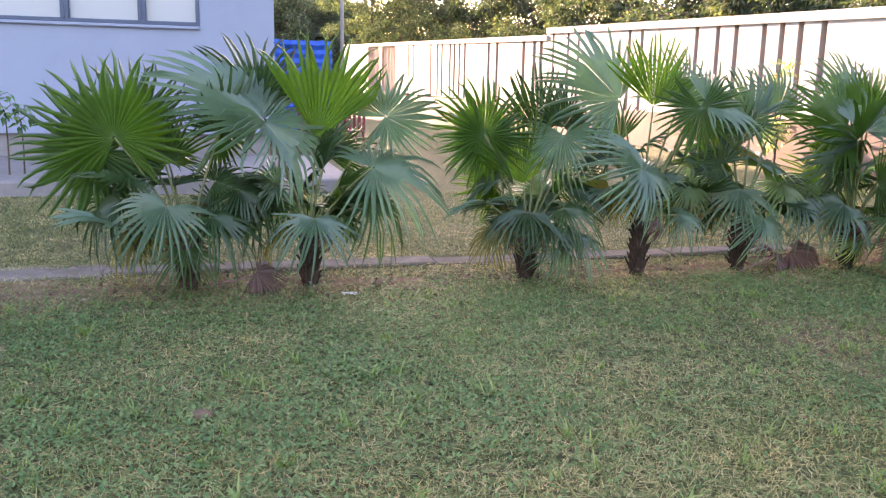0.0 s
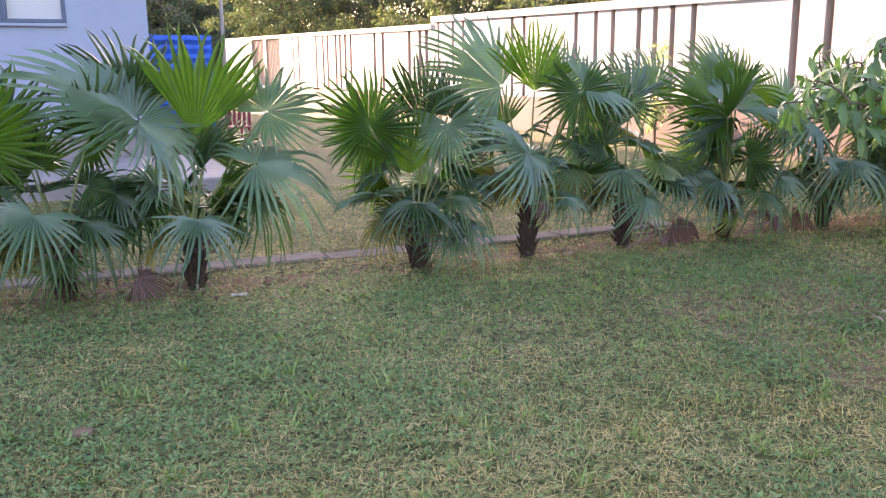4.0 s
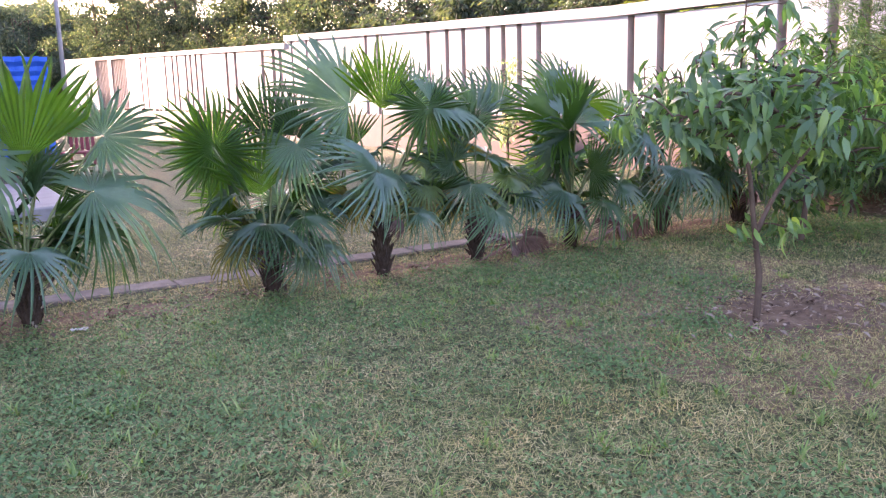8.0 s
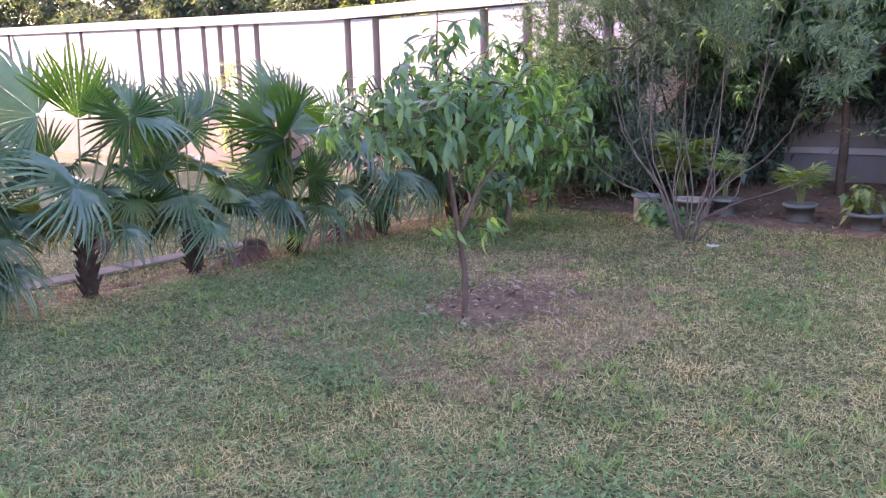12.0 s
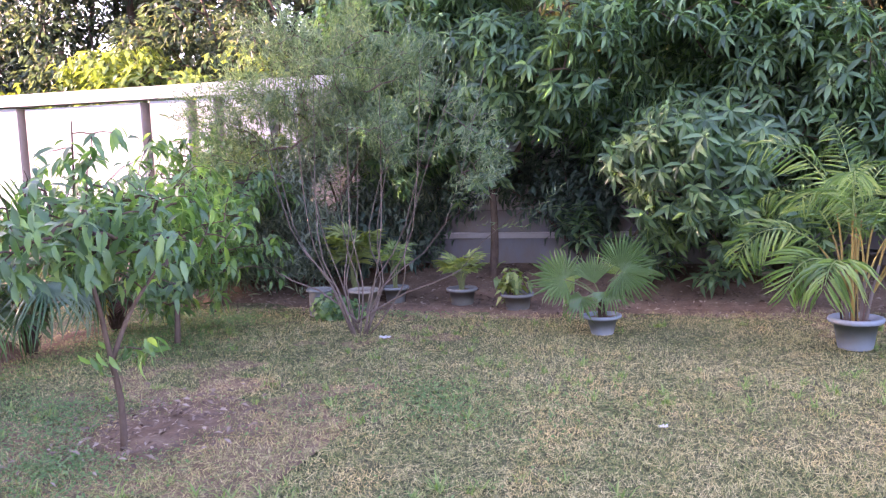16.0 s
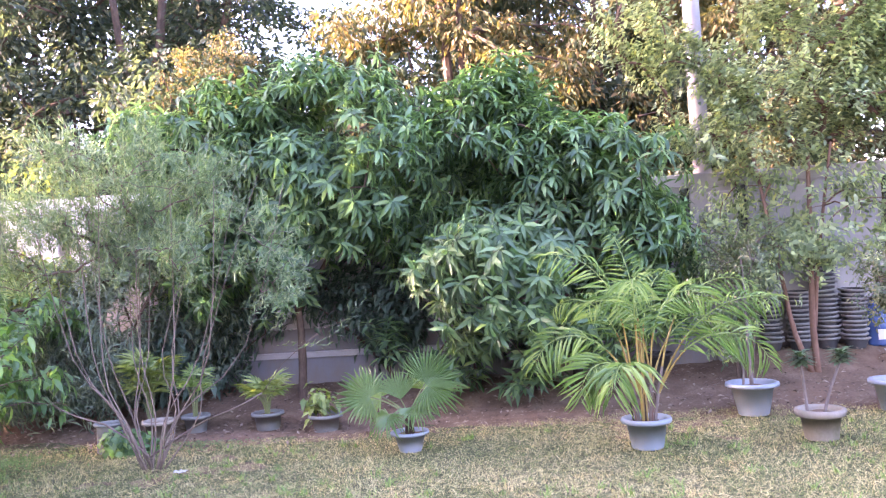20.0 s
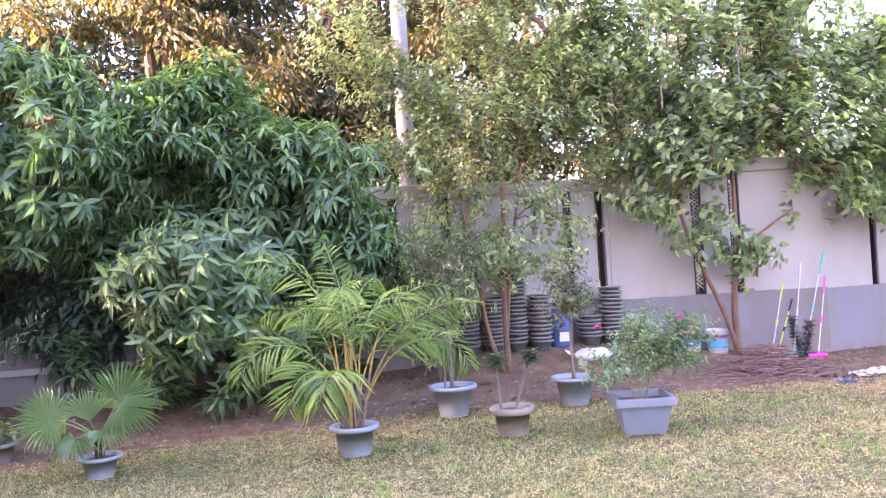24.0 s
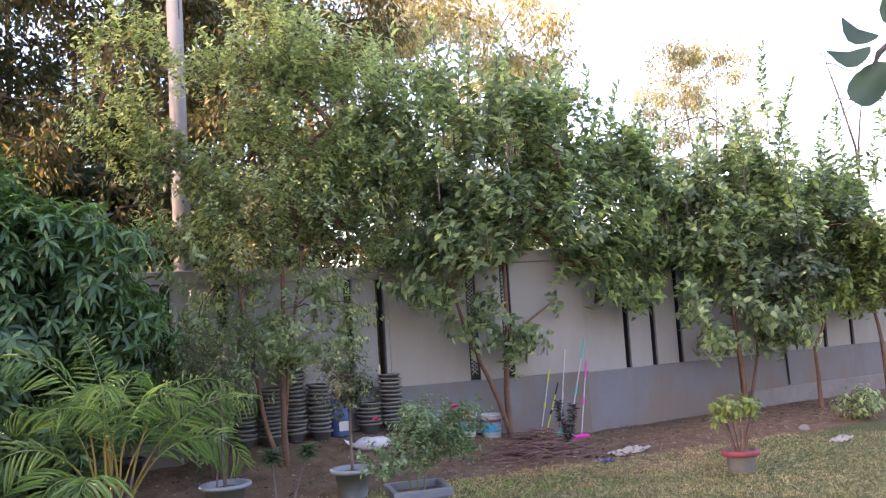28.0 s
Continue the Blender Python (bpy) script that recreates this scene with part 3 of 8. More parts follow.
def whorls(rng, tips, centre, n, out=0.7, droop=0.5, up=0.25):
    """Positions, ways and normals for n leaves round each tip, the shoot pointing away from centre and up."""
    axis = unit(unit(tips - centre) * 0.8 + [0, 0, up] + rng.normal(scale=0.25, size=tips.shape))
    a = np.repeat(axis, n, axis=0)
    side = unit(np.cross(a, rng.normal(size=a.shape)))
    way = unit(a * (1 - out) + side * out + [0, 0, -droop] + rng.normal(scale=0.15, size=a.shape))
    pos = np.repeat(tips, n, axis=0) - a * rng.uniform(0, 0.10, (len(a), 1))
    nor = unit(a * 0.6 + [0, 0, 0.8] + rng.normal(scale=0.25, size=a.shape))
    return pos, way, nor


def rosettes(rng, tips, centre, n, up=0.35, droop=0.3):
    """A star of n leaves round each tip, opened outwards and sagging under their weight."""
    axis = unit(unit(tips - centre) + [0, 0, up] + rng.normal(scale=0.28, size=tips.shape))
    a = np.repeat(axis, n, axis=0)
    s1 = unit(np.cross(a, [[0.13, 0.31, 1.0]]))
    s2 = np.cross(a, s1)
    turn = (np.tile(np.arange(n) * 2.4, len(tips)) + np.repeat(rng.rand(len(tips)) * 6.28, n))[:, None]
    open_ = np.radians(np.tile(np.linspace(92, 38, n), len(tips)))[:, None]
    way = unit(a * np.cos(open_) + (s1 * np.cos(turn) + s2 * np.sin(turn)) * np.sin(open_) + [0, 0, -droop] + rng.normal(scale=0.10, size=a.shape))
    pos = np.repeat(tips, n, axis=0) - a * np.tile(np.linspace(0.05, 0.0, n), len(tips))[:, None]
    nor = unit(a + [0, 0, 0.45] + rng.normal(scale=0.15, size=a.shape))
    return pos, way, nor


def shoots(rng, tips, centre, n, length, up=0.6, open_=0.8, jitter=0.35):
    """Leaves set along a shoot at each tip, alternately to each side."""
    axis = unit(unit(tips - centre) * 0.7 + [0, 0, up] + rng.normal(scale=jitter, size=tips.shape))
    a = np.repeat(axis, n, axis=0)
    u = np.tile(np.linspace(-0.5, 0.5, n), len(tips))[:, None]
    side = unit(np.cross(a, [[0.2, 0.1, 1.0]]) + rng.normal(scale=0.3, size=a.shape))
    turn = np.tile(np.where(np.arange(n) % 2, 1.0, -1.0), len(tips))[:, None]
    s2 = unit(np.cross(a, side))
    quarter = np.tile((np.arange(n) // 2) % 2, len(tips))[:, None]
    side = np.where(quarter, s2, side)
    way = unit(a * (1 - open_ * 0.75) + side * turn * open_ + rng.normal(scale=0.12, size=a.shape))
    pos = np.repeat(tips, n, axis=0) + a * u * length
    nor = unit(a + [0, 0, 0.5] + rng.normal(scale=0.2, size=a.shape))
    return pos, way, nor


def wobble(line, rng, s):
    line = np.array(line, float)
    line[1:] += rng.normal(scale=s, size=line[1:].shape) * [1, 1, 0.3]
    return line


def bend(points, n=6):
    """A smooth line through a few points."""
    p = np.array(points, float)
    t = np.linspace(0, len(p) - 1, n)
    out = []
    for s in t:
        i = min(int(s), len(p) - 2)
        f = s - i
        p0, p1, p2, p3 = p[max(i - 1, 0)], p[i], p[i + 1], p[min(i + 2, len(p) - 1)]
        out.append(0.5 * (2 * p1 + (p2 - p0) * f + (2 * p0 - 5 * p1 + 4 * p2 - p3) * f * f + (3 * p1 - p0 - 3 * p2 + p3) * f ** 3))
    return np.array(out)


# ---- ground ----
def ground_sheet():
    g = Geo()
    xs = np.concatenate([[-400, -120, -40, -20, -12], np.arange(-8, 12.01, 0.5), [14, 18, 26, 45, 120, 400]])
    ys = np.concatenate([[-400, -120, -40, -22], np.arange(-16, 16.01, 0.5), [20, 28, 45, 70, 140, 400]])
    v, t = [], []
    for x in xs:
        for y in ys:
            h = 0.035 * noise.noise(Vector((x * 0.5, y * 0.5, 1.7))) if abs(x) < 9 and abs(y) < 12 else 0.0
            v.append((x, y, h * 0.7 - 0.012))
    for i in range(len(xs) - 1):
        for j in range(len(ys) - 1):
            a = i * len(ys) + j
            t += [(a, a + len(ys), a + len(ys) + 1), (a, a + len(ys) + 1, a + 1)]
    g.put(v, t)
    return tagged(part("ground", g, M_LAWN, smooth=True), "patchy half-dry lawn of green and straw-coloured grass", "ground", kind="structure")


ground_sheet()


def soil_sheet(name, x0, x1, y0, y1, edge, label, step=0.14, lift=0.02):
    """Bare earth over the lawn: a sheet with an uneven outline; edge(x, y) is over 0 inside."""
    g = Geo()
    nx, ny = int((x1 - x0) / step) + 1, int((y1 - y0) / step) + 1
    v = []
    for i in range(nx):
        for j in range(ny):
            x, y = x0 + i * step, y0 + j * step
            e = edge(x, y) + 0.22 * noise.noise(Vector((x * 1.7, y * 1.7, 3.0))) + 0.1 * noise.noise(Vector((x * 6, y * 6, 8.0)))
            up = min(1.0, max(-1.0, e / 0.3))
            v.append((x, y, ground_z(x, y) + lift * up + 0.02 * noise.noise(Vector((x * 3.1, y * 3.1, 5.0)))))
    t = []
    for i in range(nx - 1):
        for j in range(ny - 1):
            a = i * ny + j
            t += [(a, a + ny, a + ny + 1), (a, a + ny + 1, a + 1)]
    g.put(v, t)
    return tagged(part(name, g, M_SOIL, smooth=True), label, "soil", kind="structure")


def bed_line(y):
    return 8.05 + 0.5 * math.exp(-((y + 2.0) / 2.2) ** 2) - 0.5 * max(0.0, min(1.0, (-y - 5.0) / 4.0))


soil_sheet("flower_bed_soil", 6.4, 11.2, -15.5, 8.0, lambda x, y: x - bed_line(y) + (-0.3 * (y - 3.2) if y > 3.2 else 0), "bare brown earth bed along the boundary wall")
soil_sheet("tree_basin_soil", 2.9, 5.9, 1.9, 4.2, lambda x, y: 0.36 - math.hypot((x - 4.3) / 1.0, (y - 2.98) / 0.75), "round patch of bare reddish earth under a young tree", 0.1, 0.012)
soil_sheet("palm_row_soil", -1.6, 8.0, 5.0, 6.0, lambda x, y: -0.10 - 0.6 * abs(y - 5.55) + (0.12 if x < 0.6 else 0.0), "strip of bare earth under the palm row", 0.1, 0.02)


def path_strip():
    g = Geo()
    rng = np.random.RandomState(4)
    x = -9.0
    while x < 3.9:
        w = rng.uniform(0.9, 1.5)
        wide = 0.42 if x < -1.4 else 0.24
        z = 0.010 + rng.uniform(-0.012, 0.008)
        g.block(x, x + w - 0.012, 6.03, 6.03 + wide + rng.uniform(-0.02, 0.02), -0.1, z, 0.012)
        x += w
    return tagged(part("pavement", g, M_EDGING), "narrow strip of worn concrete edging slabs in the lawn", "edging", kind="structure")


path_strip()


# ---- boundary wall: dado, panels between narrow upright openings, coping ----
WALL_X, WALL_T = 10.1, 0.22


def wall_top(y):
    """Underside of the coping; the far stretch stands on rising ground."""
    if y < 3.4:
        return 2.22
    return 2.45 + 0.036 * max(0.0, y - 9.0) if y < 25.21 else 2.82 + 0.034 * (y - 25.2)


def dado_top(y):
    return 0.87 if y < 12 else (0.87 - 0.0055 * (y - 12) if y < 25 else 0.80 + 0.0083 * (y - 25))


def sloped(x0, x1, y0, y1, low, high, lift0=0.0, lift1=0.0):
    """A slab along y whose lower and upper edges follow low(y) and high(y)."""
    g = Geo()
    n = max(1, int((y1 - y0) / 6))
    ys = np.linspace(y0, y1, n + 1)
    v = [(x, y, f(y if y < 25.2 or y0 >= 25.2 else 25.2) + d) for y in ys for x in (x0, x1) for f, d in ((low, lift0), (high, lift1))]
    t = [(0, 1, 3), (0, 3, 2), (4 * n, 4 * n + 3, 4 * n + 1), (4 * n, 4 * n + 2, 4 * n + 3)]
    for k in range(n):
        a, b = 4 * k, 4 * k + 4
        for p, q in ((0, 1), (1, 3), (3, 2), (2, 0)):
            t += [(a + p, b + p, b + q), (a + p, b + q, a + q)]
    return g.put(v, t)


def slot_half(y):
    """Half the width of the opening: two broad barred ones far off, narrow ones elsewhere."""
    if y > 48:
        return 2.0
    return 0.15 if y > 25 else (0.085 if y > 4 else 0.055)


def boundary_wall():
    wall = thing("wall_east", (0, 0, 0), "long white boundary wall with narrow upright openings and a grey dado", "wall", kind="structure")
    slots = [55.4, 50.5, 45.0, 43.8, 40.1, 38.8, 38.0, 36.6, 35.9, 35.1, 34.3, 31.1, 30.1, 27.3, 26.3, 25.7, 24.7, 23.55, 22.8, 19.7, 19.05, 16.6, 15.8, 15.15, 14.25, 13.72, 13.2, 12.6, 10.2, 9.55, 7.37, 6.62, 6.2, 5.36, 4.95, -2.12, -2.75, -4.31, -4.74]
    lo, hi, end = 0.87, 2.45, -4.85
    g = Geo().block(WALL_X - 0.03, WALL_X + WALL_T, end, 8.0, -0.3, lo, 0.006)
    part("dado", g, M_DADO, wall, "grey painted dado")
    g = sloped(WALL_X - 0.03, WALL_X + WALL_T, 8.0, 70.0, lambda y: -0.3, dado_top)
    part("dado", g, M_SUN_DADO, wall, "dado with warm sunlight put into its colour")
    edge = 70.0
    for y in slots + [end]:
        half = slot_half(y)
        a = y + half if y > end else end
        if a > 8:
            cuts = [a, 25.2, edge] if a < 25.2 < edge else [a, edge]
            for p, q in zip(cuts[:-1], cuts[1:]):
                part("panel", sloped(WALL_X, WALL_X + WALL_T, p, q, dado_top, wall_top, -0.03), M_WHITE, wall)
        else:
            for p, q in ((a, 3.4), (3.4, edge)) if a < 3.4 < edge else ((a, edge),):
                part("panel", Geo().block(WALL_X, WALL_X + WALL_T, p, q, lo, hi if q > 3.5 else 2.22, 0.004), M_WHITE if p > 3.5 else M_SHADEWALL, wall)
        edge = y - half
    part("coping", sloped(WALL_X - 0.05, WALL_X + WALL_T + 0.04, 3.4, 25.2, wall_top, wall_top, 0.0, 0.17), M_WHITE, wall, "white coping beam")
    part("coping", Geo().block(WALL_X - 0.05, WALL_X + WALL_T + 0.04, end, 3.4, 2.22, 2.37, 0.01), M_SHADEWALL, wall, "white coping beam in a shaded tone")
    part("coping", sloped(WALL_X - 0.05, WALL_X + WALL_T + 0.04, 25.21, 70, wall_top, wall_top, 0.0, 0.17), M_WHITE, wall, "white coping beam")
    # The brown strips line the openings to put their inner shade into colour.
    for y in slots:
        half, (w, x0, x1) = slot_half(y), (0.014, 0.006, 0.214) if y > 4 else (0.014, 0.04, 0.16)
        for s in (-1, 1):
            a, b = sorted((y + s * (half - 0.003), y + s * (half - 0.003 - w)))
            part("slot_frame", Geo().block(WALL_X + x0, WALL_X + x1, a, b, dado_top(y) + 0.004, wall_top(y) - 0.004), M_BLACK if -5 < y < 4 else M_SLOT, wall)
    for y in slots[:2]:
        for k in range(9):
            b = y - 1.8 + 0.45 * k
            part("bar", Geo().block(WALL_X + 0.05, WALL_X + 0.13, b - 0.04, b + 0.04, dado_top(y) - 0.1, wall_top(y) + 0.1), M_SLOT, wall)
    # the stretch that turns in towards the garden, with two latticed openings
    turn, run = pose(WALL_X, end, 0, 0, 0, -11), 2.75
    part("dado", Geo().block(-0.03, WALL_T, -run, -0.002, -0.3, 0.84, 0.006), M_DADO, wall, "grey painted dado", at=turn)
    side = -0.002
    for v in (-1.13, -1.62, -run):
        a = v + 0.07 if v > -run else -run
        part("panel", Geo().block(0, WALL_T, a, side, 0.84, 2.36, 0.004), M_SHADECREAM, wall, at=turn)
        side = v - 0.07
    part("coping", Geo().block(-0.05, WALL_T + 0.04, -run, -0.002, 2.36, 2.52, 0.01), M_SHADECREAM, wall, "white coping beam in a shaded tone", at=turn)
    for v in (-1.13, -1.62):
        for sgn in (-1, 1):
            a, b = sorted((v + sgn * 0.067, v + sgn * 0.052))
            part("slot_frame", Geo().block(0.004, 0.19, a, b, 0.844, 2.356), M_BLACK, wall, at=turn)
        g = Geo()
        for k in range(-3, 34):
            z = 0.86 + k * 0.05
            if 0.86 < z < 2.22:
                for sgn in (-1, 1):
                    g.tube([(0.04, v - sgn * 0.052, z), (0.04, v + sgn * 0.052, z + 0.09)], 0.006, 4)
        part("grille", g, M_OFFWHITE, wall, "pale diamond lattice grille", at=turn)
    part("ledge", Geo().block(WALL_X - 0.09, WALL_X - 0.031, -1.6, 4.4, 0.53, 0.60, 0.006), M_POLE, wall, "thin pale cement ledge on the dado")
    # buttress-like pier beside the tall pole
    part("pier", Geo().block(WALL_X - 0.16, WALL_X - 0.032, -2.66, -2.36, -0.2, 2.15, 0.012), M_POLE, wall, "plain grey pier")
    return wall


boundary_wall()


def boundary_wall_south():
    wall = thing("wall_south_east", (0, 0, 0), "lower boundary wall with dark upright openings and a stained grey dado", "wall", kind="structure")
    x, t, lo, hi = 9.60, 0.24, 0.82, 2.45
    slots = [-8.32, -8.82, -9.33, -12.6, -13.3, -16.5, -19.0]
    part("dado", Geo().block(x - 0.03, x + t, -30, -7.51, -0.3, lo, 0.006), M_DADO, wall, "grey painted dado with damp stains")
    part("plinth", Geo().block(x - 0.09, x - 0.031, -30, -10.6, -0.3, 0.28, 0.02), M_CONC, wall, "rough cement plinth")
    edge, half = -7.51, 0.05
    for y in slots + [-30.0]:
        a = y + half if y > -29 else -30.0
        part("panel", Geo().block(x, x + t, a, edge, lo, hi, 0.004), M_SHADEWALL, wall)
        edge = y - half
    part("coping", Geo().block(x - 0.05, x + t + 0.04, -30, -7.51, hi, hi + 0.16, 0.01), M_SHADEWALL, wall, "white coping beam")
    for y in slots:
        for s in (-1, 1):
            a, b = sorted((y + s * (half - 0.003), y + s * (half - 0.017)))
            part("slot_frame", Geo().block(x + 0.03, x + 0.20, a, b, lo + 0.002, hi - 0.002), M_BLACK, wall)
    part("conduit", Geo().tube([(x - 0.05, -11.55, 0.3), (x - 0.05, -11.5, 1.6), (x - 0.03, -11.45, 2.5)], 0.016, 6), M_BLACK, wall, "thin dark pipe")
    return wall


boundary_wall_south()


# ---- the house ----
def house():
    h = thing("house", (0, 0, 0), "pale blue-white painted house with dark-framed upper windows", "house")
    # Depth and height out of view are made up to shade the garden.
    y0, y1, x0, x1, top = 14.0, 67.5, -18.0, 0.87, 21.0
    sill, head = 2.17, 3.45
    wl, wr = -9.0, -0.27
    for q in ((x0, x1, y0, y0 + 0.25, 0.5, sill), (wr, x1, y0, y0 + 0.25, sill, head), (x0, wl, y0, y0 + 0.25, sill, head), (x0, x1, y0, y0 + 0.25, head, top),
              (x1 - 0.25, x1, y0 + 0.25, y1, 0.5, top), (x0, x1 - 0.25, y1 - 0.25, y1, 0.5, top), (x0, x0 + 0.25, y0 + 0.25, y1 - 0.25, 0.5, top)):
        part("wall", Geo().block(*q), M_HOUSE, h)
    part("plinth", Geo().block(x0, x1 - 0.1, y0 + 0.1, y1 - 0.1, -0.1, 0.5), M_CONC, h, "recessed dark cement plinth")
    part("roof", Geo().block(x0 - 0.3, x1 + 0.3, y0 - 0.3, y1 + 0.3, top, top + 0.2, 0.02), M_CONC, h)
    part("floor_slab", Geo().block(x0 + 0.25, x1 - 0.25, y0 + 0.25, y1 - 0.25, 1.2, 1.3), M_CONC, h)
    edges = [wl, -7.2, -5.6, -3.9, -2.22, -1.12, wr]
    for a, b in zip(edges[:-1], edges[1:]):
        w = part("window", Geo().block(a + 0.03, b - 0.03, y0 + 0.10, y0 + 0.112, sill + 0.06, head - 0.06), M_GLASS, h)
        f = Geo()
        f.block(a, b, y0 - 0.02, y0 + 0.14, sill + 0.002, sill + 0.06, 0.006)
        f.block(a, b, y0 - 0.02, y0 + 0.14, head - 0.06, head - 0.002, 0.006)
        f.block(a, a + 0.06, y0 - 0.015, y0 + 0.135, sill + 0.06, head - 0.06, 0.006)
        f.block(b - 0.06, b, y0 - 0.015, y0 + 0.135, sill + 0.06, head - 0.06, 0.006)
        part("frame", f, M_FRAME, w)
        c = Geo()
        n = 40
        for k in range(n):
            u0, u1 = a + (b - a) * k / n, a + (b - a) * (k + 1) / n
            d0, d1 = 0.04 * math.sin(k * 1.7), 0.04 * math.sin((k + 1) * 1.7)
            c.put([(u0, y0 + 0.42 + d0, sill), (u1, y0 + 0.42 + d1, sill), (u1, y0 + 0.42 + d1, head), (u0, y0 + 0.42 + d0, head)], [(0, 1, 2), (0, 2, 3)])
        part("curtain", c, M_CURTAIN, w)
    part("window_ledge", Geo().block(wl, wr, y0 - 0.06, y0 + 0.0, sill - 0.05, sill - 0.002, 0.01), M_HOUSE, h)
    return h


house()
tagged(part("terrace", Geo().block(-20, 1.6, 10.55, 14.09, -0.2, 0.15, 0.02), M_CONC), "low raised cement apron in front of the house", "terrace", kind="structure")


# ---- tall trees and thickets behind the wall ----
def tall_tree(name, seed, height, spread, clumps, per, material, label, lean=0.0, low=0.35, size=0.12, fork=2, burst=0.5, hang=0.4, girth=1.0, bark=None):
    """A forked trunk, limbs out to many separate clumps of leaves, and sky between the clumps."""
    rng = np.random.RandomState(seed)
    root = thing(name, (0, 0, 0), label, "tree", "tall trees behind the wall")
    stems = []
    for k in range(fork):
        a = 2.2 * k + rng.rand()
        off = np.array([math.cos(a), math.sin(a)]) * (0.15 + 0.20 * spread * k)
        line = wobble([(0.12 * k, 0, -0.2), (off[0] * 0.4, off[1] * 0.4, height * 0.25), (off[0], off[1], height * 0.5), (off[0] * 1.7 + lean, off[1] * 1.7, height * 0.85)], rng, 0.12)
        r = 0.015 * height * girth * (0.8 if k else 1)
        stems.append((bend(line, 9), np.linspace(r, r * 0.25, 9)))
    heart = []
    while len(heart) < clumps:
        u = rng.uniform(low, 0.98)
        wide = spread * (0.30 + 0.75 * math.sin(math.pi * min(0.97, (u - low * 0.6) / (1.02 - low * 0.6))) ** 0.7)
        a, r = rng.rand() * 6.283, rng.rand() ** 0.5
        p = np.array([wide * r * math.cos(a), wide * r * math.sin(a), height * u])
        if noise.noise(Vector(p * 0.55) + Vector((seed, 0, 0))) > -0.18:
            heart.append(p)
    heart = np.array(heart)
    part("trunk", branches(Geo(), stems, heart, 0.011 * girth, 0.5), bark or M_BARK, root)
    n = len(heart) * per
    reach = np.repeat(rng.uniform(0.6, 1.25, len(heart)) * burst, per)[:, None]
    d = unit(rng.normal(size=(n, 3)))
    pos = np.repeat(heart, per, axis=0) + d * reach * rng.rand(n, 1) ** 0.45 * [1.0, 1.0, 0.75]
    way = unit(d * [1, 1, 0.5] + [0, 0, -hang] + rng.normal(scale=0.45, size=(n, 3)))
    nor = unit(d * 0.4 + [0, 0, 0.8] + rng.normal(scale=0.5, size=(n, 3)))
    part("crown", Geo().leaves(pos, way, nor, rng.uniform(0.6, 1.25, n) * size, 0.46, shape="quad", droop=0.25), material, root)
    return root


def thicket(name, seed, blobs, leaves, material, label, size=0.16, width=0.5, category="bush", hang=0.55, group=""):
    rng = np.random.RandomState(seed)
    bx, by = (float(q) for q in np.array(blobs)[:, :2].mean(0))
    bz = ground_z(min(bx, 10.0), by) if bx < 10 else 0.0
    root = thing(name, (bx, by, bz), label, category, group)
    n = 8
    tips = in_blobs(rng, blobs, leaves // n, 0.4, 0.25, 1.2) - [bx, by, bz]
    top = tips[:, 2].max()
    wide = tips[:, :2].std(0)
    stems = [(bend([(0.03 * k, 0.05 * k, -0.05), (0.3 * wide[0] * k, 0.4 * wide[1] * k, top * 0.3), (0.2 * wide[0] * k, 0.9 * wide[1] * k, top * 0.6)], 5), np.linspace(0.018, 0.008, 5) * top ** 0.5) for k in (-1, 0, 1)]
    part("branchwork", branches(Geo(), stems, tips[:160], 0.0025, 0.5), M_BARK, root)
    pos, way, nor = whorls(rng, tips, np.array([0, 0, top * 0.3]), n, 0.75, hang)
    pos = pos + rng.normal(scale=0.35 * size, size=pos.shape)
    part("foliage", Geo().leaves(pos, way, nor, rng.uniform(0.7, 1.2, len(pos)) * size, width, shape="leaf"), material, root)
    return root


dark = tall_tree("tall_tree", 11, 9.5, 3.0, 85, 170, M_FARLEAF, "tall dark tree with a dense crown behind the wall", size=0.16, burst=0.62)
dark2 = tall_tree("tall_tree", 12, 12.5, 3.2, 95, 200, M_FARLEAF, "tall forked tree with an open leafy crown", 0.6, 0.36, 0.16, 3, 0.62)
gold = tall_tree("creeper_clad_tree", 13, 9.5, 2.0, 165, 180, M_CREEPER, "tree hung with creeper, golden sunlight put into its leaf colour", 0.2, 0.14, 0.125, 2, 0.46, 0.9)
pale = tall_tree("eucalyptus_tree", 15, 9.5, 2.2, 110, 190, M_PALELEAF, "pale thin-leaved tall tree catching the last sun", 0.2, 0.35, 0.105, 2, 0.5, 1.1, 0.4, M_BARK_REDGREY)
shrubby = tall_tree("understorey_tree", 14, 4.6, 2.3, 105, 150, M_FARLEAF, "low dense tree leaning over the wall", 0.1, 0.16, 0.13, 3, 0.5)


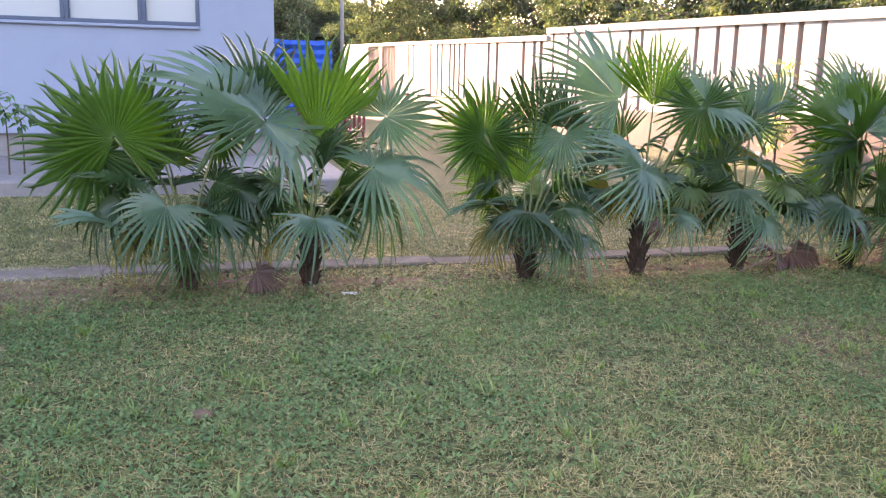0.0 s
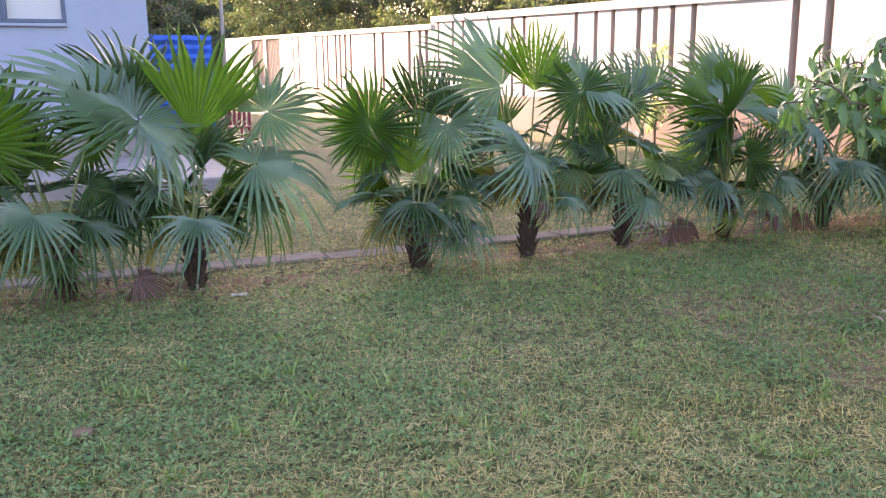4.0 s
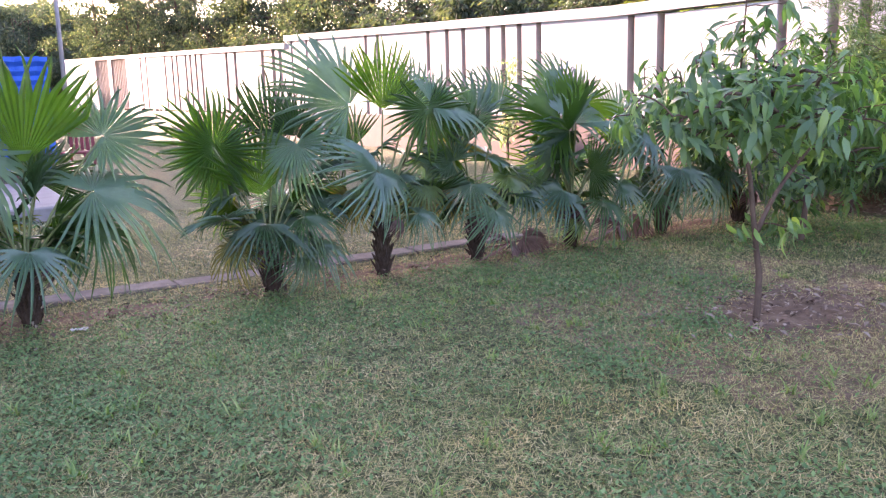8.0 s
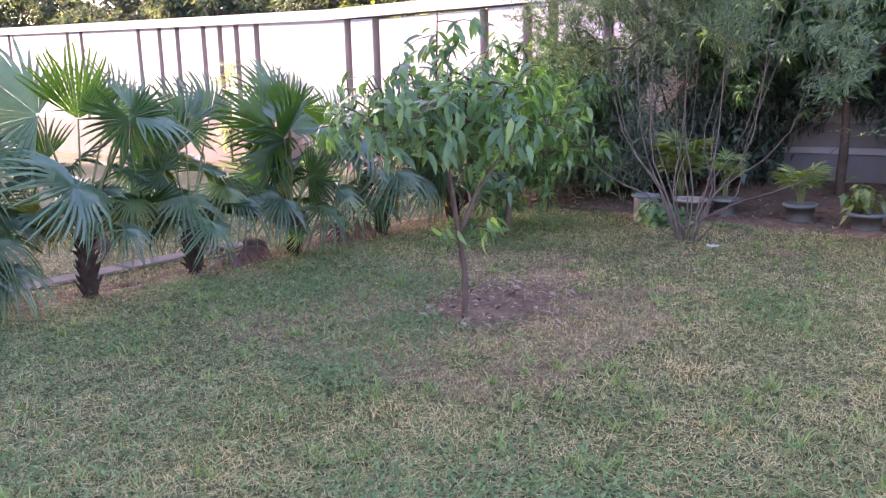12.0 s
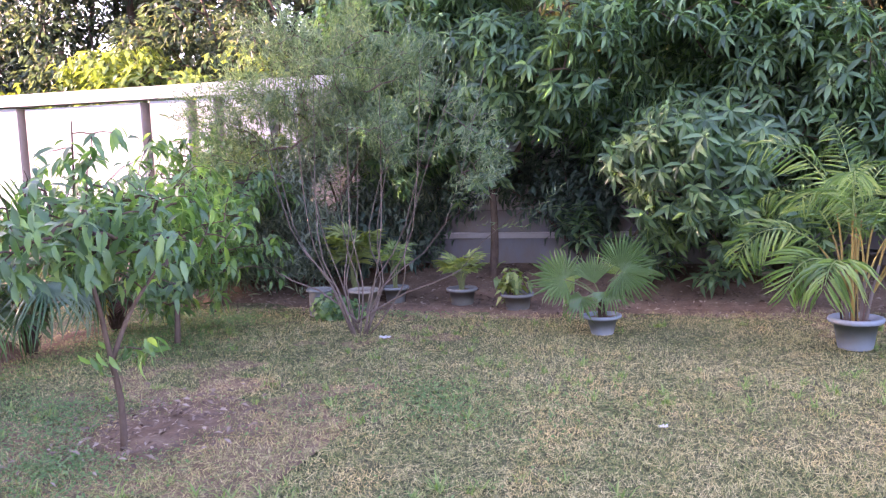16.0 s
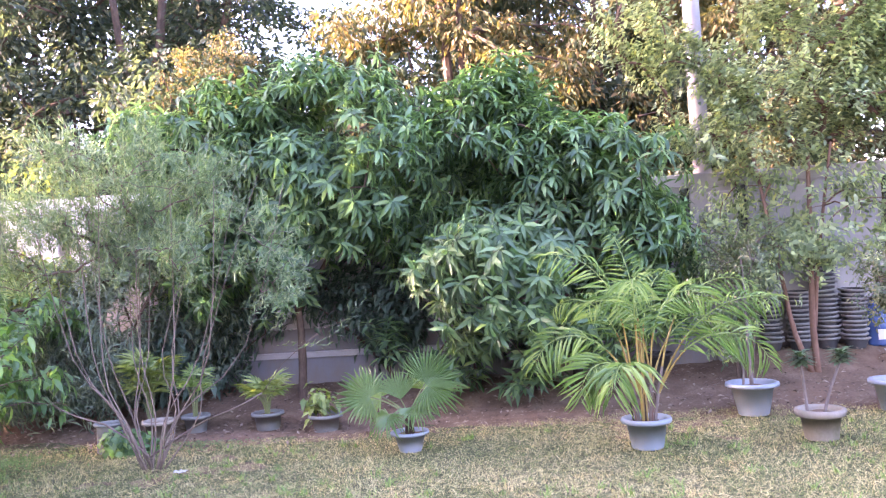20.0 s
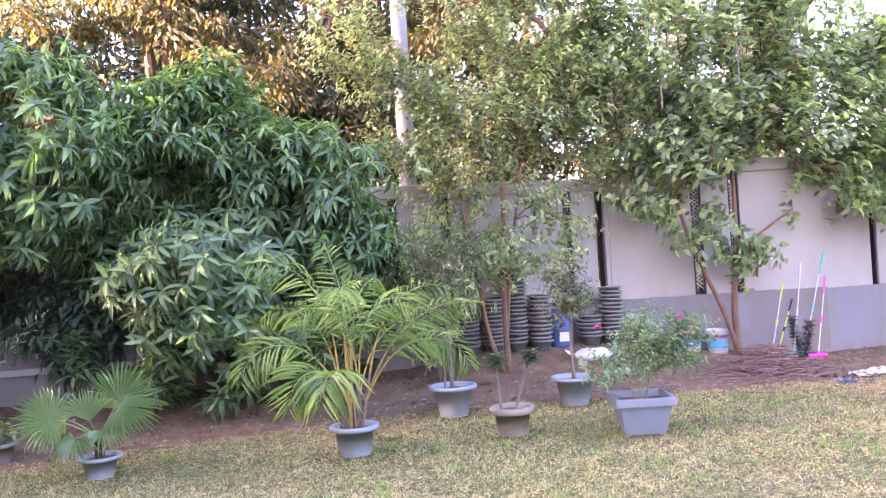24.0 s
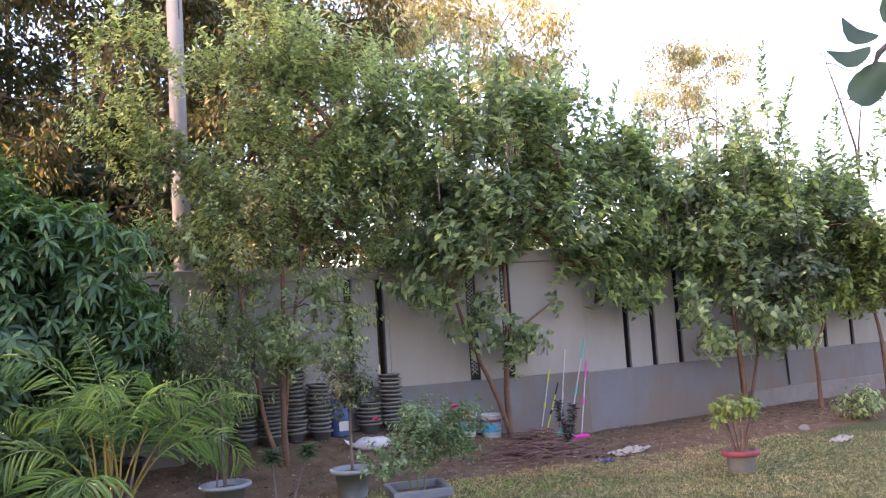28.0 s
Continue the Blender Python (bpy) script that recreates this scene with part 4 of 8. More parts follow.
def grove():
    rng = np.random.RandomState(21)
    spots = []
    spots += [(dark, 17.0, 15.0, 1.1), (dark, 16.0, 19.5, 1.0)]
    for k in range(13):
        spots.append((shrubby, (12.9 if k < 3 else 14.0) + rng.uniform(0, 1.0), 5.5 + k * 4.0 + rng.uniform(-1, 1), rng.uniform(0.85, 1.1) + (0.3 if k > 2 else 0)))
    for k in range(6):
        spots.append((shrubby, 6.2 + k * 1.5, 108.0 + 4.0 * (k % 2), rng.uniform(2.5, 2.8)))
    for k in range(10):
        spots.append((shrubby, 5.8 + k * 2.2, 98.0 + 5.0 * (k % 2) + (12 if 3 < k < 6 else 0), rng.uniform(2.2, 2.5)))
    spots += [(dark, 15.5, 29.0, 1.0), (dark, 15.0, 36.5, 1.1), (dark, 16.0, 44.0, 1.1), (dark, 14.5, 52.0, 1.2), (dark, 13.5, 60.0, 1.2), (dark, 16.5, 66.0, 1.3), (dark, 12.3, 67.0, 1.35), (dark, 12.5, 112.0, 1.5)]
    spots += [(dark2, 15.6, 6.6, 0.95), (dark2, 15.2, 11.2, 0.9), (dark, 21.0, 8.5, 1.0), (dark, 18.0, 6.2, 1.0), (dark, 17.0, 13.0, 1.05), (dark, 17.6, 9.8, 1.15), (shrubby, 14.5, 8.0, 1.2), (shrubby, 15.5, 3.6, 1.05), (shrubby, 15.0, 11.0, 1.2)]
    spots += [(gold, 13.3, 0.6, 1.0), (gold, 14.3, -1.9, 1.0), (gold, 12.7, 4.3, 0.55), (gold, 16.0, -4.5, 1.1)]
    spots += [(dark, 18.8, -4.3, 0.95), (dark, 18.2, -0.6, 1.0), (dark, 21.5, 1.5, 1.0), (shrubby, 16.0, 0.4, 1.5), (shrubby, 13.2, -9.6, 0.9), (shrubby, 13.4, -6.6, 0.9), (shrubby, 13.0, -12.6, 0.75), (shrubby, 16.5, -2.5, 1.2), (shrubby, 12.3, -3.4, 0.9)]
    spots += [(pale, 18.0, -19.2, 1.04), (pale, 19.0, -13.2, 0.95), (pale, 17.0, -10.2, 1.25), (pale, 15.6, -7.4, 1.05), (gold, 12.4, -4.6, 0.86)]
    spots += [(dark, 2.3 + 2.9 * k, 122.0 + 5.0 * (k % 2), 1.35) for k in range(7)] + [(shrubby, 3.0 + 2.5 * k, 115.0, 2.5) for k in range(7)]
    used = set()
    crowns = {}
    for ob in (dark, dark2, gold, pale, shrubby):
        me = [c for c in ob.children if c.name.startswith("crown")][0].data
        v = np.empty(len(me.vertices) * 3, np.float32)
        me.vertices.foreach_get("co", v)
        crowns[ob.name] = v.reshape(-1, 3)
    for ob, x, y, s in spots:
        turn = rng.uniform(0, 360)
        low = crowns[ob.name]
        low = low[low[:, 2] * s < 2.75]
        if len(low) and 10.5 < x < 16 and y < 55:
            # low boughs stay on the far side of the wall
            reach = s * (low[:, 0] * math.cos(radians(turn)) - low[:, 1] * math.sin(radians(turn))).min()
            x = max(x, 10.32 - reach)
        m = pose(x, y, -0.05, 0, 0, turn)
        if ob.name not in used:
            used.add(ob.name)
            ob.matrix_basis = m
            ob.scale = (s, s, s)
        else:
            c = copy_thing(ob, m)
            c.scale = (s, s, s)


grove()


def concrete_pole(x, y, h, r, name, label):
    p = thing(name, (x, y, 0), label, "pole")
    part("shaft", Geo().tube([(0, 0, -0.2), (0, 0, h * 0.5), (0, 0, h)], [r * 1.25, r, r * 0.8], 12), M_POLE, p, smooth=True)
    return p


concrete_pole(11.0, -2.52, 9.0, 0.105, "utility_pole", "tall pale concrete utility pole behind the wall")
concrete_pole(4.3, 30.0, 6.5, 0.07, "lamp_pole", "slim grey lamp pole standing far off by the wall")


# ---- fan palms ----
def fan_blade(seed, seg=46, span=290.0, split=0.46, hang=0.35, cup=0.12, arch=0.12, fold=0.0):
    """A pleated fan on a hub at the origin, its middle along +x, upper side +z, radius about 1.
    split: where the fingers part; hang: how far the tips fall; cup: rise of the sides; arch: fall of the middle; fold: rise of both halves from the midrib."""
    rng = np.random.RandomState(seed)
    g = Geo()
    step = radians(span) / seg
    drift = 0.0
    for k in range(seg):
        a = -radians(span) / 2 + step * (k + 0.5)
        long = (0.74 + 0.26 * math.cos(a * 0.62)) * rng.uniform(0.93, 1.05)
        r1 = split * (0.92 + 0.12 * math.cos(a)) * rng.uniform(0.86, 1.12)
        fall = hang * rng.uniform(0.45, 1.5)
        drift = 0.6 * drift + rng.normal(scale=0.055)
        swing = rng.normal(scale=0.07)

        def at(r, da, dz):
            ang = a + da
            z = dz + cup * r * r * abs(math.sin(ang / 2)) - arch * r * r * max(0.0, math.cos(ang * 0.6)) + fold * r * abs(math.sin(ang))
            past = max(0.0, r - r1 * 0.8)
            return (r * math.cos(ang) - 0.25 * fall * past * past * math.cos(ang), r * math.sin(ang) - 0.25 * fall * past * past * math.sin(ang), z - fall * past * past * 1.6 + drift * r * r)

        h = step / 2
        r2, r3 = r1 + (long - r1) * 0.4, r1 + (long - r1) * 0.75
        p1 = 0.75 * h * r1
        v = [at(0.02, -h, 0), at(0.02, h, 0), at(r1, -h, -p1), at(r1, 0, p1), at(r1, h, -p1)]
        for r, w, sw in ((r2, 0.46, 0.35), (r3, 0.25, 0.75)):
            v += [at(r, -h * w + swing * sw, -p1 * 0.6), at(r, swing * sw, p1 * 0.7), at(r, h * w + swing * sw, -p1 * 0.6)]
        v.append(at(long, swing * 1.3, 0))
        t = [(0, 2, 3), (0, 3, 1), (1, 3, 4)]
        for i in (2, 5):
            t += [(i, i + 3, i + 4), (i, i + 4, i + 1), (i + 1, i + 4, i + 5), (i + 1, i + 5, i + 2)]
        t += [(8, 11, 9), (9, 11, 10)]
        g.put(v, t)
    return g.mesh("leaf_blade", [M_PALM])


# open disc, drooping, half fan, hanging skirt, upright wedge, folded
FANS = [fan_blade(1, 34, 300, 0.46, 0.22, 0.16, 0.08), fan_blade(2, 28, 270, 0.36, 0.50, 0.05, 0.20), fan_blade(3, 28, 200, 0.46, 0.25, 0.20, 0.10),
        fan_blade(4, 26, 250, 0.30, 0.62, 0.05, 0.22), fan_blade(5, 22, 125, 0.55, 0.10, 0.25, 0.05), fan_blade(6, 30, 230, 0.42, 0.40, 0.10, 0.25, 0.40), fan_blade(7, 17, 92, 0.60, 0.08, 0.3, 0.02)]


def dyed(fans, material):
    out = [fan.copy() for fan in fans]
    for fan in out:
        fan.materials.clear()
        fan.materials.append(material)
    return out


FANS_SHEEN, FANS_BACKLIT, FANS_YOUNG, FANS_OLD = dyed(FANS, M_SHEENFAN), dyed(FANS, M_BACKLITFAN), dyed(FANS, M_YOUNGFAN), dyed(FANS, M_OLDFAN)
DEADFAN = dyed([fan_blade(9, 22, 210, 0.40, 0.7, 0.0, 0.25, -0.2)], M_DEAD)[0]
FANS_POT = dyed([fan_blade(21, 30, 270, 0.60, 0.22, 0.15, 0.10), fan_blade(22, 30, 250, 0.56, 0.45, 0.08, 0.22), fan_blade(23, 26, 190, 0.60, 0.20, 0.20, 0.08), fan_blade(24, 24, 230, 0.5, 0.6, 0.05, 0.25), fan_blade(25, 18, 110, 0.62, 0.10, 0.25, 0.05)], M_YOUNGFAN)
FAN_SETS = {"p": FANS_POT, "d": FANS, "s": FANS_SHEEN, "b": FANS_BACKLIT, "y": FANS_YOUNG, "o": FANS_OLD}


def frond(root, crown, hub, size, fan, face, roll=0.0, stalk=0.008, sag=0.10, fans=FANS, sway=0.25, axis=None):
    """A petiole from the crown to the hub, and the fan beyond it; face is the way the fan's upper side looks, axis the way its middle points."""
    crown, hub = np.array(crown, float), np.array(hub, float)
    d = hub - crown
    ctrl = crown + d * 0.5 + np.array([0, 0, 0.12 * np.linalg.norm(d[:2])]) - np.array([d[0], d[1], 0]) * 0.12
    line = np.array([(1 - s) ** 2 * crown + 2 * s * (1 - s) * ctrl + s * s * hub for s in np.linspace(0, 1, 6)])
    part("petiole", Geo().tube(line, np.linspace(stalk * 1.3, stalk * 0.8, 6), 5), M_PETIOLE, root, smooth=True)
    x = unit(axis) if axis is not None else unit(unit(line[-1] - line[-2]) + np.array([0, 0, -sag]))
    n = unit(np.asarray(face, float))
    y = unit(np.cross(n, x))
    z = np.cross(x, y)
    m = Matrix(((x[0], y[0], z[0], hub[0]), (x[1], y[1], z[1], hub[1]), (x[2], y[2], z[2], hub[2]), (0, 0, 0, 1)))
    tilt = sway * math.sin(37.0 * hub[0] + 91.0 * hub[2] + 13.0 * hub[1])
    m = m @ Matrix.Rotation(roll + tilt, 4, "X") @ Matrix.Diagonal((size, size, size, 1))
    part("leaf_blade", fans[fan], None, root, at=m)


def fan_palm(place, seed, trunk, main, extra, label, spread=0.5, high=1.0, group="row of fan palms"):
    """main: (x, y, height of the hub, radius, fan, colour set, axis, face); extra: how many more small fronds, low and behind."""
    rng = np.random.RandomState(seed)
    root = thing("fan_palm", place, label, "palm", group)
    g = Geo()
    n = 10
    prof = [(0.046 + 0.010 * rng.rand() + (0.016 if k == 0 else 0), -0.06 + (trunk + 0.06) * k / (n - 1)) for k in range(n)]
    g.lathe(prof, 14, 0, lambda a, k: 1 + 0.14 * math.sin(5 * a + 2.3 * k))
    for k in range(44):
        a, z = k * 2.4, 0.01 + (trunk - 0.01) * k / 44
        d = np.array([math.cos(a), math.sin(a), 0])
        o = rng.uniform(0.062, 0.105)
        g.tube([d * 0.04 + [0, 0, z], d * 0.062 + [0, 0, z + 0.04], d * o + [0, 0, z + rng.uniform(0.06, 0.12)]], [0.015, 0.011, 0.003], 4)
    part("trunk", g, M_FIBRE, root, "dark fibrous trunk with old leaf stubs")
    c = (0, 0, trunk - 0.03)
    for dx, dy, z, r, fan, dye, axis, face in main:
        frond(root, c, (dx, dy, z), r * 1.12, fan, face, fans=FAN_SETS[dye], axis=axis, sway=0.15)
    for k in range(extra + 9):
        a = k * 2.4 + rng.rand() * 0.9
        low = k % 4 == 0
        z = rng.uniform(trunk + 0.06, trunk + 0.18) if low else rng.uniform(trunk + 0.15, high)
        far = spread * (rng.uniform(0.35, 0.6) if low else rng.uniform(0.35, 0.85))
        out = np.array([math.cos(a), math.sin(a) if math.sin(a) > -0.5 else -0.5 * math.sin(a), 0])
        axis = out + [0, 0, -0.4 if low else rng.uniform(-0.35, 0.6)]
        face = [0, -0.3, 1.0] - out * rng.uniform(-0.5, 0.4) + rng.normal(scale=0.35, size=3)
        frond(root, c, (out[0] * far, out[1] * far, z), rng.uniform(0.24, 0.32) if low else rng.uniform(0.30, 0.42), rng.choice([1, 3, 0, 5, 2]), face, fans=FAN_SETS["ddsdodb"[k % 7]], axis=axis, sway=0.6)
    for k in range(2):
        a = rng.rand() * 6.28
        out = np.array([math.cos(a), math.sin(a), 0])
        frond(root, c, (out[0] * 0.14, out[1] * 0.14, trunk + 0.03), rng.uniform(0.13, 0.19), 0, out + [0, 0, 0.3], stalk=0.006, fans=[DEADFAN], axis=out * 0.5 + [0, 0, -1.0])
    return root


UP, FRONT = (0, -0.35, 0.94), (0.0, -0.95, 0.3)
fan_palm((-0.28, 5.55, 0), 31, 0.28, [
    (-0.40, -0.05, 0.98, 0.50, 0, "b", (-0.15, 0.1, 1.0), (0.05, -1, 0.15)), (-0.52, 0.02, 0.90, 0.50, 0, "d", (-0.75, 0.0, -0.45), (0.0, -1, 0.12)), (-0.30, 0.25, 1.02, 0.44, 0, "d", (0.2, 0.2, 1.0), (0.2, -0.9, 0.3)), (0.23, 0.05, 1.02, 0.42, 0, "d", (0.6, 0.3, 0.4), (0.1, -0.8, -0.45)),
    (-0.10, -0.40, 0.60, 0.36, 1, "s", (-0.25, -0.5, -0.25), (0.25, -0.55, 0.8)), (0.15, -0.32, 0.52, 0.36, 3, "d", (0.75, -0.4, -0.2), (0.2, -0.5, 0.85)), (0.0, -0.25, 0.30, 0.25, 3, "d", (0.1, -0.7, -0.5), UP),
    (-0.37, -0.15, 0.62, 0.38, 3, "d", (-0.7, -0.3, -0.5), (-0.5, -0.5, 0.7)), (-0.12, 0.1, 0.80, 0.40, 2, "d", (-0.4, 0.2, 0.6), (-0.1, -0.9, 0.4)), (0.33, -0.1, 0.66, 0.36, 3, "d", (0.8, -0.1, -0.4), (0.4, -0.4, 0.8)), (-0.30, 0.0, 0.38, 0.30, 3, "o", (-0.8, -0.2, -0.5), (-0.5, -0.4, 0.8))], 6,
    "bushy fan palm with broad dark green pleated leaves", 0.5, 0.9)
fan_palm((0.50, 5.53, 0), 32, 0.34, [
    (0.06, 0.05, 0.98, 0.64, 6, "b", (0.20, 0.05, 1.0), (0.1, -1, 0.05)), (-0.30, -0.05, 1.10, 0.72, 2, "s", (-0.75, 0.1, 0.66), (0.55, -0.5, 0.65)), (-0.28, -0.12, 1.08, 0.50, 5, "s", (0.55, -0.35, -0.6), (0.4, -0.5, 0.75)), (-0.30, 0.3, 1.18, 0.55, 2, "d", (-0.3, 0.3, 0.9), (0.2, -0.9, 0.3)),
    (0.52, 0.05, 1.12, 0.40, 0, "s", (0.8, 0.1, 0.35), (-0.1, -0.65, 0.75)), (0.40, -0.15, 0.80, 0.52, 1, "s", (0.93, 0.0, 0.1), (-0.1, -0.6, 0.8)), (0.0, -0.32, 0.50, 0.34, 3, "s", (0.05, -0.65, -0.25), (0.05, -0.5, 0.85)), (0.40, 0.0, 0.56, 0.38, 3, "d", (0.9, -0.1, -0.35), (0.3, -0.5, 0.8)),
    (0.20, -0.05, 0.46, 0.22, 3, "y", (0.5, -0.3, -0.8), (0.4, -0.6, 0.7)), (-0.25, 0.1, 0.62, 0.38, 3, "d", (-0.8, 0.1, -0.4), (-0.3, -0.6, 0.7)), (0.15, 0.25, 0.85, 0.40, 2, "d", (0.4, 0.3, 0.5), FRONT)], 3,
    "tall fan palm with a long sheen-toned leaf arching over", 0.45, 0.8)
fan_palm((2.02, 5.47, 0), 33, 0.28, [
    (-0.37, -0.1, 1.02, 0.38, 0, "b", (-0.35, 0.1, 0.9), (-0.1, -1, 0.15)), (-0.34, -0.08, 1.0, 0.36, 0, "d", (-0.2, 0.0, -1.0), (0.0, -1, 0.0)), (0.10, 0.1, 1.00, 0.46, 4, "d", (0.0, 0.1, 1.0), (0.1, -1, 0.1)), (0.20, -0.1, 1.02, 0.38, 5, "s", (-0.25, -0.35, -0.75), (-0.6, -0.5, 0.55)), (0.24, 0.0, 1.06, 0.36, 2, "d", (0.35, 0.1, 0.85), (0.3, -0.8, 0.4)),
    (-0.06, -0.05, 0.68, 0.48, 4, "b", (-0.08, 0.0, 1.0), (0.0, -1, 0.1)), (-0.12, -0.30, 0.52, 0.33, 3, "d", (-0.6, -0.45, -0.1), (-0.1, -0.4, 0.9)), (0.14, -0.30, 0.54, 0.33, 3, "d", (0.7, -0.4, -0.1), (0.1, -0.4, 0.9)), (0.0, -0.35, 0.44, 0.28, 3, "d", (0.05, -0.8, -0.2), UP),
    (-0.28, -0.12, 0.36, 0.25, 3, "o", (-0.6, -0.3, -0.6), (-0.4, -0.7, 0.6)), (0.26, -0.18, 0.32, 0.32, 3, "s", (0.85, -0.35, -0.1), (0.2, -0.5, 0.85)), (0.16, -0.2, 0.24, 0.24, 3, "s", (0.45, -0.4, -0.75), (0.3, -0.7, 0.6))], 4,
    "compact fan palm with a full skirt of drooping leaves", 0.42, 0.7)
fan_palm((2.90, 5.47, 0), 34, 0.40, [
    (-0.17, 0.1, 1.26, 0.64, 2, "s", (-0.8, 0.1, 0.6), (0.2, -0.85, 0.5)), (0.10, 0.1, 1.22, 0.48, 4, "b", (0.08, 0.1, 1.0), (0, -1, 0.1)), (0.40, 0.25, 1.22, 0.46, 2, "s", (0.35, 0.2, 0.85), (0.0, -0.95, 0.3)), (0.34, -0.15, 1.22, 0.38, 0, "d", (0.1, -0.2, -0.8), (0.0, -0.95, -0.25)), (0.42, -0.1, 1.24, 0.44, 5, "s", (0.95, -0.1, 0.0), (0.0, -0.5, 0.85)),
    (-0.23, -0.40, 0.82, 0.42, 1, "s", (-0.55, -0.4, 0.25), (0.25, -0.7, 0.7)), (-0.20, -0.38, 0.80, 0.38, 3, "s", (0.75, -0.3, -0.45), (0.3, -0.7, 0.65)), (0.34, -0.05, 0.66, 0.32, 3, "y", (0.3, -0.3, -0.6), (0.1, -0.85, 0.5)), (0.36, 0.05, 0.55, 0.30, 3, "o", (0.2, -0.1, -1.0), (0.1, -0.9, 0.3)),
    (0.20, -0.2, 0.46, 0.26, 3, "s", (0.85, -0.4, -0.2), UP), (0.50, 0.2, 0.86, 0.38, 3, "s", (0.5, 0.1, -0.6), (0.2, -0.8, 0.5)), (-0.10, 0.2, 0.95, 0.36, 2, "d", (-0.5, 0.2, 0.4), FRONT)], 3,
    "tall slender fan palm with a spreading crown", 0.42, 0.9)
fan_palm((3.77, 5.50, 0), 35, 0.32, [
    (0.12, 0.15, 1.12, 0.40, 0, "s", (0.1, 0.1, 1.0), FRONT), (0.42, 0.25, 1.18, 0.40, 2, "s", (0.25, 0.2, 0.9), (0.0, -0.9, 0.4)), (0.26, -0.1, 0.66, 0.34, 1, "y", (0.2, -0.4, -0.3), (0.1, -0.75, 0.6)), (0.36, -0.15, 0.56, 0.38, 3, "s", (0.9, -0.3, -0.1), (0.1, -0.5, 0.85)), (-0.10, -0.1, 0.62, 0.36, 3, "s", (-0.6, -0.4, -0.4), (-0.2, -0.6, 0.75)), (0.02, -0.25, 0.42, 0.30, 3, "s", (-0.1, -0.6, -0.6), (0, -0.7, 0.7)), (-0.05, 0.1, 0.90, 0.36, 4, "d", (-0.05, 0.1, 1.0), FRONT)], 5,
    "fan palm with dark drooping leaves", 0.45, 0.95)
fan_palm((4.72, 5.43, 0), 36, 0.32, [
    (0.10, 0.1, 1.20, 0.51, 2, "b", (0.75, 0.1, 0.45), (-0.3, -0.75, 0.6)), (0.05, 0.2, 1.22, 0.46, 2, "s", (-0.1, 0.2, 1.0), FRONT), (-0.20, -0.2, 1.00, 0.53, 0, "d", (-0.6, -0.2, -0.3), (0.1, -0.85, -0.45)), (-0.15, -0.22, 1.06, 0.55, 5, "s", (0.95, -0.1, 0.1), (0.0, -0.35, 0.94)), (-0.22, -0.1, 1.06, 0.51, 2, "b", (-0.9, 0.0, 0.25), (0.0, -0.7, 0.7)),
    (0.55, 0.0, 0.98, 0.44, 1, "s", (0.5, -0.3, -0.35), (0.2, -0.7, 0.7)), (0.60, 0.1, 1.02, 0.41, 2, "s", (0.7, 0.1, 0.6), FRONT), (0.45, -0.1, 0.50, 0.39, 3, "s", (0.85, -0.3, -0.1), (0.0, -0.6, 0.8)), (0.05, -0.32, 0.42, 0.37, 3, "d", (0.3, -0.6, -0.3), UP), (-0.26, -0.2, 0.52, 0.39, 3, "s", (-0.8, -0.3, -0.2), (-0.2, -0.6, 0.8)), (-0.04, -0.12, 0.22, 0.20, 3, "y", (-0.2, -0.3, -0.9), (0, -0.9, 0.4))], 4,
    "fan palm with a broad dark leaf held level", 0.45, 0.9)
fan_palm((5.84, 5.45, 0), 37, 0.30, [(0.05, -0.1, 1.0, 0.48, 0, "d", (0.1, 0.0, 1.0), FRONT), (-0.35, -0.1, 0.95, 0.46, 1, "s", (-0.7, -0.2, 0.2), (0.0, -0.7, 0.7)), (0.38, -0.1, 0.98, 0.46, 1, "d", (0.8, -0.2, 0.1), (0.1, -0.7, 0.7)), (-0.15, -0.35, 0.62, 0.41, 3, "s", (-0.3, -0.6, -0.3), UP), (0.25, -0.3, 0.5, 0.39, 3, "s", (0.6, -0.4, -0.4), UP), (-0.3, -0.2, 0.4, 0.34, 3, "d", (-0.8, -0.3, -0.3), UP)], 5,
    "fan palm with drooping leaves over dead fronds", 0.45, 0.9)
fan_palm((6.80, 5.35, 0), 38, 0.28, [(-0.2, -0.2, 0.95, 0.46, 1, "d", (-0.5, -0.3, 0.3), FRONT), (0.25, 0.0, 0.95, 0.46, 0, "d", (0.4, 0.0, 0.9), FRONT), (0.0, -0.3, 0.6, 0.41, 3, "s", (0.1, -0.7, -0.2), UP), (-0.35, -0.1, 0.55, 0.39, 3, "d", (-0.8, -0.2, -0.2), UP)], 6, "fan palm half hidden behind a young tree", 0.45, 0.9)


def dead_frond(x, y, turn, size):
    ob = thing("dead_palm_leaf", (x, y, 0.02), "dry brown fallen palm leaf lying on the earth", "dead leaf", "dead palm leaves", turn)
    part("blade", DEADFAN, None, ob, at=pose(0, 0, 0.12, 38, 14, 0) @ Matrix.Diagonal((size * 0.9, size * 0.9, size * 0.8, 1)))
    part("stalk", Geo().tube([(0, 0, 0.10), (-0.15, 0.03, 0.05), (-0.35, 0.05, 0.01)], [0.008, 0.008, 0.005], 5), M_TWIG, ob)


for q in ((0.14, 5.36, -15, 0.27), (3.98, 5.34, 20, 0.30), (4.18, 5.42, -50, 0.30), (4.35, 5.5, -20, 0.26), (5.22, 5.40, 15, 0.32), (5.50, 5.46, -30, 0.34), (5.35, 5.52, 60, 0.3)):
    dead_frond(*q)


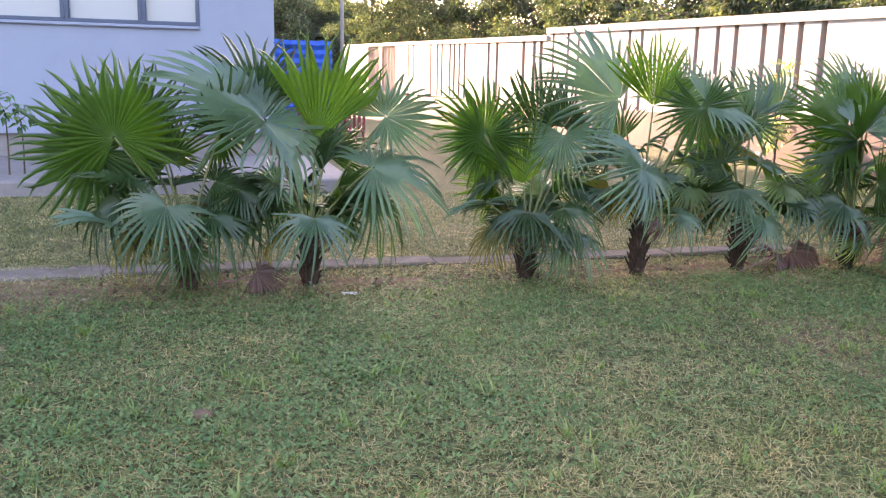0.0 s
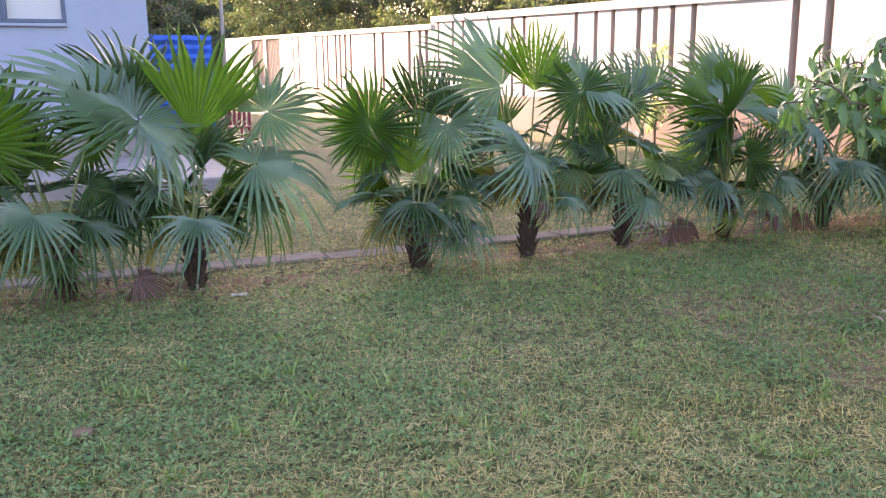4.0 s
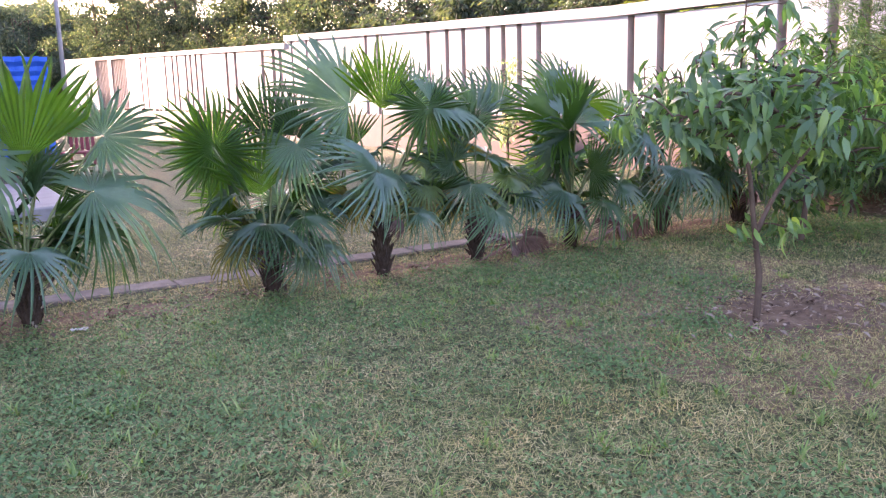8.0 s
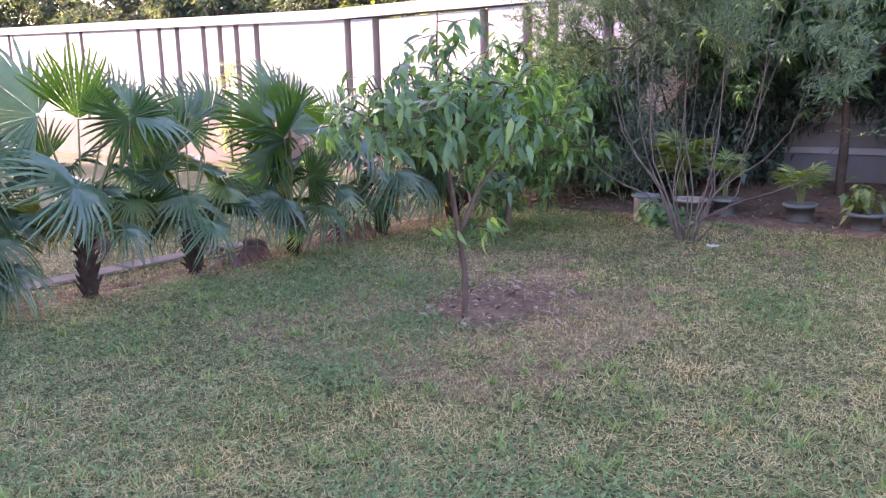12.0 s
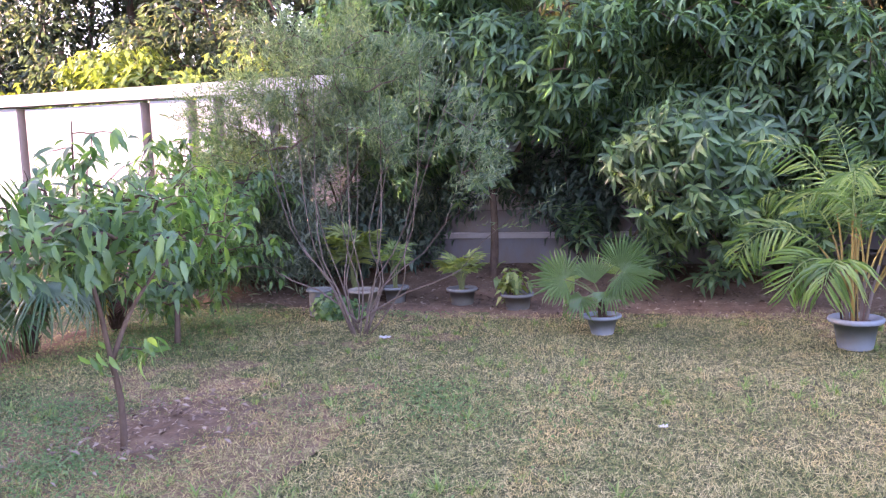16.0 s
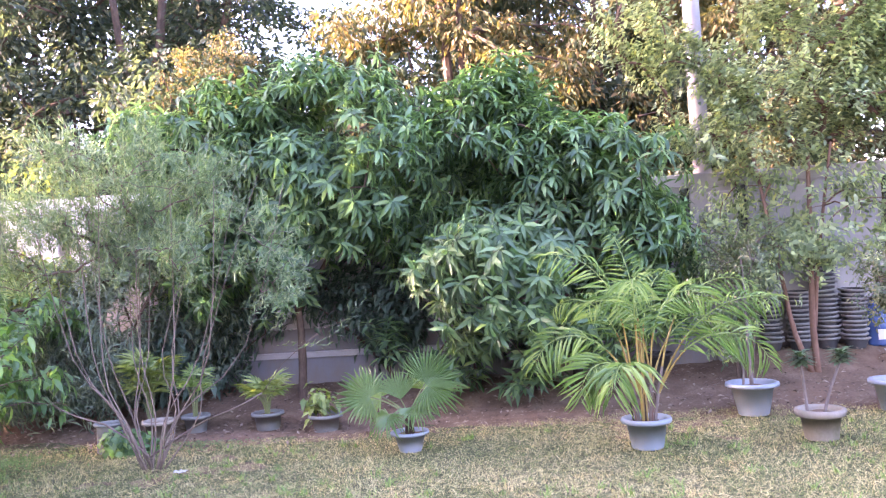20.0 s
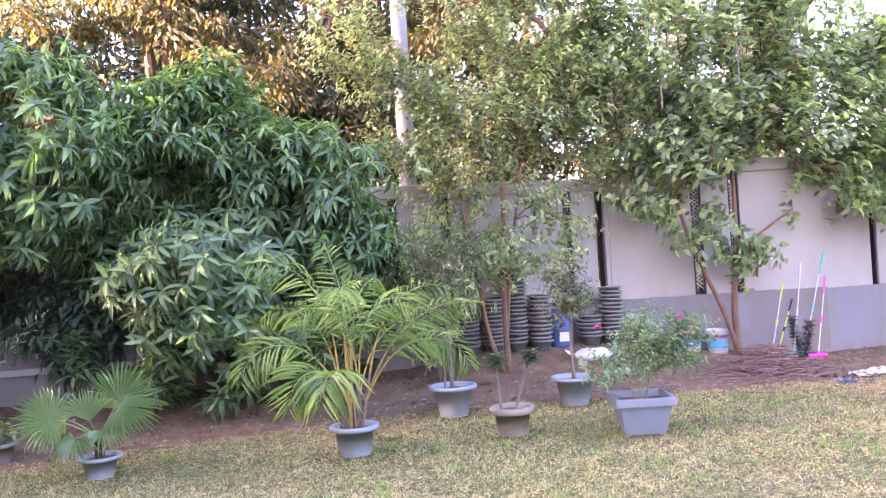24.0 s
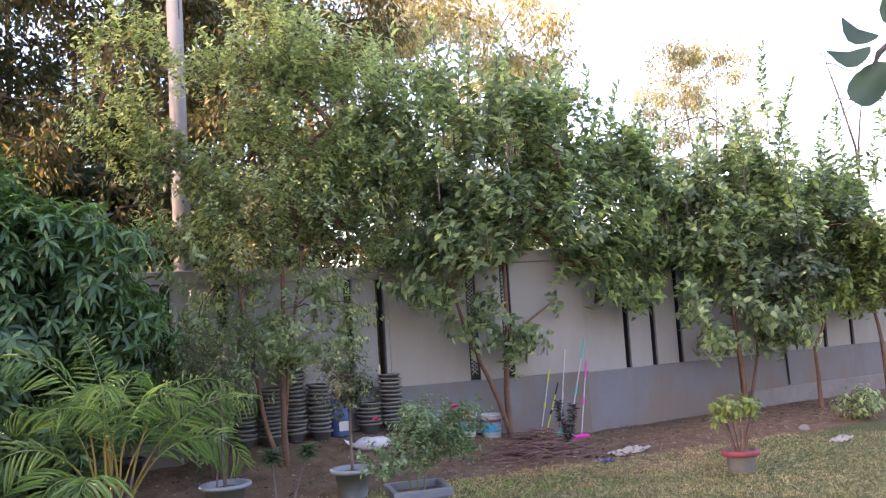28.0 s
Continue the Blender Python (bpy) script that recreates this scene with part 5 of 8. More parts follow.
# ---- young broad-leaved trees on the lawn ----
def broad_sapling(place, seed, stems, blobs, tips_n, label, leaf=0.17, per=8, low_tips=()):
    rng = np.random.RandomState(seed)
    root = thing("young_tree", place, label, "tree", "young broad-leaved trees")
    tips = in_blobs(rng, blobs, tips_n, 0.45, 0.2, 2.0)
    if len(low_tips):
        tips = np.concatenate([tips, np.array(low_tips, float)])
    lines = [(bend(p, 8), np.linspace(r, r * 0.45, 8)) for p, r in stems]
    part("trunk", branches(Geo(), lines, tips, 0.0026, 0.5), M_BARK, root, smooth=True)
    centre = np.array(blobs)[:, :3].mean(0) - [0, 0, 0.3]
    pos, way, nor = whorls(rng, tips, centre, per, 0.8, 0.5, 0.25)
    pos = pos + rng.normal(scale=0.035, size=pos.shape)
    part("crown", Geo().leaves(pos, way, nor, rng.uniform(0.65, 1.15, len(pos)) * leaf, 0.33, shape="long", droop=0.35), M_SAPLEAF, root, smooth=True)
    return root


broad_sapling((3.95, 2.96, 0), 41, [([(0, 0, -0.05), (0.02, 0.0, 0.25), (-0.02, 0.02, 0.55), (-0.10, 0.0, 0.85), (-0.16, 0.05, 1.25)], 0.021), ([(-0.16, 0.05, 1.2), (-0.14, 0.05, 1.5), (-0.12, 0.05, 1.8)], 0.008), ([(-0.01, 0.01, 0.52), (0.15, 0, 0.75), (0.36, -0.05, 0.98)], 0.016)],
    [(-0.25, 0.0, 1.28, 0.55, 0.55, 0.30), (0.35, 0, 1.18, 0.65, 0.5, 0.26), (-0.55, 0.1, 1.22, 0.42, 0.45, 0.22), (-0.15, 0.05, 1.58, 0.30, 0.28, 0.28), (-0.12, 0.05, 1.85, 0.14, 0.14, 0.16), (0.85, 0.1, 1.10, 0.5, 0.4, 0.2), (0.1, 0.1, 1.45, 0.5, 0.4, 0.25), (0.6, -0.1, 1.35, 0.45, 0.4, 0.2)], 215,
    "slim young tree with long hanging glossy leaves", 0.125, 7, [(0.16, -0.05, 0.52), (-0.12, 0.0, 0.50), (0.26, -0.02, 0.50), (0.10, -0.1, 0.55)])
broad_sapling((6.35, 4.35, 0), 42, [([(0, 0, -0.05), (0.05, 0, 0.4), (0.0, 0.05, 0.8), (-0.1, 0.1, 1.3)], 0.028), ([(0.03, 0, 0.45), (0.3, -0.1, 0.85), (0.5, -0.1, 1.2)], 0.018)],
    [(0.0, 0.0, 1.15, 0.7, 0.65, 0.45), (0.5, -0.1, 1.1, 0.7, 0.6, 0.5), (-0.5, 0.2, 1.25, 0.5, 0.5, 0.35), (0.75, -0.3, 0.7, 0.5, 0.5, 0.3), (-0.1, 0.1, 1.65, 0.3, 0.3, 0.2), (0.1, -0.1, 0.55, 0.5, 0.5, 0.3), (-0.35, 0.1, 0.65, 0.45, 0.45, 0.35), (0.6, 0.3, 0.45, 0.5, 0.4, 0.3)], 260,
    "young tree with long hanging leaves beside the palms", 0.145, 9)
broad_sapling((8.1, 5.0, 0), 43, [([(0, 0, -0.05), (0.05, 0, 0.5), (0.0, 0.05, 1.0), (0.1, 0.1, 1.5)], 0.028)],
    [(0.0, 0.0, 1.3, 0.7, 0.7, 0.5), (0.3, 0.4, 1.7, 0.6, 0.6, 0.35), (-0.4, -0.1, 0.8, 0.6, 0.5, 0.35), (0.5, -0.4, 1.2, 0.4, 0.4, 0.4)], 170,
    "leafy young tree in front of the sunlit wall", 0.145, 9)


def feathery_shrub():
    rng = np.random.RandomState(51)
    root = thing("bottlebrush_shrub", (7.0, 2.88, 0), "tall many-stemmed shrub with fine grey-green feathery leaves", "shrub")
    stems = []
    for k in range(17):
        a = k * 2.39 + rng.rand() * 0.4
        lean = rng.uniform(0.3, 1.0)
        top = rng.uniform(1.6, 2.4)
        d = np.array([math.cos(a) * 0.7, math.sin(a) * 1.5])
        line = [(0.05 * math.cos(a), 0.06 * math.sin(a), -0.05), (d[0] * lean * 0.30, d[1] * lean * 0.30, 0.42), (d[0] * lean * 0.62, d[1] * lean * 0.62, 0.95), (d[0] * lean * 0.95, d[1] * lean * 0.95, top)]
        stems.append((bend(wobble(line, rng, 0.07), 10), np.linspace(rng.uniform(0.007, 0.0125), 0.002, 10)))
    for y in (-1.0, 0.8):
        stems.append((bend([(0, 0.02, 0.1), (0, y * 0.4, 0.35), (-0.1, y * 0.8, 0.5), (-0.1, y, 0.6)], 6), np.linspace(0.010, 0.004, 6)))
    blobs = [(0, 0, 2.05, 0.65, 0.8, 0.6), (0, 0.7, 2.0, 0.5, 0.5, 0.5), (0, -0.65, 1.85, 0.5, 0.5, 0.45), (0, 0.1, 2.65, 0.4, 0.5, 0.3), (0, 1.15, 1.8, 0.4, 0.4, 0.45), (0, -1.15, 1.55, 0.4, 0.4, 0.4), (0, 0.75, 2.65, 0.35, 0.4, 0.28), (0, -0.6, 2.35, 0.35, 0.4, 0.28), (0, 1.1, 2.3, 0.3, 0.3, 0.25), (0, -1.45, 1.2, 0.3, 0.35, 0.3), (0, 1.5, 2.05, 0.3, 0.35, 0.2)]
    tips = in_blobs(rng, blobs, 760, 0.62, 0.46, 2.2)
    part("branchwork", branches(Geo(), stems, tips[:420], 0.0019, 0.42, sides=4), M_BARK_REDGREY, root, smooth=True)
    pos, way, nor = shoots(rng, tips, np.array([0, 0, 0.9]), 34, 0.40, 0.12, 0.55, 0.45)
    pos = pos + rng.normal(scale=0.012, size=pos.shape)
    part("foliage", Geo().leaves(pos, way, nor, rng.uniform(0.7, 1.2, len(pos)) * 0.075, 0.13, shape="quad", droop=0.1), M_FEATHER, root)
    return root


feathery_shrub()


# ---- mango trees in front of the wall ----
def mango(place, seed, stems, blobs, n, label, leaf=0.175):
    rng = np.random.RandomState(seed)
    root = thing("mango_tree", place, label, "tree", "mango trees by the wall")
    blobs = [(p[0] * 1.05, p[1] * 1.06, p[2] * 1.05, p[3] * 1.05, p[4] * 1.08, p[5] * 1.06) for p in blobs]
    tips = in_blobs(rng, blobs, n, 0.42, 0.32, 1.5)
    lines = [(bend(p, 8), np.linspace(r, r * 0.5, 8)) for p, r in stems]
    part("trunk", branches(Geo(), lines, tips[:260], 0.0034, 0.46), M_BARK, root, smooth=True)
    centre = np.array(blobs)[:, :3].mean(0) - [0, 0, 0.4]
    pos, way, nor = rosettes(rng, tips, centre, 12, 0.3, 0.55)
    part("crown", Geo().leaves(pos, way, nor, rng.uniform(0.65, 1.15, len(pos)) * leaf, 0.27, shape="long", droop=0.38), M_MANGO, root, smooth=True)
    return root


mango((9.40, 2.28, 0.15), 61, [([(0, 0, -0.2), (0.02, -0.03, 0.5), (0.0, -0.02, 1.0), (0.05, 0.1, 1.7)], 0.055), ([(0, 0, 0.95), (-0.1, -0.4, 1.5), (-0.1, -0.7, 2.0)], 0.035)],
    [(-0.2, 0.1, 2.2, 0.8, 1.1, 0.9), (-0.4, -0.8, 2.4, 0.8, 1.0, 0.9), (-0.2, 0.8, 2.0, 0.7, 0.9, 0.9), (-0.2, -0.3, 2.95, 0.6, 0.9, 0.6), (-0.3, 0.35, 1.25, 0.6, 0.7, 0.5), (0.0, -1.3, 2.0, 0.6, 0.8, 0.9), (0.1, 1.2, 1.5, 0.6, 0.6, 0.8), (-0.3, 0.6, 2.9, 0.5, 0.6, 0.5), (-0.3, 1.35, 2.75, 0.5, 0.55, 0.45), (-0.2, -0.2, 3.35, 0.35, 0.45, 0.3), (-0.2, -1.0, 3.15, 0.4, 0.4, 0.35)], 1850,
    "dense mango tree with long drooping dark green leaves")
mango((9.30, -0.35, 0.12), 62, [([(0, 0, -0.2), (0.02, 0.03, 0.4), (0.05, 0.0, 0.9), (0.0, 0.1, 1.6)], 0.06), ([(0, 0, 0.5), (-0.3, 0.3, 0.9), (-0.5, 0.4, 1.3)], 0.035)],
    [(-0.1, 0.3, 2.3, 0.75, 1.1, 0.85), (-0.3, -0.7, 2.1, 0.7, 0.8, 0.75), (-0.75, 0.40, 1.35, 0.65, 0.8, 0.5), (-0.65, 0.15, 0.85, 0.6, 0.85, 0.45), (-0.3, -0.95, 1.5, 0.55, 0.6, 0.6), (0.0, 0.5, 2.85, 0.5, 0.8, 0.5), (0.1, -1.3, 1.2, 0.4, 0.4, 0.8), (-0.2, -0.6, 0.7, 0.5, 0.6, 0.5), (-0.3, -0.4, 2.65, 0.5, 0.6, 0.4), (-0.1, 0.2, 3.15, 0.35, 0.4, 0.3)], 1850,
    "spreading mango tree whose lower boughs hang almost to the ground")


def mango_seedling(place, seed, h, label="dark mango seedling at the foot of the tree"):
    rng = np.random.RandomState(seed)
    root = thing("mango_seedling", place, label, "seedling", "mango seedlings")
    tips = np.array([[rng.normal(scale=0.13), rng.normal(scale=0.16), h * rng.uniform(0.45, 1.0)] for _ in range(16)])
    part("stem", branches(Geo(), [(np.array([[0, 0, -0.05], [0.01, 0, h * 0.3], [0, 0.02, h * 0.6]]), [0.012, 0.01, 0.007])], tips, 0.003), M_BARK, root)
    pos, way, nor = rosettes(rng, tips, np.array([0, 0, 0.1]), 9)
    part("foliage", Geo().leaves(pos, way, nor, rng.uniform(0.7, 1.1, len(pos)) * 0.2, 0.26, shape="long", droop=0.25), M_MANGO, root, smooth=True)


mango_seedling((8.95, 0.55, 0.07), 63, 0.5)
mango_seedling((8.90, -0.22, 0.06), 64, 0.45)
mango_seedling((9.3, 1.25, 0.13), 65, 0.85)
mango_seedling((9.17, -0.9, 0.12), 84, 0.5)
mango_seedling((9.45, 0.35, 0.15), 85, 0.7)
thicket("oleander_bush", 66, [(9.0, 4.5, 0.9, 0.6, 0.8, 0.7), (9.3, 4.2, 1.6, 0.5, 0.9, 0.6), (9.5, 3.5, 1.3, 0.45, 0.7, 0.9), (9.6, 3.2, 2.0, 0.4, 0.7, 0.6), (9.5, 5.2, 1.2, 0.4, 0.6, 0.8), (8.7, 5.0, 0.7, 0.5, 0.6, 0.7), (8.9, 5.6, 0.8, 0.5, 0.6, 0.8), (8.7, 4.2, 0.5, 0.4, 0.5, 0.45), (8.3, 5.6, 0.5, 0.5, 0.6, 0.5), (9.3, 4.1, 1.5, 0.4, 0.6, 0.45), (9.5, 3.6, 1.75, 0.3, 0.6, 0.4)], 19000, M_OLEANDER, "dark bush with narrow leaves in the corner of the bed", 0.14, 0.14, "bush", 0.2)
thicket("oleander_bush", 58, [(9.5, 4.35, 1.3, 0.25, 0.45, 0.5), (9.5, 3.95, 1.1, 0.25, 0.4, 0.4), (9.6, 3.75, 1.6, 0.2, 0.45, 0.5), (9.6, 4.2, 1.75, 0.2, 0.35, 0.4)], 4200, M_OLEANDER, "leafy oleander bush close against the boundary wall", 0.15, 0.32, "bush", 0.2)
thicket("dark_undergrowth", 59, [(9.35, 3.7, 0.55, 0.4, 0.6, 0.5), (9.4, 4.5, 0.65, 0.4, 0.7, 0.6), (9.45, 5.3, 0.7, 0.4, 0.7, 0.65), (9.6, 4.0, 1.3, 0.3, 0.8, 0.6)], 5000, M_DARKLEAF, "dark leafy undergrowth at the foot of the wall", 0.17, 0.34, "bush", 0.3)
# A real leaf mass, thickened to stand in for shade on the wall.
thicket("dark_undergrowth", 60, [(9.72, 1.25, 1.15, 0.25, 0.5, 0.5), (9.72, 0.5, 1.1, 0.25, 0.6, 0.5), (9.7, 2.9, 1.3, 0.25, 0.5, 0.6), (9.72, -1.0, 1.0, 0.2, 0.6, 0.5), (9.75, 2.2, 1.4, 0.2, 0.5, 0.4), (9.7, 1.3, 0.75, 0.25, 0.4, 0.4), (9.7, 0.6, 0.65, 0.25, 0.5, 0.45), (9.65, -0.5, 0.6, 0.25, 0.5, 0.45), (9.75, 3.3, 0.7, 0.2, 0.4, 0.5), (9.65, 0.3, 1.1, 0.3, 0.5, 0.6), (9.7, 1.7, 1.3, 0.25, 0.6, 0.5), (9.65, 0.9, 1.5, 0.3, 0.6, 0.5)], 8500, M_DARKLEAF, "dark leafy undergrowth between mango trees and wall, thickened in place of shade", 0.16, 0.32, "bush", 0.3)
thicket("sunlit_bush", 67, [(9.3, 5.8, 1.2, 0.45, 0.7, 0.7), (9.3, 5.2, 1.7, 0.4, 0.5, 0.4), (9.4, 6.4, 0.8, 0.4, 0.5, 0.6)], 2200, M_YELLOWLEAF, "yellow-green bush against the sunlit wall", 0.15, 0.42)
thicket("wall_creeper", 68, [(9.85, 13.25, 1.6, 0.18, 0.35, 0.55), (9.85, 13.3, 0.8, 0.2, 0.4, 0.5)], 420, M_GUAVA, "thin straggly plant growing by the wall", 0.12, 0.4)
thicket("wall_top_bush", 69, [(12.0, 9.2, 2.9, 0.8, 1.6, 0.7), (11.7, 6.9, 2.8, 0.6, 1.2, 0.55), (11.9, 11.5, 2.5, 0.7, 1.2, 0.5)], 6000, M_YELLOWLEAF, "bright yellow-green bush showing over the wall", 0.2, 0.4)


# ---- guava-like trees along the wall ----
def shoot_tree(place, seed, stems, blobs, n, label, leaf=0.10, per=14, tall=(), material=None, bark=None, width=0.45, plumes=0, name="guava_tree", group="guava trees by the wall"):
    rng = np.random.RandomState(seed)
    root = thing(name, place, label, "tree", group)
    tips = in_blobs(rng, blobs, n, 0.5, 0.50, 1.9)
    lines = [(bend(p, 8), np.linspace(r, r * 0.5, 8)) for p, r in stems]
    part("trunk", branches(Geo(), lines, tips[:620], 0.0032, 0.46), bark or M_BARK_RED, root, smooth=True)
    centre = np.array(blobs)[:, :3].mean(0) - [0, 0, 0.8]
    g = Geo()
    pos, way, nor = shoots(rng, tips, centre, per, 0.34, 0.5, 0.85)
    g.leaves(pos, way, nor, rng.uniform(0.7, 1.15, len(pos)) * leaf, width, shape="oval", droop=0.35)
    # upright leader shoots with opposite leaf pairs, a quarter turn from pair to pair
    top = tips[tips[:, 2] > np.quantile(tips[:, 2], 0.62)] if plumes else tips[:0]
    spots = list(tall) + [(p[0], p[1], p[2] - 0.05, rng.uniform(0.35, 0.7)) for p in top[rng.permutation(len(top))[:plumes]]]
    rods = []
    for x, y, z, h in spots:
        k = max(5, int(h / 0.052))
        u = np.linspace(0, 1, k)[:, None]
        tilt = np.array([[rng.normal(scale=0.12), rng.normal(scale=0.16), 1.0]])
        line = np.array([[x, y, z]]) + tilt * u * h + np.array([[0.03, 0.05, 0.0]]) * np.sin(3 * u)
        rods.append(np.concatenate([line[:1] - [[0, 0, 0.45]], line[::2], line[-1:]]))
        a = np.arange(k) * 1.57 + x * 9 + rng.rand() * 3
        out = np.stack([np.cos(a), np.sin(a), np.zeros(k)], 1)
        for s in (1, -1):
            way = unit(out * s + np.array([[0, 0, 0.62]]) + np.array([[0, 0, 0.8]]) * u ** 2 + rng.normal(scale=0.14, size=(k, 3)))
            nor = unit(np.array([[0, 0, 0.7]]) - out * s * 0.5 + rng.normal(scale=0.8, size=(k, 3)))
            g.leaves(line, way, nor, 1.35 * leaf * rng.uniform(0.8, 1.15, k) * np.linspace(1.0, 0.6, k), width * 0.82, shape="oval", droop=0.5)
    part("crown", g, material or M_GUAVA, root)
    for rod in rods:
        part("leader_shoot", Geo().tube(rod, np.linspace(0.009, 0.003, len(rod)), 5), M_BARK_GREY, root)
    return root


shoot_tree((9.40, -6.12, 0.09), 71, [([(0.0, 0.0, -0.1), (0.02, 0.0, 0.7), (-0.02, -0.05, 1.5), (0.05, -0.1, 2.3)], 0.045), ([(0, 0.0, 0.05), (0.0, 0.18, 0.6), (0.02, 0.5, 1.3), (0.05, 0.7, 2.0)], 0.036), ([(0, -0.05, 1.25), (-0.05, -0.4, 1.5), (-0.1, -0.8, 1.75)], 0.022)],
    [(0, 0.3, 2.9, 0.9, 1.1, 0.75), (0, -0.8, 2.9, 0.9, 1.2, 0.9), (0, 0.0, 3.9, 0.8, 1.0, 0.7), (0.0, -1.0, 3.9, 0.7, 0.9, 0.7), (0.0, -1.7, 2.3, 0.7, 0.8, 0.6), (0.0, 0.9, 2.4, 0.7, 0.8, 0.7), (-0.2, -1.9, 1.85, 0.5, 0.6, 0.4), (0.0, 0.9, 3.4, 0.8, 0.9, 0.8), (0, -1.9, 3.2, 0.7, 0.9, 0.8), (0, -2.4, 2.5, 0.6, 0.8, 0.6), (0, 1.3, 4.1, 0.6, 0.7, 0.8), (0, 1.6, 3.3, 0.7, 0.7, 0.8), (0, -1.5, 2.4, 0.6, 0.9, 0.5), (-0.1, 0.35, 1.6, 0.35, 0.5, 0.45), (-0.1, -0.2, 1.2, 0.3, 0.35, 0.35), (-0.1, 0.9, 1.9, 0.4, 0.4, 0.4), (0, -2.3, 3.7, 0.5, 0.6, 0.5), (0, -2.9, 3.2, 0.5, 0.6, 0.6), (-0.1, -0.95, 1.9, 0.3, 0.4, 0.3)], 1650,
    "guava tree with two leaning reddish trunks and a wide crown", 0.132, 12, [(-0.12, 0.69, 4.42, 1.1), (0.0, 0.42, 4.15, 1.1), (0.12, 0.15, 4.41, 1.1), (-0.12, -0.1, 4.15, 1.1), (0.0, -0.37, 3.96, 1.1), (0.12, -0.65, 3.75, 1.1), (-0.12, -0.92, 3.94, 1.1), (0.0, -1.15, 3.85, 1.1), (0.12, -1.4, 3.65, 1.1), (-0.12, -1.7, 3.81, 1.1), (0.0, -2.01, 3.66, 1.1), (0.12, -2.35, 3.45, 1.1), (-0.12, -2.73, 3.2, 1.1), (0.0, -3.0, 2.9, 1.1), (0.12, 1.0, 4.2, 1.1), (-0.12, 1.3, 4.05, 1.1), (0.0, 0.55, 3.9, 1.1), (0.12, 0.0, 3.9, 1.1), (-0.12, -1.9, 3.4, 1.1)], None, None, 0.50, 70)
shoot_tree((9.35, -3.2, 0.14), 72, [([(0, 0, -0.1), (0.0, 0.02, 0.6), (0.02, -0.02, 1.3), (0.0, -0.05, 2.4)], 0.04), ([(0, 0.05, 0.0), (0.0, 0.22, 0.5), (0.02, 0.3, 1.1), (0.0, 0.5, 2.3)], 0.032), ([(0, 0.0, 0.5), (0.0, -0.08, 1.2), (0.05, -0.3, 2.4)], 0.025)],
    [(0, 0.2, 3.3, 0.8, 0.9, 0.8), (0, -0.4, 3.2, 0.8, 1.0, 0.9), (0, -0.1, 4.5, 0.75, 1.0, 0.8), (0, -0.8, 4.3, 0.7, 0.9, 0.8), (-0.1, 0.5, 2.1, 0.6, 0.7, 0.7), (-0.2, 0.1, 1.4, 0.45, 0.5, 0.5), (0, -0.6, 2.3, 0.6, 0.7, 0.5), (0, 0.5, 3.7, 0.6, 0.7, 1.0), (0, -1.2, 3.4, 0.7, 0.8, 0.9), (0, -1.7, 4.0, 0.5, 0.7, 0.7), (0, -1.0, 2.6, 0.6, 0.6, 0.5), (-0.1, 0.6, 2.8, 0.5, 0.5, 0.6), (0.1, 1.15, 3.5, 0.55, 0.7, 0.7), (0.1, 1.45, 4.5, 0.55, 0.7, 0.7), (0.1, 1.0, 2.6, 0.45, 0.5, 0.45), (0.1, 1.7, 3.7, 0.4, 0.45, 0.4), (-0.2, 0.45, 1.1, 0.35, 0.4, 0.45), (-0.2, -0.35, 1.55, 0.4, 0.5, 0.5), (-0.1, 0.75, 1.75, 0.4, 0.45, 0.5), (-0.1, -0.75, 1.9, 0.4, 0.5, 0.5)], 1900,
    "slender many-stemmed tree with small dusty leaves", 0.078, 17, [(0.0, 0.3, 5.0, 0.7), (0.1, -0.5, 4.9, 0.6), (-0.1, 1.0, 5.3, 0.5)], M_DUSTYLEAF, M_BARK_RED)
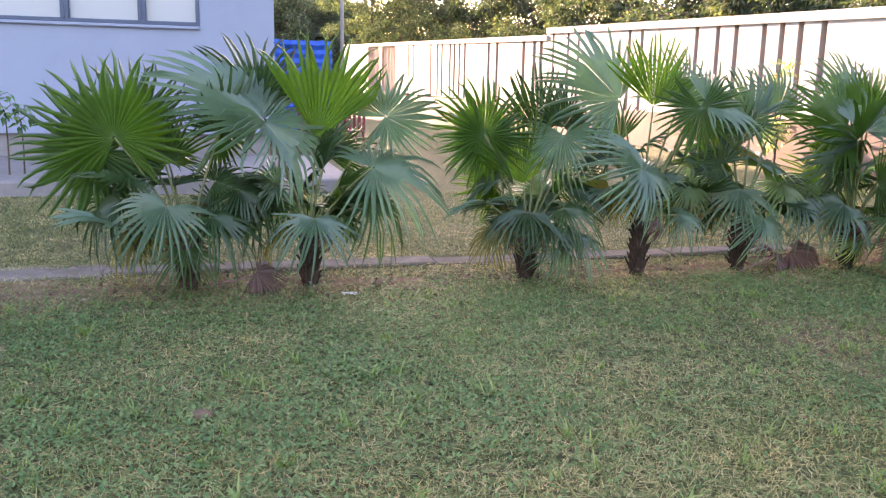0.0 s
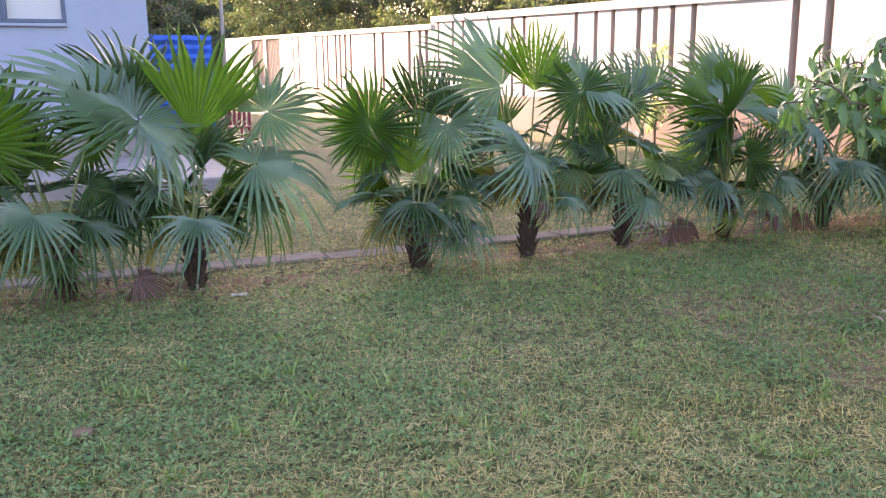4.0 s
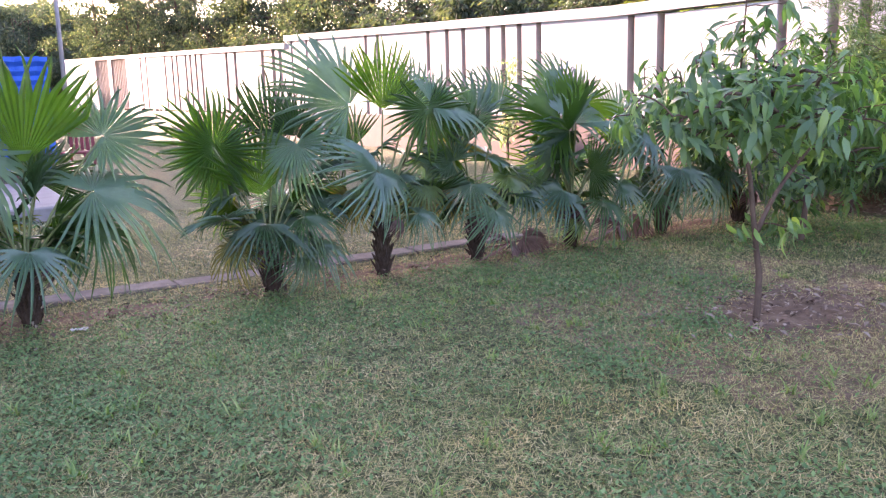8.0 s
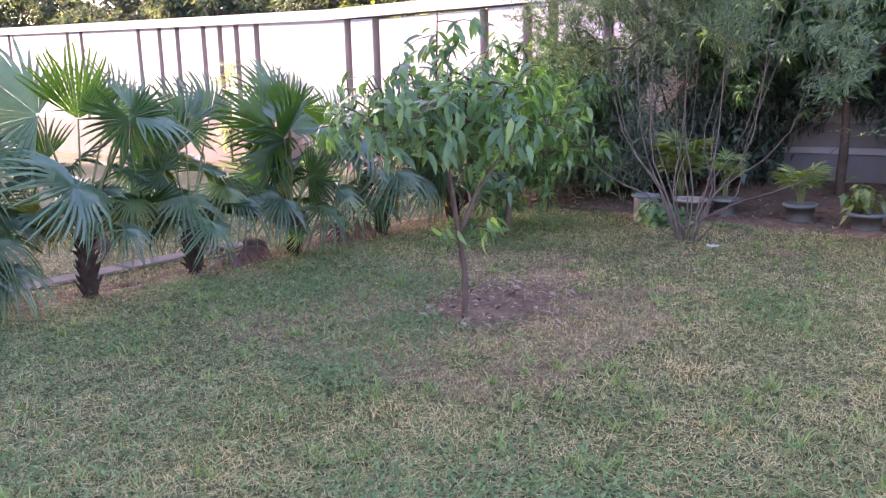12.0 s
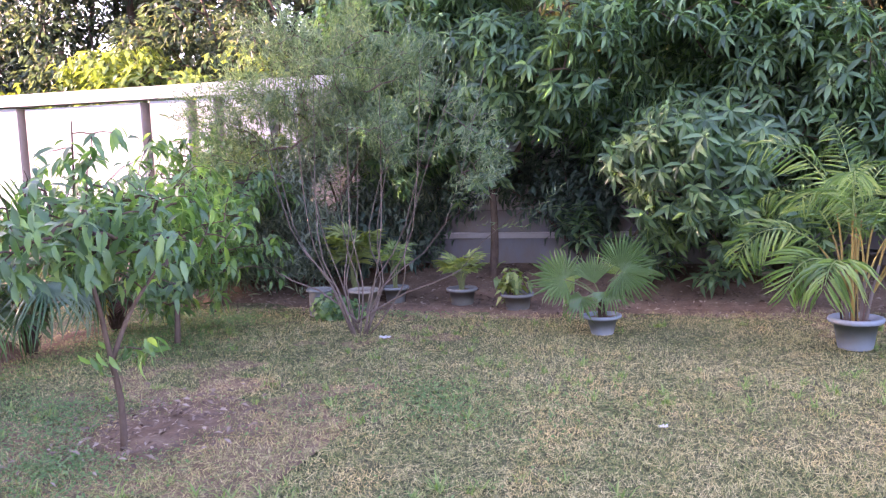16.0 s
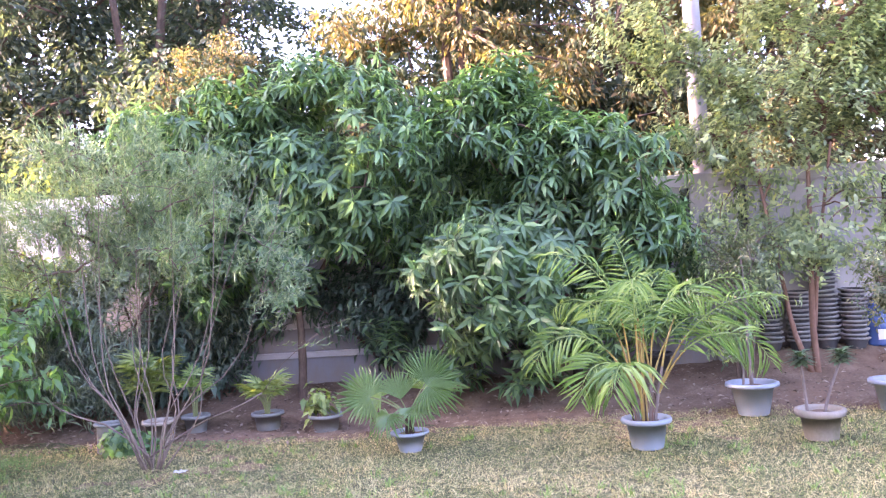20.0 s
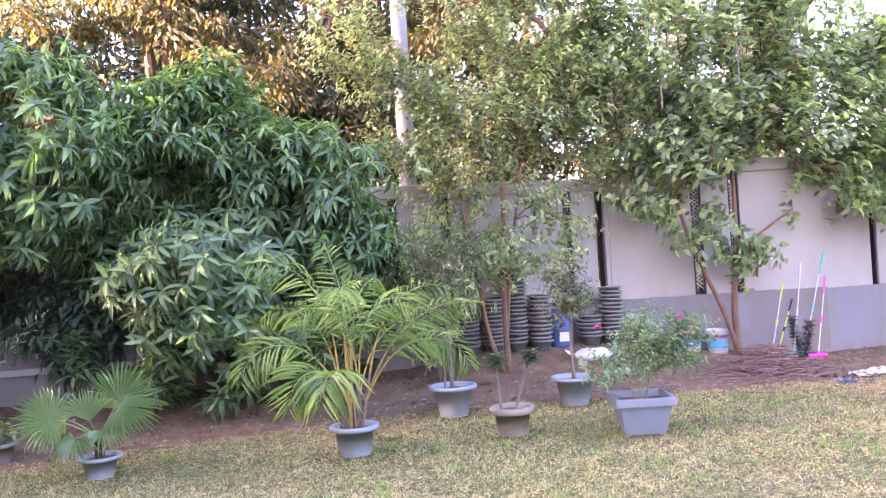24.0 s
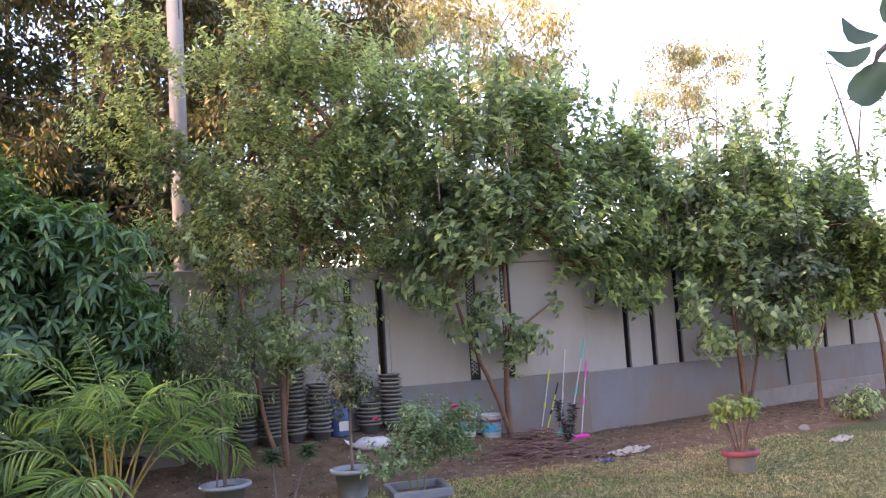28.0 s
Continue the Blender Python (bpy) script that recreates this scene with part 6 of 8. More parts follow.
shoot_tree((9.1, -10.0, 0.0), 73, [([(0, 0, -0.1), (0.02, -0.02, 0.6), (0.0, 0.05, 1.2), (0.0, 0.1, 2.0)], 0.05), ([(0, -0.05, 0), (0.0, -0.3, 0.7), (0.0, -0.5, 1.5)], 0.03)],
    [(0, 0.1, 2.6, 0.8, 1.0, 0.7), (0, -0.7, 2.6, 0.8, 0.9, 0.7), (-0.1, -0.2, 3.5, 0.6, 0.7, 0.6), (-0.2, 0.6, 2.0, 0.5, 0.5, 0.5), (-0.2, -0.9, 1.6, 0.5, 0.5, 0.5), (-0.3, -0.6, 1.0, 0.4, 0.4, 0.4), (0, 0.9, 2.6, 0.7, 0.8, 0.6), (0, -1.4, 2.6, 0.7, 0.8, 0.7), (0, 0.3, 3.2, 0.6, 0.7, 0.5), (0, 0.9, 3.2, 0.6, 0.7, 0.5), (0, -0.6, 3.3, 0.6, 0.8, 0.5), (-0.1, 0.2, 1.9, 0.5, 0.7, 0.4), (0, -1.8, 3.0, 0.6, 0.6, 0.6), (-0.2, 0.9, 1.6, 0.4, 0.5, 0.4), (-0.2, -0.3, 1.45, 0.4, 0.5, 0.4), (-0.2, -1.5, 1.8, 0.5, 0.7, 0.5), (-0.2, 0.6, 1.15, 0.3, 0.35, 0.3), (-0.5, 0.1, 0.8, 0.25, 0.3, 0.25), (0, -2.5, 3.1, 0.6, 0.6, 0.6), (0, -3.2, 3.4, 0.5, 0.6, 0.6), (0, -2.6, 2.3, 0.5, 0.6, 0.5)], 1700,
    "guava tree with pale mottled leaves and thin leaning limbs", 0.132, 12, [(-0.12, 0.93, 3.1, 1.2), (0.0, 0.5, 3.1, 1.2), (0.12, 0.02, 3.45, 1.2), (-0.12, -0.4, 3.3, 1.2), (0.0, -0.8, 3.5, 1.2), (0.12, -1.23, 4.55, 1.2), (-0.12, -1.1, 3.8, 1.2), (0.0, -1.5, 3.5, 1.2), (0.12, -1.89, 3.68, 1.2), (-0.12, -2.3, 3.4, 1.2), (0.0, -2.9, 3.7, 1.2), (0.12, -2.6, 3.2, 1.2), (-0.12, -3.8, 4.3, 1.2), (0.0, -0.2, 3.0, 1.2)], None, None, 0.50, 60)
shoot_tree((8.75, -11.2, 0.0), 74, [([(0, 0, -0.1), (0, 0.0, 0.5), (0, 0.02, 0.95)], 0.04), ([(0, 0.02, 0.9), (0, 0.25, 1.3), (0, 0.45, 1.7)], 0.024), ([(0, 0.02, 0.9), (0, -0.25, 1.25), (0, -0.4, 1.7)], 0.024)],
    [(0, -0.2, 2.3, 0.6, 0.8, 0.55), (0, -0.8, 2.6, 0.6, 0.6, 0.6), (0, 0.4, 2.0, 0.5, 0.6, 0.5), (0, -1.3, 2.2, 0.6, 0.7, 0.6)], 330,
    "small forked tree with dark leaves", 0.15, 9, [(0, -0.9, 2.9, 0.8), (0, -0.5, 2.8, 0.7)], M_OLEANDER, None, 0.5)
shoot_tree((8.6, -12.6, 0.0), 75, [([(0, 0, -0.1), (0, 0.0, 0.6), (0, 0.05, 1.1), (0, 0.2, 1.6)], 0.04)],
    [(0, 0, 2.0, 0.8, 1.0, 0.6), (0, -1.0, 1.9, 0.8, 0.8, 0.6), (0, 0.6, 1.7, 0.5, 0.5, 0.4), (0, 0.2, 2.5, 0.7, 0.8, 0.4)], 620,
    "low spreading tree with yellowish leaves", 0.11, 12, (), M_YELLOWLEAF)


def bare_tree():
    rng = np.random.RandomState(77)
    root = thing("bare_tree", (10.7, -15.6, 0), "thin bare forked tree against the sky", "tree")
    tips = in_blobs(rng, [(0, 0.3, 6.3, 0.8, 1.0, 1.0), (0, 0.6, 5.0, 0.7, 0.9, 0.6)], 26, 0.6)
    fork = [(bend([(0, 0, -0.2), (0.1, 0.1, 2.5), (0, -0.05, 4.3), (0.1, 0.5, 6.3)], 8), np.linspace(0.06, 0.012, 8)), (bend([(0, -0.05, 4.2), (0.1, -0.3, 4.9), (0.1, -0.7, 6.2)], 6), np.linspace(0.03, 0.01, 6))]
    part("trunk", branches(Geo(), fork, tips, 0.005, 0.45), M_BARK_GREY, root)


bare_tree()


def shade_tree():
    """A tree beside the camera; one low twig of it hangs into view."""
    root = thing("shade_tree", (0.75, -3.0, 0), "small tree with thick round dark leaves on a low twig", "tree")
    o = np.array([0.562, 1.393, 1.975])
    part("trunk", Geo().tube(bend([(0, 0, -0.1), (0.03, 0.02, 1.0), (0, 0.05, 2.0), (0.1, 0.1, 2.9)], 8), np.linspace(0.06, 0.025, 8), 9), M_BARK_GREY, root, smooth=True)
    part("bough", Geo().tube(bend([(0.02, 0.06, 2.2), o + [-0.35, -0.8, 0.5], o + [-0.16, -0.35, 0.22], o + [-0.02, -0.05, 0.04], o + [0, 0, -0.03]], 12), np.linspace(0.022, 0.0015, 12), 6), M_BARK_GREY, root)
    for p, w, n, r in (((0, 0, 0.01), (0.5, 0.85, -0.02), (-0.55, 0.3, 0.75), 0.072), ((-0.005, -0.01, 0.03), (0.45, 0.8, 0.55), (-0.6, 0.3, 0.7), 0.068), ((-0.01, -0.02, -0.01), (0.35, 0.55, -0.75), (-0.85, 0.45, 0.3), 0.085), ((-0.03, -0.06, 0.04), (0.1, 0.1, 0.9), (-0.85, 0.45, 0.1), 0.085), ((-0.05, -0.09, 0.06), (-0.3, -0.5, 0.4), (-0.8, 0.5, 0.3), 0.08)):
        p, w, n = np.array(p, float) + o, unit(w), unit(n)
        y = unit(np.cross(n, w))
        z = np.cross(w, y)
        k = np.arange(14) * 2 * math.pi / 14
        rim = [p + w * (r * 0.5 * (1 - math.cos(q))) + y * (r * 0.33 * math.sin(q)) + z * 0.012 * math.cos(2 * q) for q in k]
        part("leaf", Geo().put([p + w * r * 0.5 + z * 0.006] + rim, [(0, 1 + i, 1 + (i + 1) % 14) for i in range(14)]), M_DARKLEAF, root, smooth=True)
    return root


shade_tree()


# ---- pots ----
def pot_mesh(top, bottom, height, scallop=0.0, mats=None, rim=0.03, soil=0.82):
    g = Geo()
    t = 0.012 + 0.03 * top
    prof = [(bottom * 0.96, 0.0), (bottom, 0.012), (top * 0.90, height * 0.86), (top * 0.93, height - rim * 1.3), (top * 1.10, height - rim), (top * 1.13, height - rim * 0.5), (top * 1.10, height), (top * 0.95, height), (top * 0.91, height - 0.02), (top * 0.86, height * soil)]
    wave = (lambda a, k: 1 + (scallop * (math.cos(22 * a)) if 4 <= k <= 6 else 0)) if scallop else None
    g.lathe(prof, 44 if scallop else 32, 0, wave)
    return g


def soil_disc(top, z):
    g = Geo()
    n = 24
    v = [(0, 0, z + 0.012)] + [(top * math.cos(a) * r, top * math.sin(a) * r, z + 0.006 * math.sin(5 * a + 3 * r)) for r in (0.5, 0.99) for a in np.linspace(0, 6.283, n, endpoint=False)]
    t = [(0, 1 + k, 1 + (k + 1) % n) for k in range(n)]
    for k in range(n):
        a, b = 1 + k, 1 + (k + 1) % n
        t += [(a, a + n, b + n), (a, b + n, b)]
    return g.put(v, t)


def round_pot(place, top, bottom, height, material, label, scallop=0.0, rim_label="", group="garden pots", rim=0.03, rim_material=None):
    root = thing("plant_pot", place, label, "pot", group, turn=7.0 * len(label))
    part("body", pot_mesh(top, bottom, height, scallop, rim=rim), material, root, smooth=True)
    if rim_material:
        g = Geo().lathe([(top * 1.12, height - 0.045), (top * 1.19, height - 0.04), (top * 1.22, height - 0.015), (top * 1.17, height + 0.006), (top * 0.94, height + 0.006)], 32)
        part("rim", g, rim_material, root, rim_label, smooth=True)
    part("soil", soil_disc(top * 0.88, height * 0.83), M_SOIL, root, "dark potting soil")
    return root


round_pot((7.29, 0.77, 0), 0.145, 0.095, 0.165, M_POT, "grey-blue round plastic pot holding a fan palm", rim=0.025)
round_pot((7.06, -1.14, 0), 0.172, 0.125, 0.235, M_POT, "grey-blue plastic pot with a beaded rim holding an areca palm", 0.02, rim=0.035)
round_pot((8.19, -2.24, 0), 0.205, 0.135, 0.29, M_POT, "large grey-blue pot with a scalloped rim", 0.025, rim=0.035)
round_pot((7.12, -2.47, 0), 0.165, 0.125, 0.235, M_POT_OLD, "old mossy cement pot with a scalloped rim", 0.02, rim=0.05)
round_pot((8.10, -3.44, 0), 0.195, 0.13, 0.275, M_POT, "grey-blue pot with a scalloped rim and a slim ficus", 0.025, rim=0.035)
round_pot((8.41, 2.35, 0.02), 0.145, 0.115, 0.17, M_POT_GREY, "weathered grey pot in the bed under the mango", rim=0.03)
round_pot((8.26, 1.73, 0.0), 0.15, 0.115, 0.17, M_POT_GREY, "weathered grey pot with a small leafy plant", rim=0.03)
round_pot((8.44, 3.10, 0.02), 0.13, 0.10, 0.17, M_POT_GREY, "weathered grey pot behind the shrub", rim=0.03)
round_pot((7.75, 3.64, 0), 0.125, 0.115, 0.27, M_POT_GREY, "tall grey tub overgrown with a creeping plant", rim=0.02)
round_pot((8.05, 3.30, 0), 0.15, 0.12, 0.22, M_POT_OLD, "beige pot half hidden by creeping leaves", rim=0.03)
round_pot((9.60, -0.60, 0.17), 0.13, 0.10, 0.24, M_POT_OLD, "brown clay pot in the shade under the mango", rim=0.03)
round_pot((9.60, -1.62, 0.17), 0.15, 0.11, 0.26, M_STACK, "dark pot in the shade by the wall", rim=0.03)
round_pot((6.30, -6.72, 0), 0.150, 0.122, 0.205, M_POT_GREY, "weathered grey-beige pot with a red rim", rim=0.016, rim_material=M_RED, rim_label="red rim")


def square_pot():
    root = thing("square_planter", (6.70, -3.43, 0), "square tapered slate-grey planter with a rose bush", "pot", "garden pots", turn=-15)
    g = Geo()
    h, a, b = 0.30, 0.155, 0.215

    def ring(s, z):
        return [(s, s, z), (-s, s, z), (-s, -s, z), (s, -s, z)]

    rings = [(a - 0.006, 0.0), (a, 0.008), (b - 0.012, h - 0.07), (b + 0.018, h - 0.068), (b + 0.024, h - 0.06), (b + 0.026, h - 0.006), (b + 0.02, h), (b - 0.012, h), (b - 0.018, h - 0.006), (b - 0.03, h - 0.06)]
    v, t = [], []
    for s, z in rings:
        v += ring(s, z)
    for k in range(len(rings) - 1):
        for i in range(4):
            p, q = 4 * k + i, 4 * k + (i + 1) % 4
            t += [(p, q, q + 4), (p, q + 4, p + 4)]
    g.put(v, t)
    part("body", g, M_POT_DARK, root)
    s = b - 0.028
    part("soil", Geo().block(-s, s, -s, s, h - 0.09, h - 0.055, 0.004), M_SOIL, root, "dark potting soil")


square_pot()


# ---- potted plants ----
def potted_fan_palm(place):
    root = thing("potted_fan_palm", place, "young fan palm with wide pale fans in a pot", "palm")
    part("trunk", Geo().tube([(0, 0, -0.03), (0.01, 0, 0.08), (0, 0, 0.16)], [0.045, 0.035, 0.03], 9), M_FIBRE, root)
    for dx, dy, z, r, fan, dye, axis, face in ((-0.10, 0.30, 0.34, 0.30, 0, "p", (-0.2, 0.6, 0.3), (-0.9, 0.0, 0.45)), (-0.05, 0.05, 0.30, 0.27, 4, "p", (-0.1, 0.15, 1.0), (-1, 0.1, 0.1)), (0.0, -0.16, 0.42, 0.33, 2, "p", (0.1, -0.45, 0.8), (-0.9, -0.1, 0.3)), (-0.06, -0.18, 0.40, 0.33, 1, "p", (-0.15, -0.9, 0.0), (-0.7, 0.0, 0.7)),
                                               (-0.15, 0.14, 0.20, 0.24, 3, "p", (-0.5, 0.5, -0.4), (-0.6, 0.2, 0.8)), (0.15, 0.25, 0.30, 0.26, 1, "p", (0.4, 0.7, 0.1), (-0.4, 0.1, 0.9)), (0.18, -0.12, 0.34, 0.26, 2, "p", (0.5, -0.3, 0.6), (-0.8, 0.1, 0.5)), (-0.10, -0.05, 0.24, 0.22, 3, "p", (-0.6, -0.3, -0.2), (-0.5, 0, 0.8))):
        frond(root, (0, 0, 0.14), (dx, dy, z), r, fan, face, 0.0, 0.006, fans=FAN_SETS[dye], axis=axis, sway=0.1)


potted_fan_palm((7.29, 0.77, 0.137))


def areca_frond(seed, out, up, length, leafl, curl, roll=0.0, late=2.0):
    """A pinnate frond that rises and arches over; its own mesh, cane and leaflets."""
    rng = np.random.RandomState(seed)
    out = unit(np.array([out[0], out[1], 0.0]))
    n = 60
    s = np.linspace(0, 1, n)
    ang = up - s ** late * (up + curl)
    step = length / n
    p = np.cumsum(np.stack([np.cos(ang) * step, np.sin(ang) * step], 1), axis=0)
    line = out[None] * p[:, :1] + np.array([[0, 0, 1.0]]) * p[:, 1:]
    g = Geo()
    g.tube(line[:22:3], np.linspace(0.010, 0.0065, len(line[:22:3])), 6, 0)
    g.tube(line[21::3], np.linspace(0.0065, 0.002, len(line[21::3])), 5, 1)
    k0 = int(n * 0.30)
    k = np.arange(k0, n, 2)
    tan = unit(np.gradient(line, axis=0))[k]
    flat = unit(np.cross(tan, [[0, 0, 1.0]]) + 1e-6)
    lift = unit(np.cross(flat, tan))
    f = (k - k0) / (n - k0)
    c, q = np.cos(roll * np.sqrt(f))[:, None], np.sin(roll * np.sqrt(f))[:, None]
    side = flat * c + lift * q
    face = lift * c - flat * q
    for sg in (1, -1):
        ll = leafl * np.sin(np.pi * (0.16 + 0.76 * f)) ** 0.65 * rng.uniform(0.86, 1.1, len(k))
        way = unit(tan * (0.35 + 0.5 * f[:, None]) + side * sg * 0.85 + np.array([[0, 0, 1.0]]) * (0.15 - 0.75 * f[:, None]) + rng.normal(scale=0.07, size=tan.shape))
        nor = unit(face + rng.normal(scale=0.12, size=tan.shape))
        g.leaves(line[k] + rng.normal(scale=0.004, size=tan.shape), way, nor, ll, 0.078, 1, "long", 0.42)
    return g


def areca(place):
    root = thing("areca_palm", place, "areca palm with yellow canes and arching feathery fronds in a pot", "palm")
    rng = np.random.RandomState(81)
    # out x, out y, rise, length, leaflet, curl, twist, cane, height on the cane, how late it bends
    spec = [(-0.1, 1.0, 87, 1.52, 0.27, 15, 58, 0, 0.3, 2.3), (-1.0, 0.12, 88, 1.3, 0.27, 62, 10, 1, 0.32, 2.6), (0.2, -1.0, 79, 1.48, 0.26, 55, -58, 2, 0.3, 2.0), (-0.1, -1.0, 66, 1.36, 0.28, 18, -58, 2, 0.24, 1.7),
            (-0.4, -1.0, 64, 1.24, 0.3, 74, -58, 2, 0.2, 1.8), (-0.3, 1.0, 68, 1.24, 0.3, 82, 58, 0, 0.22, 1.8), (-0.7, 0.7, 60, 1.02, 0.31, 84, 58, 1, 0.18, 1.7), (-1.0, 0.42, 62, 0.98, 0.37, 70, 5, 1, 0.16, 1.7),
            (0.3, 0.2, 89, 1.28, 0.22, -50, 40, 3, 0.36, 2.0), (0.5, -0.4, 86, 1.3, 0.26, 30, -40, 3, 0.3, 2.4), (0.8, 0.2, 82, 1.36, 0.27, 45, 40, 3, 0.28, 2.0), (0.6, 0.8, 80, 1.24, 0.27, 45, 58, 0, 0.28, 2.0),
            (-0.5, -0.6, 86, 1.16, 0.26, 50, -58, 4, 0.3, 2.4), (-0.2, 0.5, 87, 1.1, 0.26, 45, 40, 4, 0.28, 2.4), (0.4, -0.9, 72, 1.15, 0.27, 60, -58, 4, 0.24, 2.0)]
    feet = [(0.02, 0.05), (-0.04, 0.02), (0.0, -0.06), (0.05, -0.01), (-0.02, -0.03)]
    lean = [(0.0, 0.05), (-0.05, 0.03), (0.0, -0.09), (0.03, 0.0), (0.0, -0.03)]
    for k, (ox, oy, up, ln, ll, curl, twist, c, h, late) in enumerate(spec):
        x, y = feet[c][0] + lean[c][0] * h / 0.4, feet[c][1] + lean[c][1] * h / 0.4
        part("frond", areca_frond(100 + k, (ox, oy), radians(up), ln * 0.94, ll, radians(curl), radians(twist), late), [M_CANE, M_ARECA], root, at=pose(x, y, h))
    for k in range(5):
        x, y = feet[k]
        dx, dy = lean[k]
        g = Geo().tube(bend([(x, y, -0.06), (x + 0.3 * dx, y + 0.3 * dy, 0.12), (x + dx, y + dy, 0.42)], 7), np.linspace(0.017, 0.010, 7), 8)
        part("cane", g, M_CANE if k % 2 else M_BARK_GREY, root, smooth=True)
    for k in range(7):
        a = k * 0.9 + 0.3
        r = rng.uniform(0.05, 0.09)
        g = Geo().tube(bend([(r * math.cos(a), r * math.sin(a), -0.06), (1.3 * r * math.cos(a), 1.3 * r * math.sin(a), 0.1), (1.2 * r * math.cos(a), 1.2 * r * math.sin(a), rng.uniform(0.16, 0.28))], 5), np.linspace(0.010, 0.003, 5), 6)
        part("dry_sheath", g, M_FIBRE if k % 2 else M_DEAD, root)
    return root


areca((7.06, -1.14, 0.205))


def small_fan_cluster(place, seed, h, label, n=10, size=0.14, material=M_YELLOWLEAF, name="small_potted_palm"):
    """A lady palm: thin canes with small split fans."""
    rng = np.random.RandomState(seed)
    root = thing(name, place, label, "plant", "small potted plants")
    g, w = Geo(), Geo()
    for k in range(n):
        a = k * 2.4
        hub = np.array([math.cos(a) * rng.uniform(0.05, 0.17), math.sin(a) * rng.uniform(0.05, 0.17), h * rng.uniform(0.55, 1.0)])
        w.tube(bend([(0.02 * math.cos(a), 0.02 * math.sin(a), 0), hub * [0.3, 0.3, 0.6], hub], 5), [0.006, 0.005, 0.005, 0.004, 0.003], 5)
        out = unit(np.array([math.cos(a), math.sin(a), rng.uniform(0.5, 1.6)]))
        side = unit(np.cross(out, [0, 0, 1.0]))
        th = np.linspace(-1.5, 1.5, 13)
        way = out[None] * np.cos(th)[:, None] + side[None] * np.sin(th)[:, None] + rng.normal(scale=0.06, size=(13, 3))
        g.leaves(np.tile(hub, (13, 1)), way, np.tile(np.cross(side, out), (13, 1)), size * rng.uniform(0.8, 1.15, 13), 0.16, 0, "long", 0.3)
    part("branchwork", w, M_PETIOLE, root)
    part("foliage", g, material, root)


small_fan_cluster((8.41, 2.35, 0.15), 91, 0.36, "small yellow-green lady palm in a pot", 17, 0.165)
small_fan_cluster((8.44, 3.10, 0.15), 92, 0.45, "small palm with thin green fans behind the shrub", 9, 0.16, M_ARECA)
small_fan_cluster((8.55, 3.62, 0.02), 93, 0.72, "yellow-green lady palm behind the shrub", 22, 0.22)
thicket("small_potted_plant", 94, [(8.26, 1.78, 0.33, 0.10, 0.12, 0.14)], 90, M_YELLOWLEAF, "small bright green plant in a pot", 0.15, 0.4, "plant")
thicket("creeping_plant", 95, [(7.62, 3.45, 0.16, 0.16, 0.26, 0.14), (7.75, 3.64, 0.30, 0.15, 0.16, 0.06), (7.7, 3.3, 0.08, 0.15, 0.2, 0.06), (7.72, 3.62, 0.33, 0.14, 0.16, 0.05)], 620, M_SAPLEAF, "creeping plant with heart-shaped leaves spilling from a tub", 0.085, 0.8, "plant")
thicket("dusty_shrub", 97, [(9.2, -2.35, 0.85, 0.3, 0.42, 0.6), (9.3, -2.8, 1.3, 0.35, 0.5, 0.55), (9.3, -2.2, 1.5, 0.3, 0.45, 0.45)], 4200, M_GUAVA, "dense dusty shrub by the pier of the wall", 0.075, 0.4)


def slim_tree(place, seed, h, crown, label, leaf=0.055, n=150, lean=0.0, second=True):
    rng = np.random.RandomState(seed)
    root = thing("ficus_tree", place, label, "tree", "slim potted trees")
    tips = in_blobs(rng, crown, n, 0.5, 0.1, 3.0)
    stems = [(bend([(0, 0, -0.05), (0.01, lean * 0.3, h * 0.3), (-0.01, lean * 0.6, h * 0.6), (0, lean, h)], 8), np.linspace(0.020, 0.008, 8))]
    if second:
        stems.append((bend([(0.02, 0.08, -0.05), (0.02, 0.06, 0.15), (0.0, 0.11, 0.32)], 5), np.linspace(0.012, 0.006, 5)))
    part("trunk", branches(Geo(), stems, tips, 0.0022, 0.5, sides=4), M_BARK_GREY, root, smooth=True)
    pos, way, nor = shoots(rng, tips, np.array([0, lean, h * 0.6]), 14, 0.20, 0.1, 0.8)
    way[:, 2] -= 0.4
    part("crown", Geo().leaves(pos, way, nor, rng.uniform(0.7, 1.2, len(pos)) * leaf, 0.4), M_FICUS, root)


slim_tree((8.10, -3.44, 0.235), 101, 1.15, [(0, 0, 0.95, 0.26, 0.28, 0.28), (0, 0.02, 0.75, 0.22, 0.25, 0.2)], "slim potted ficus with thin twigs and yellowing leaves", 0.055, 130, 0.0, False)
slim_tree((8.19, -2.24, 0.25), 102, 1.2, [(0.1, 0.05, 1.15, 0.28, 0.32, 0.35), (0.1, 0.15, 0.85, 0.22, 0.26, 0.22)], "slim potted ficus with a dusty leafy head", 0.055, 150, 0.02, True)


def knob_plant(place, stems, label):
    """Bare stems, each with one dark rosette of leaves on top."""
    rng = np.random.RandomState(111)
    root = thing("rosette_plant", place, label, "plant")
    for line in stems:
        part("stem", Geo().tube(bend(line, 6), np.linspace(0.013, 0.010, 6), 7), M_BARK_GREY, root, smooth=True)
        top = np.array(line[-1], float)
        n = 46
        a = np.arange(n) * 2.4
        z = np.linspace(-0.04, 0.05, n)
        way = np.stack([np.cos(a), np.sin(a), 0.25 + 9 * np.maximum(z, 0)], 1)
        pos = top + np.stack([0 * a, 0 * a, z], 1)
        part("rosette", Geo().leaves(pos, way, np.tile([0, 0, 1.0], (n, 1)), rng.uniform(0.10, 0.135, n), 0.42, 0, "leaf", 0.3), M_ROSETTE, root, "dark green rosette of leaves")


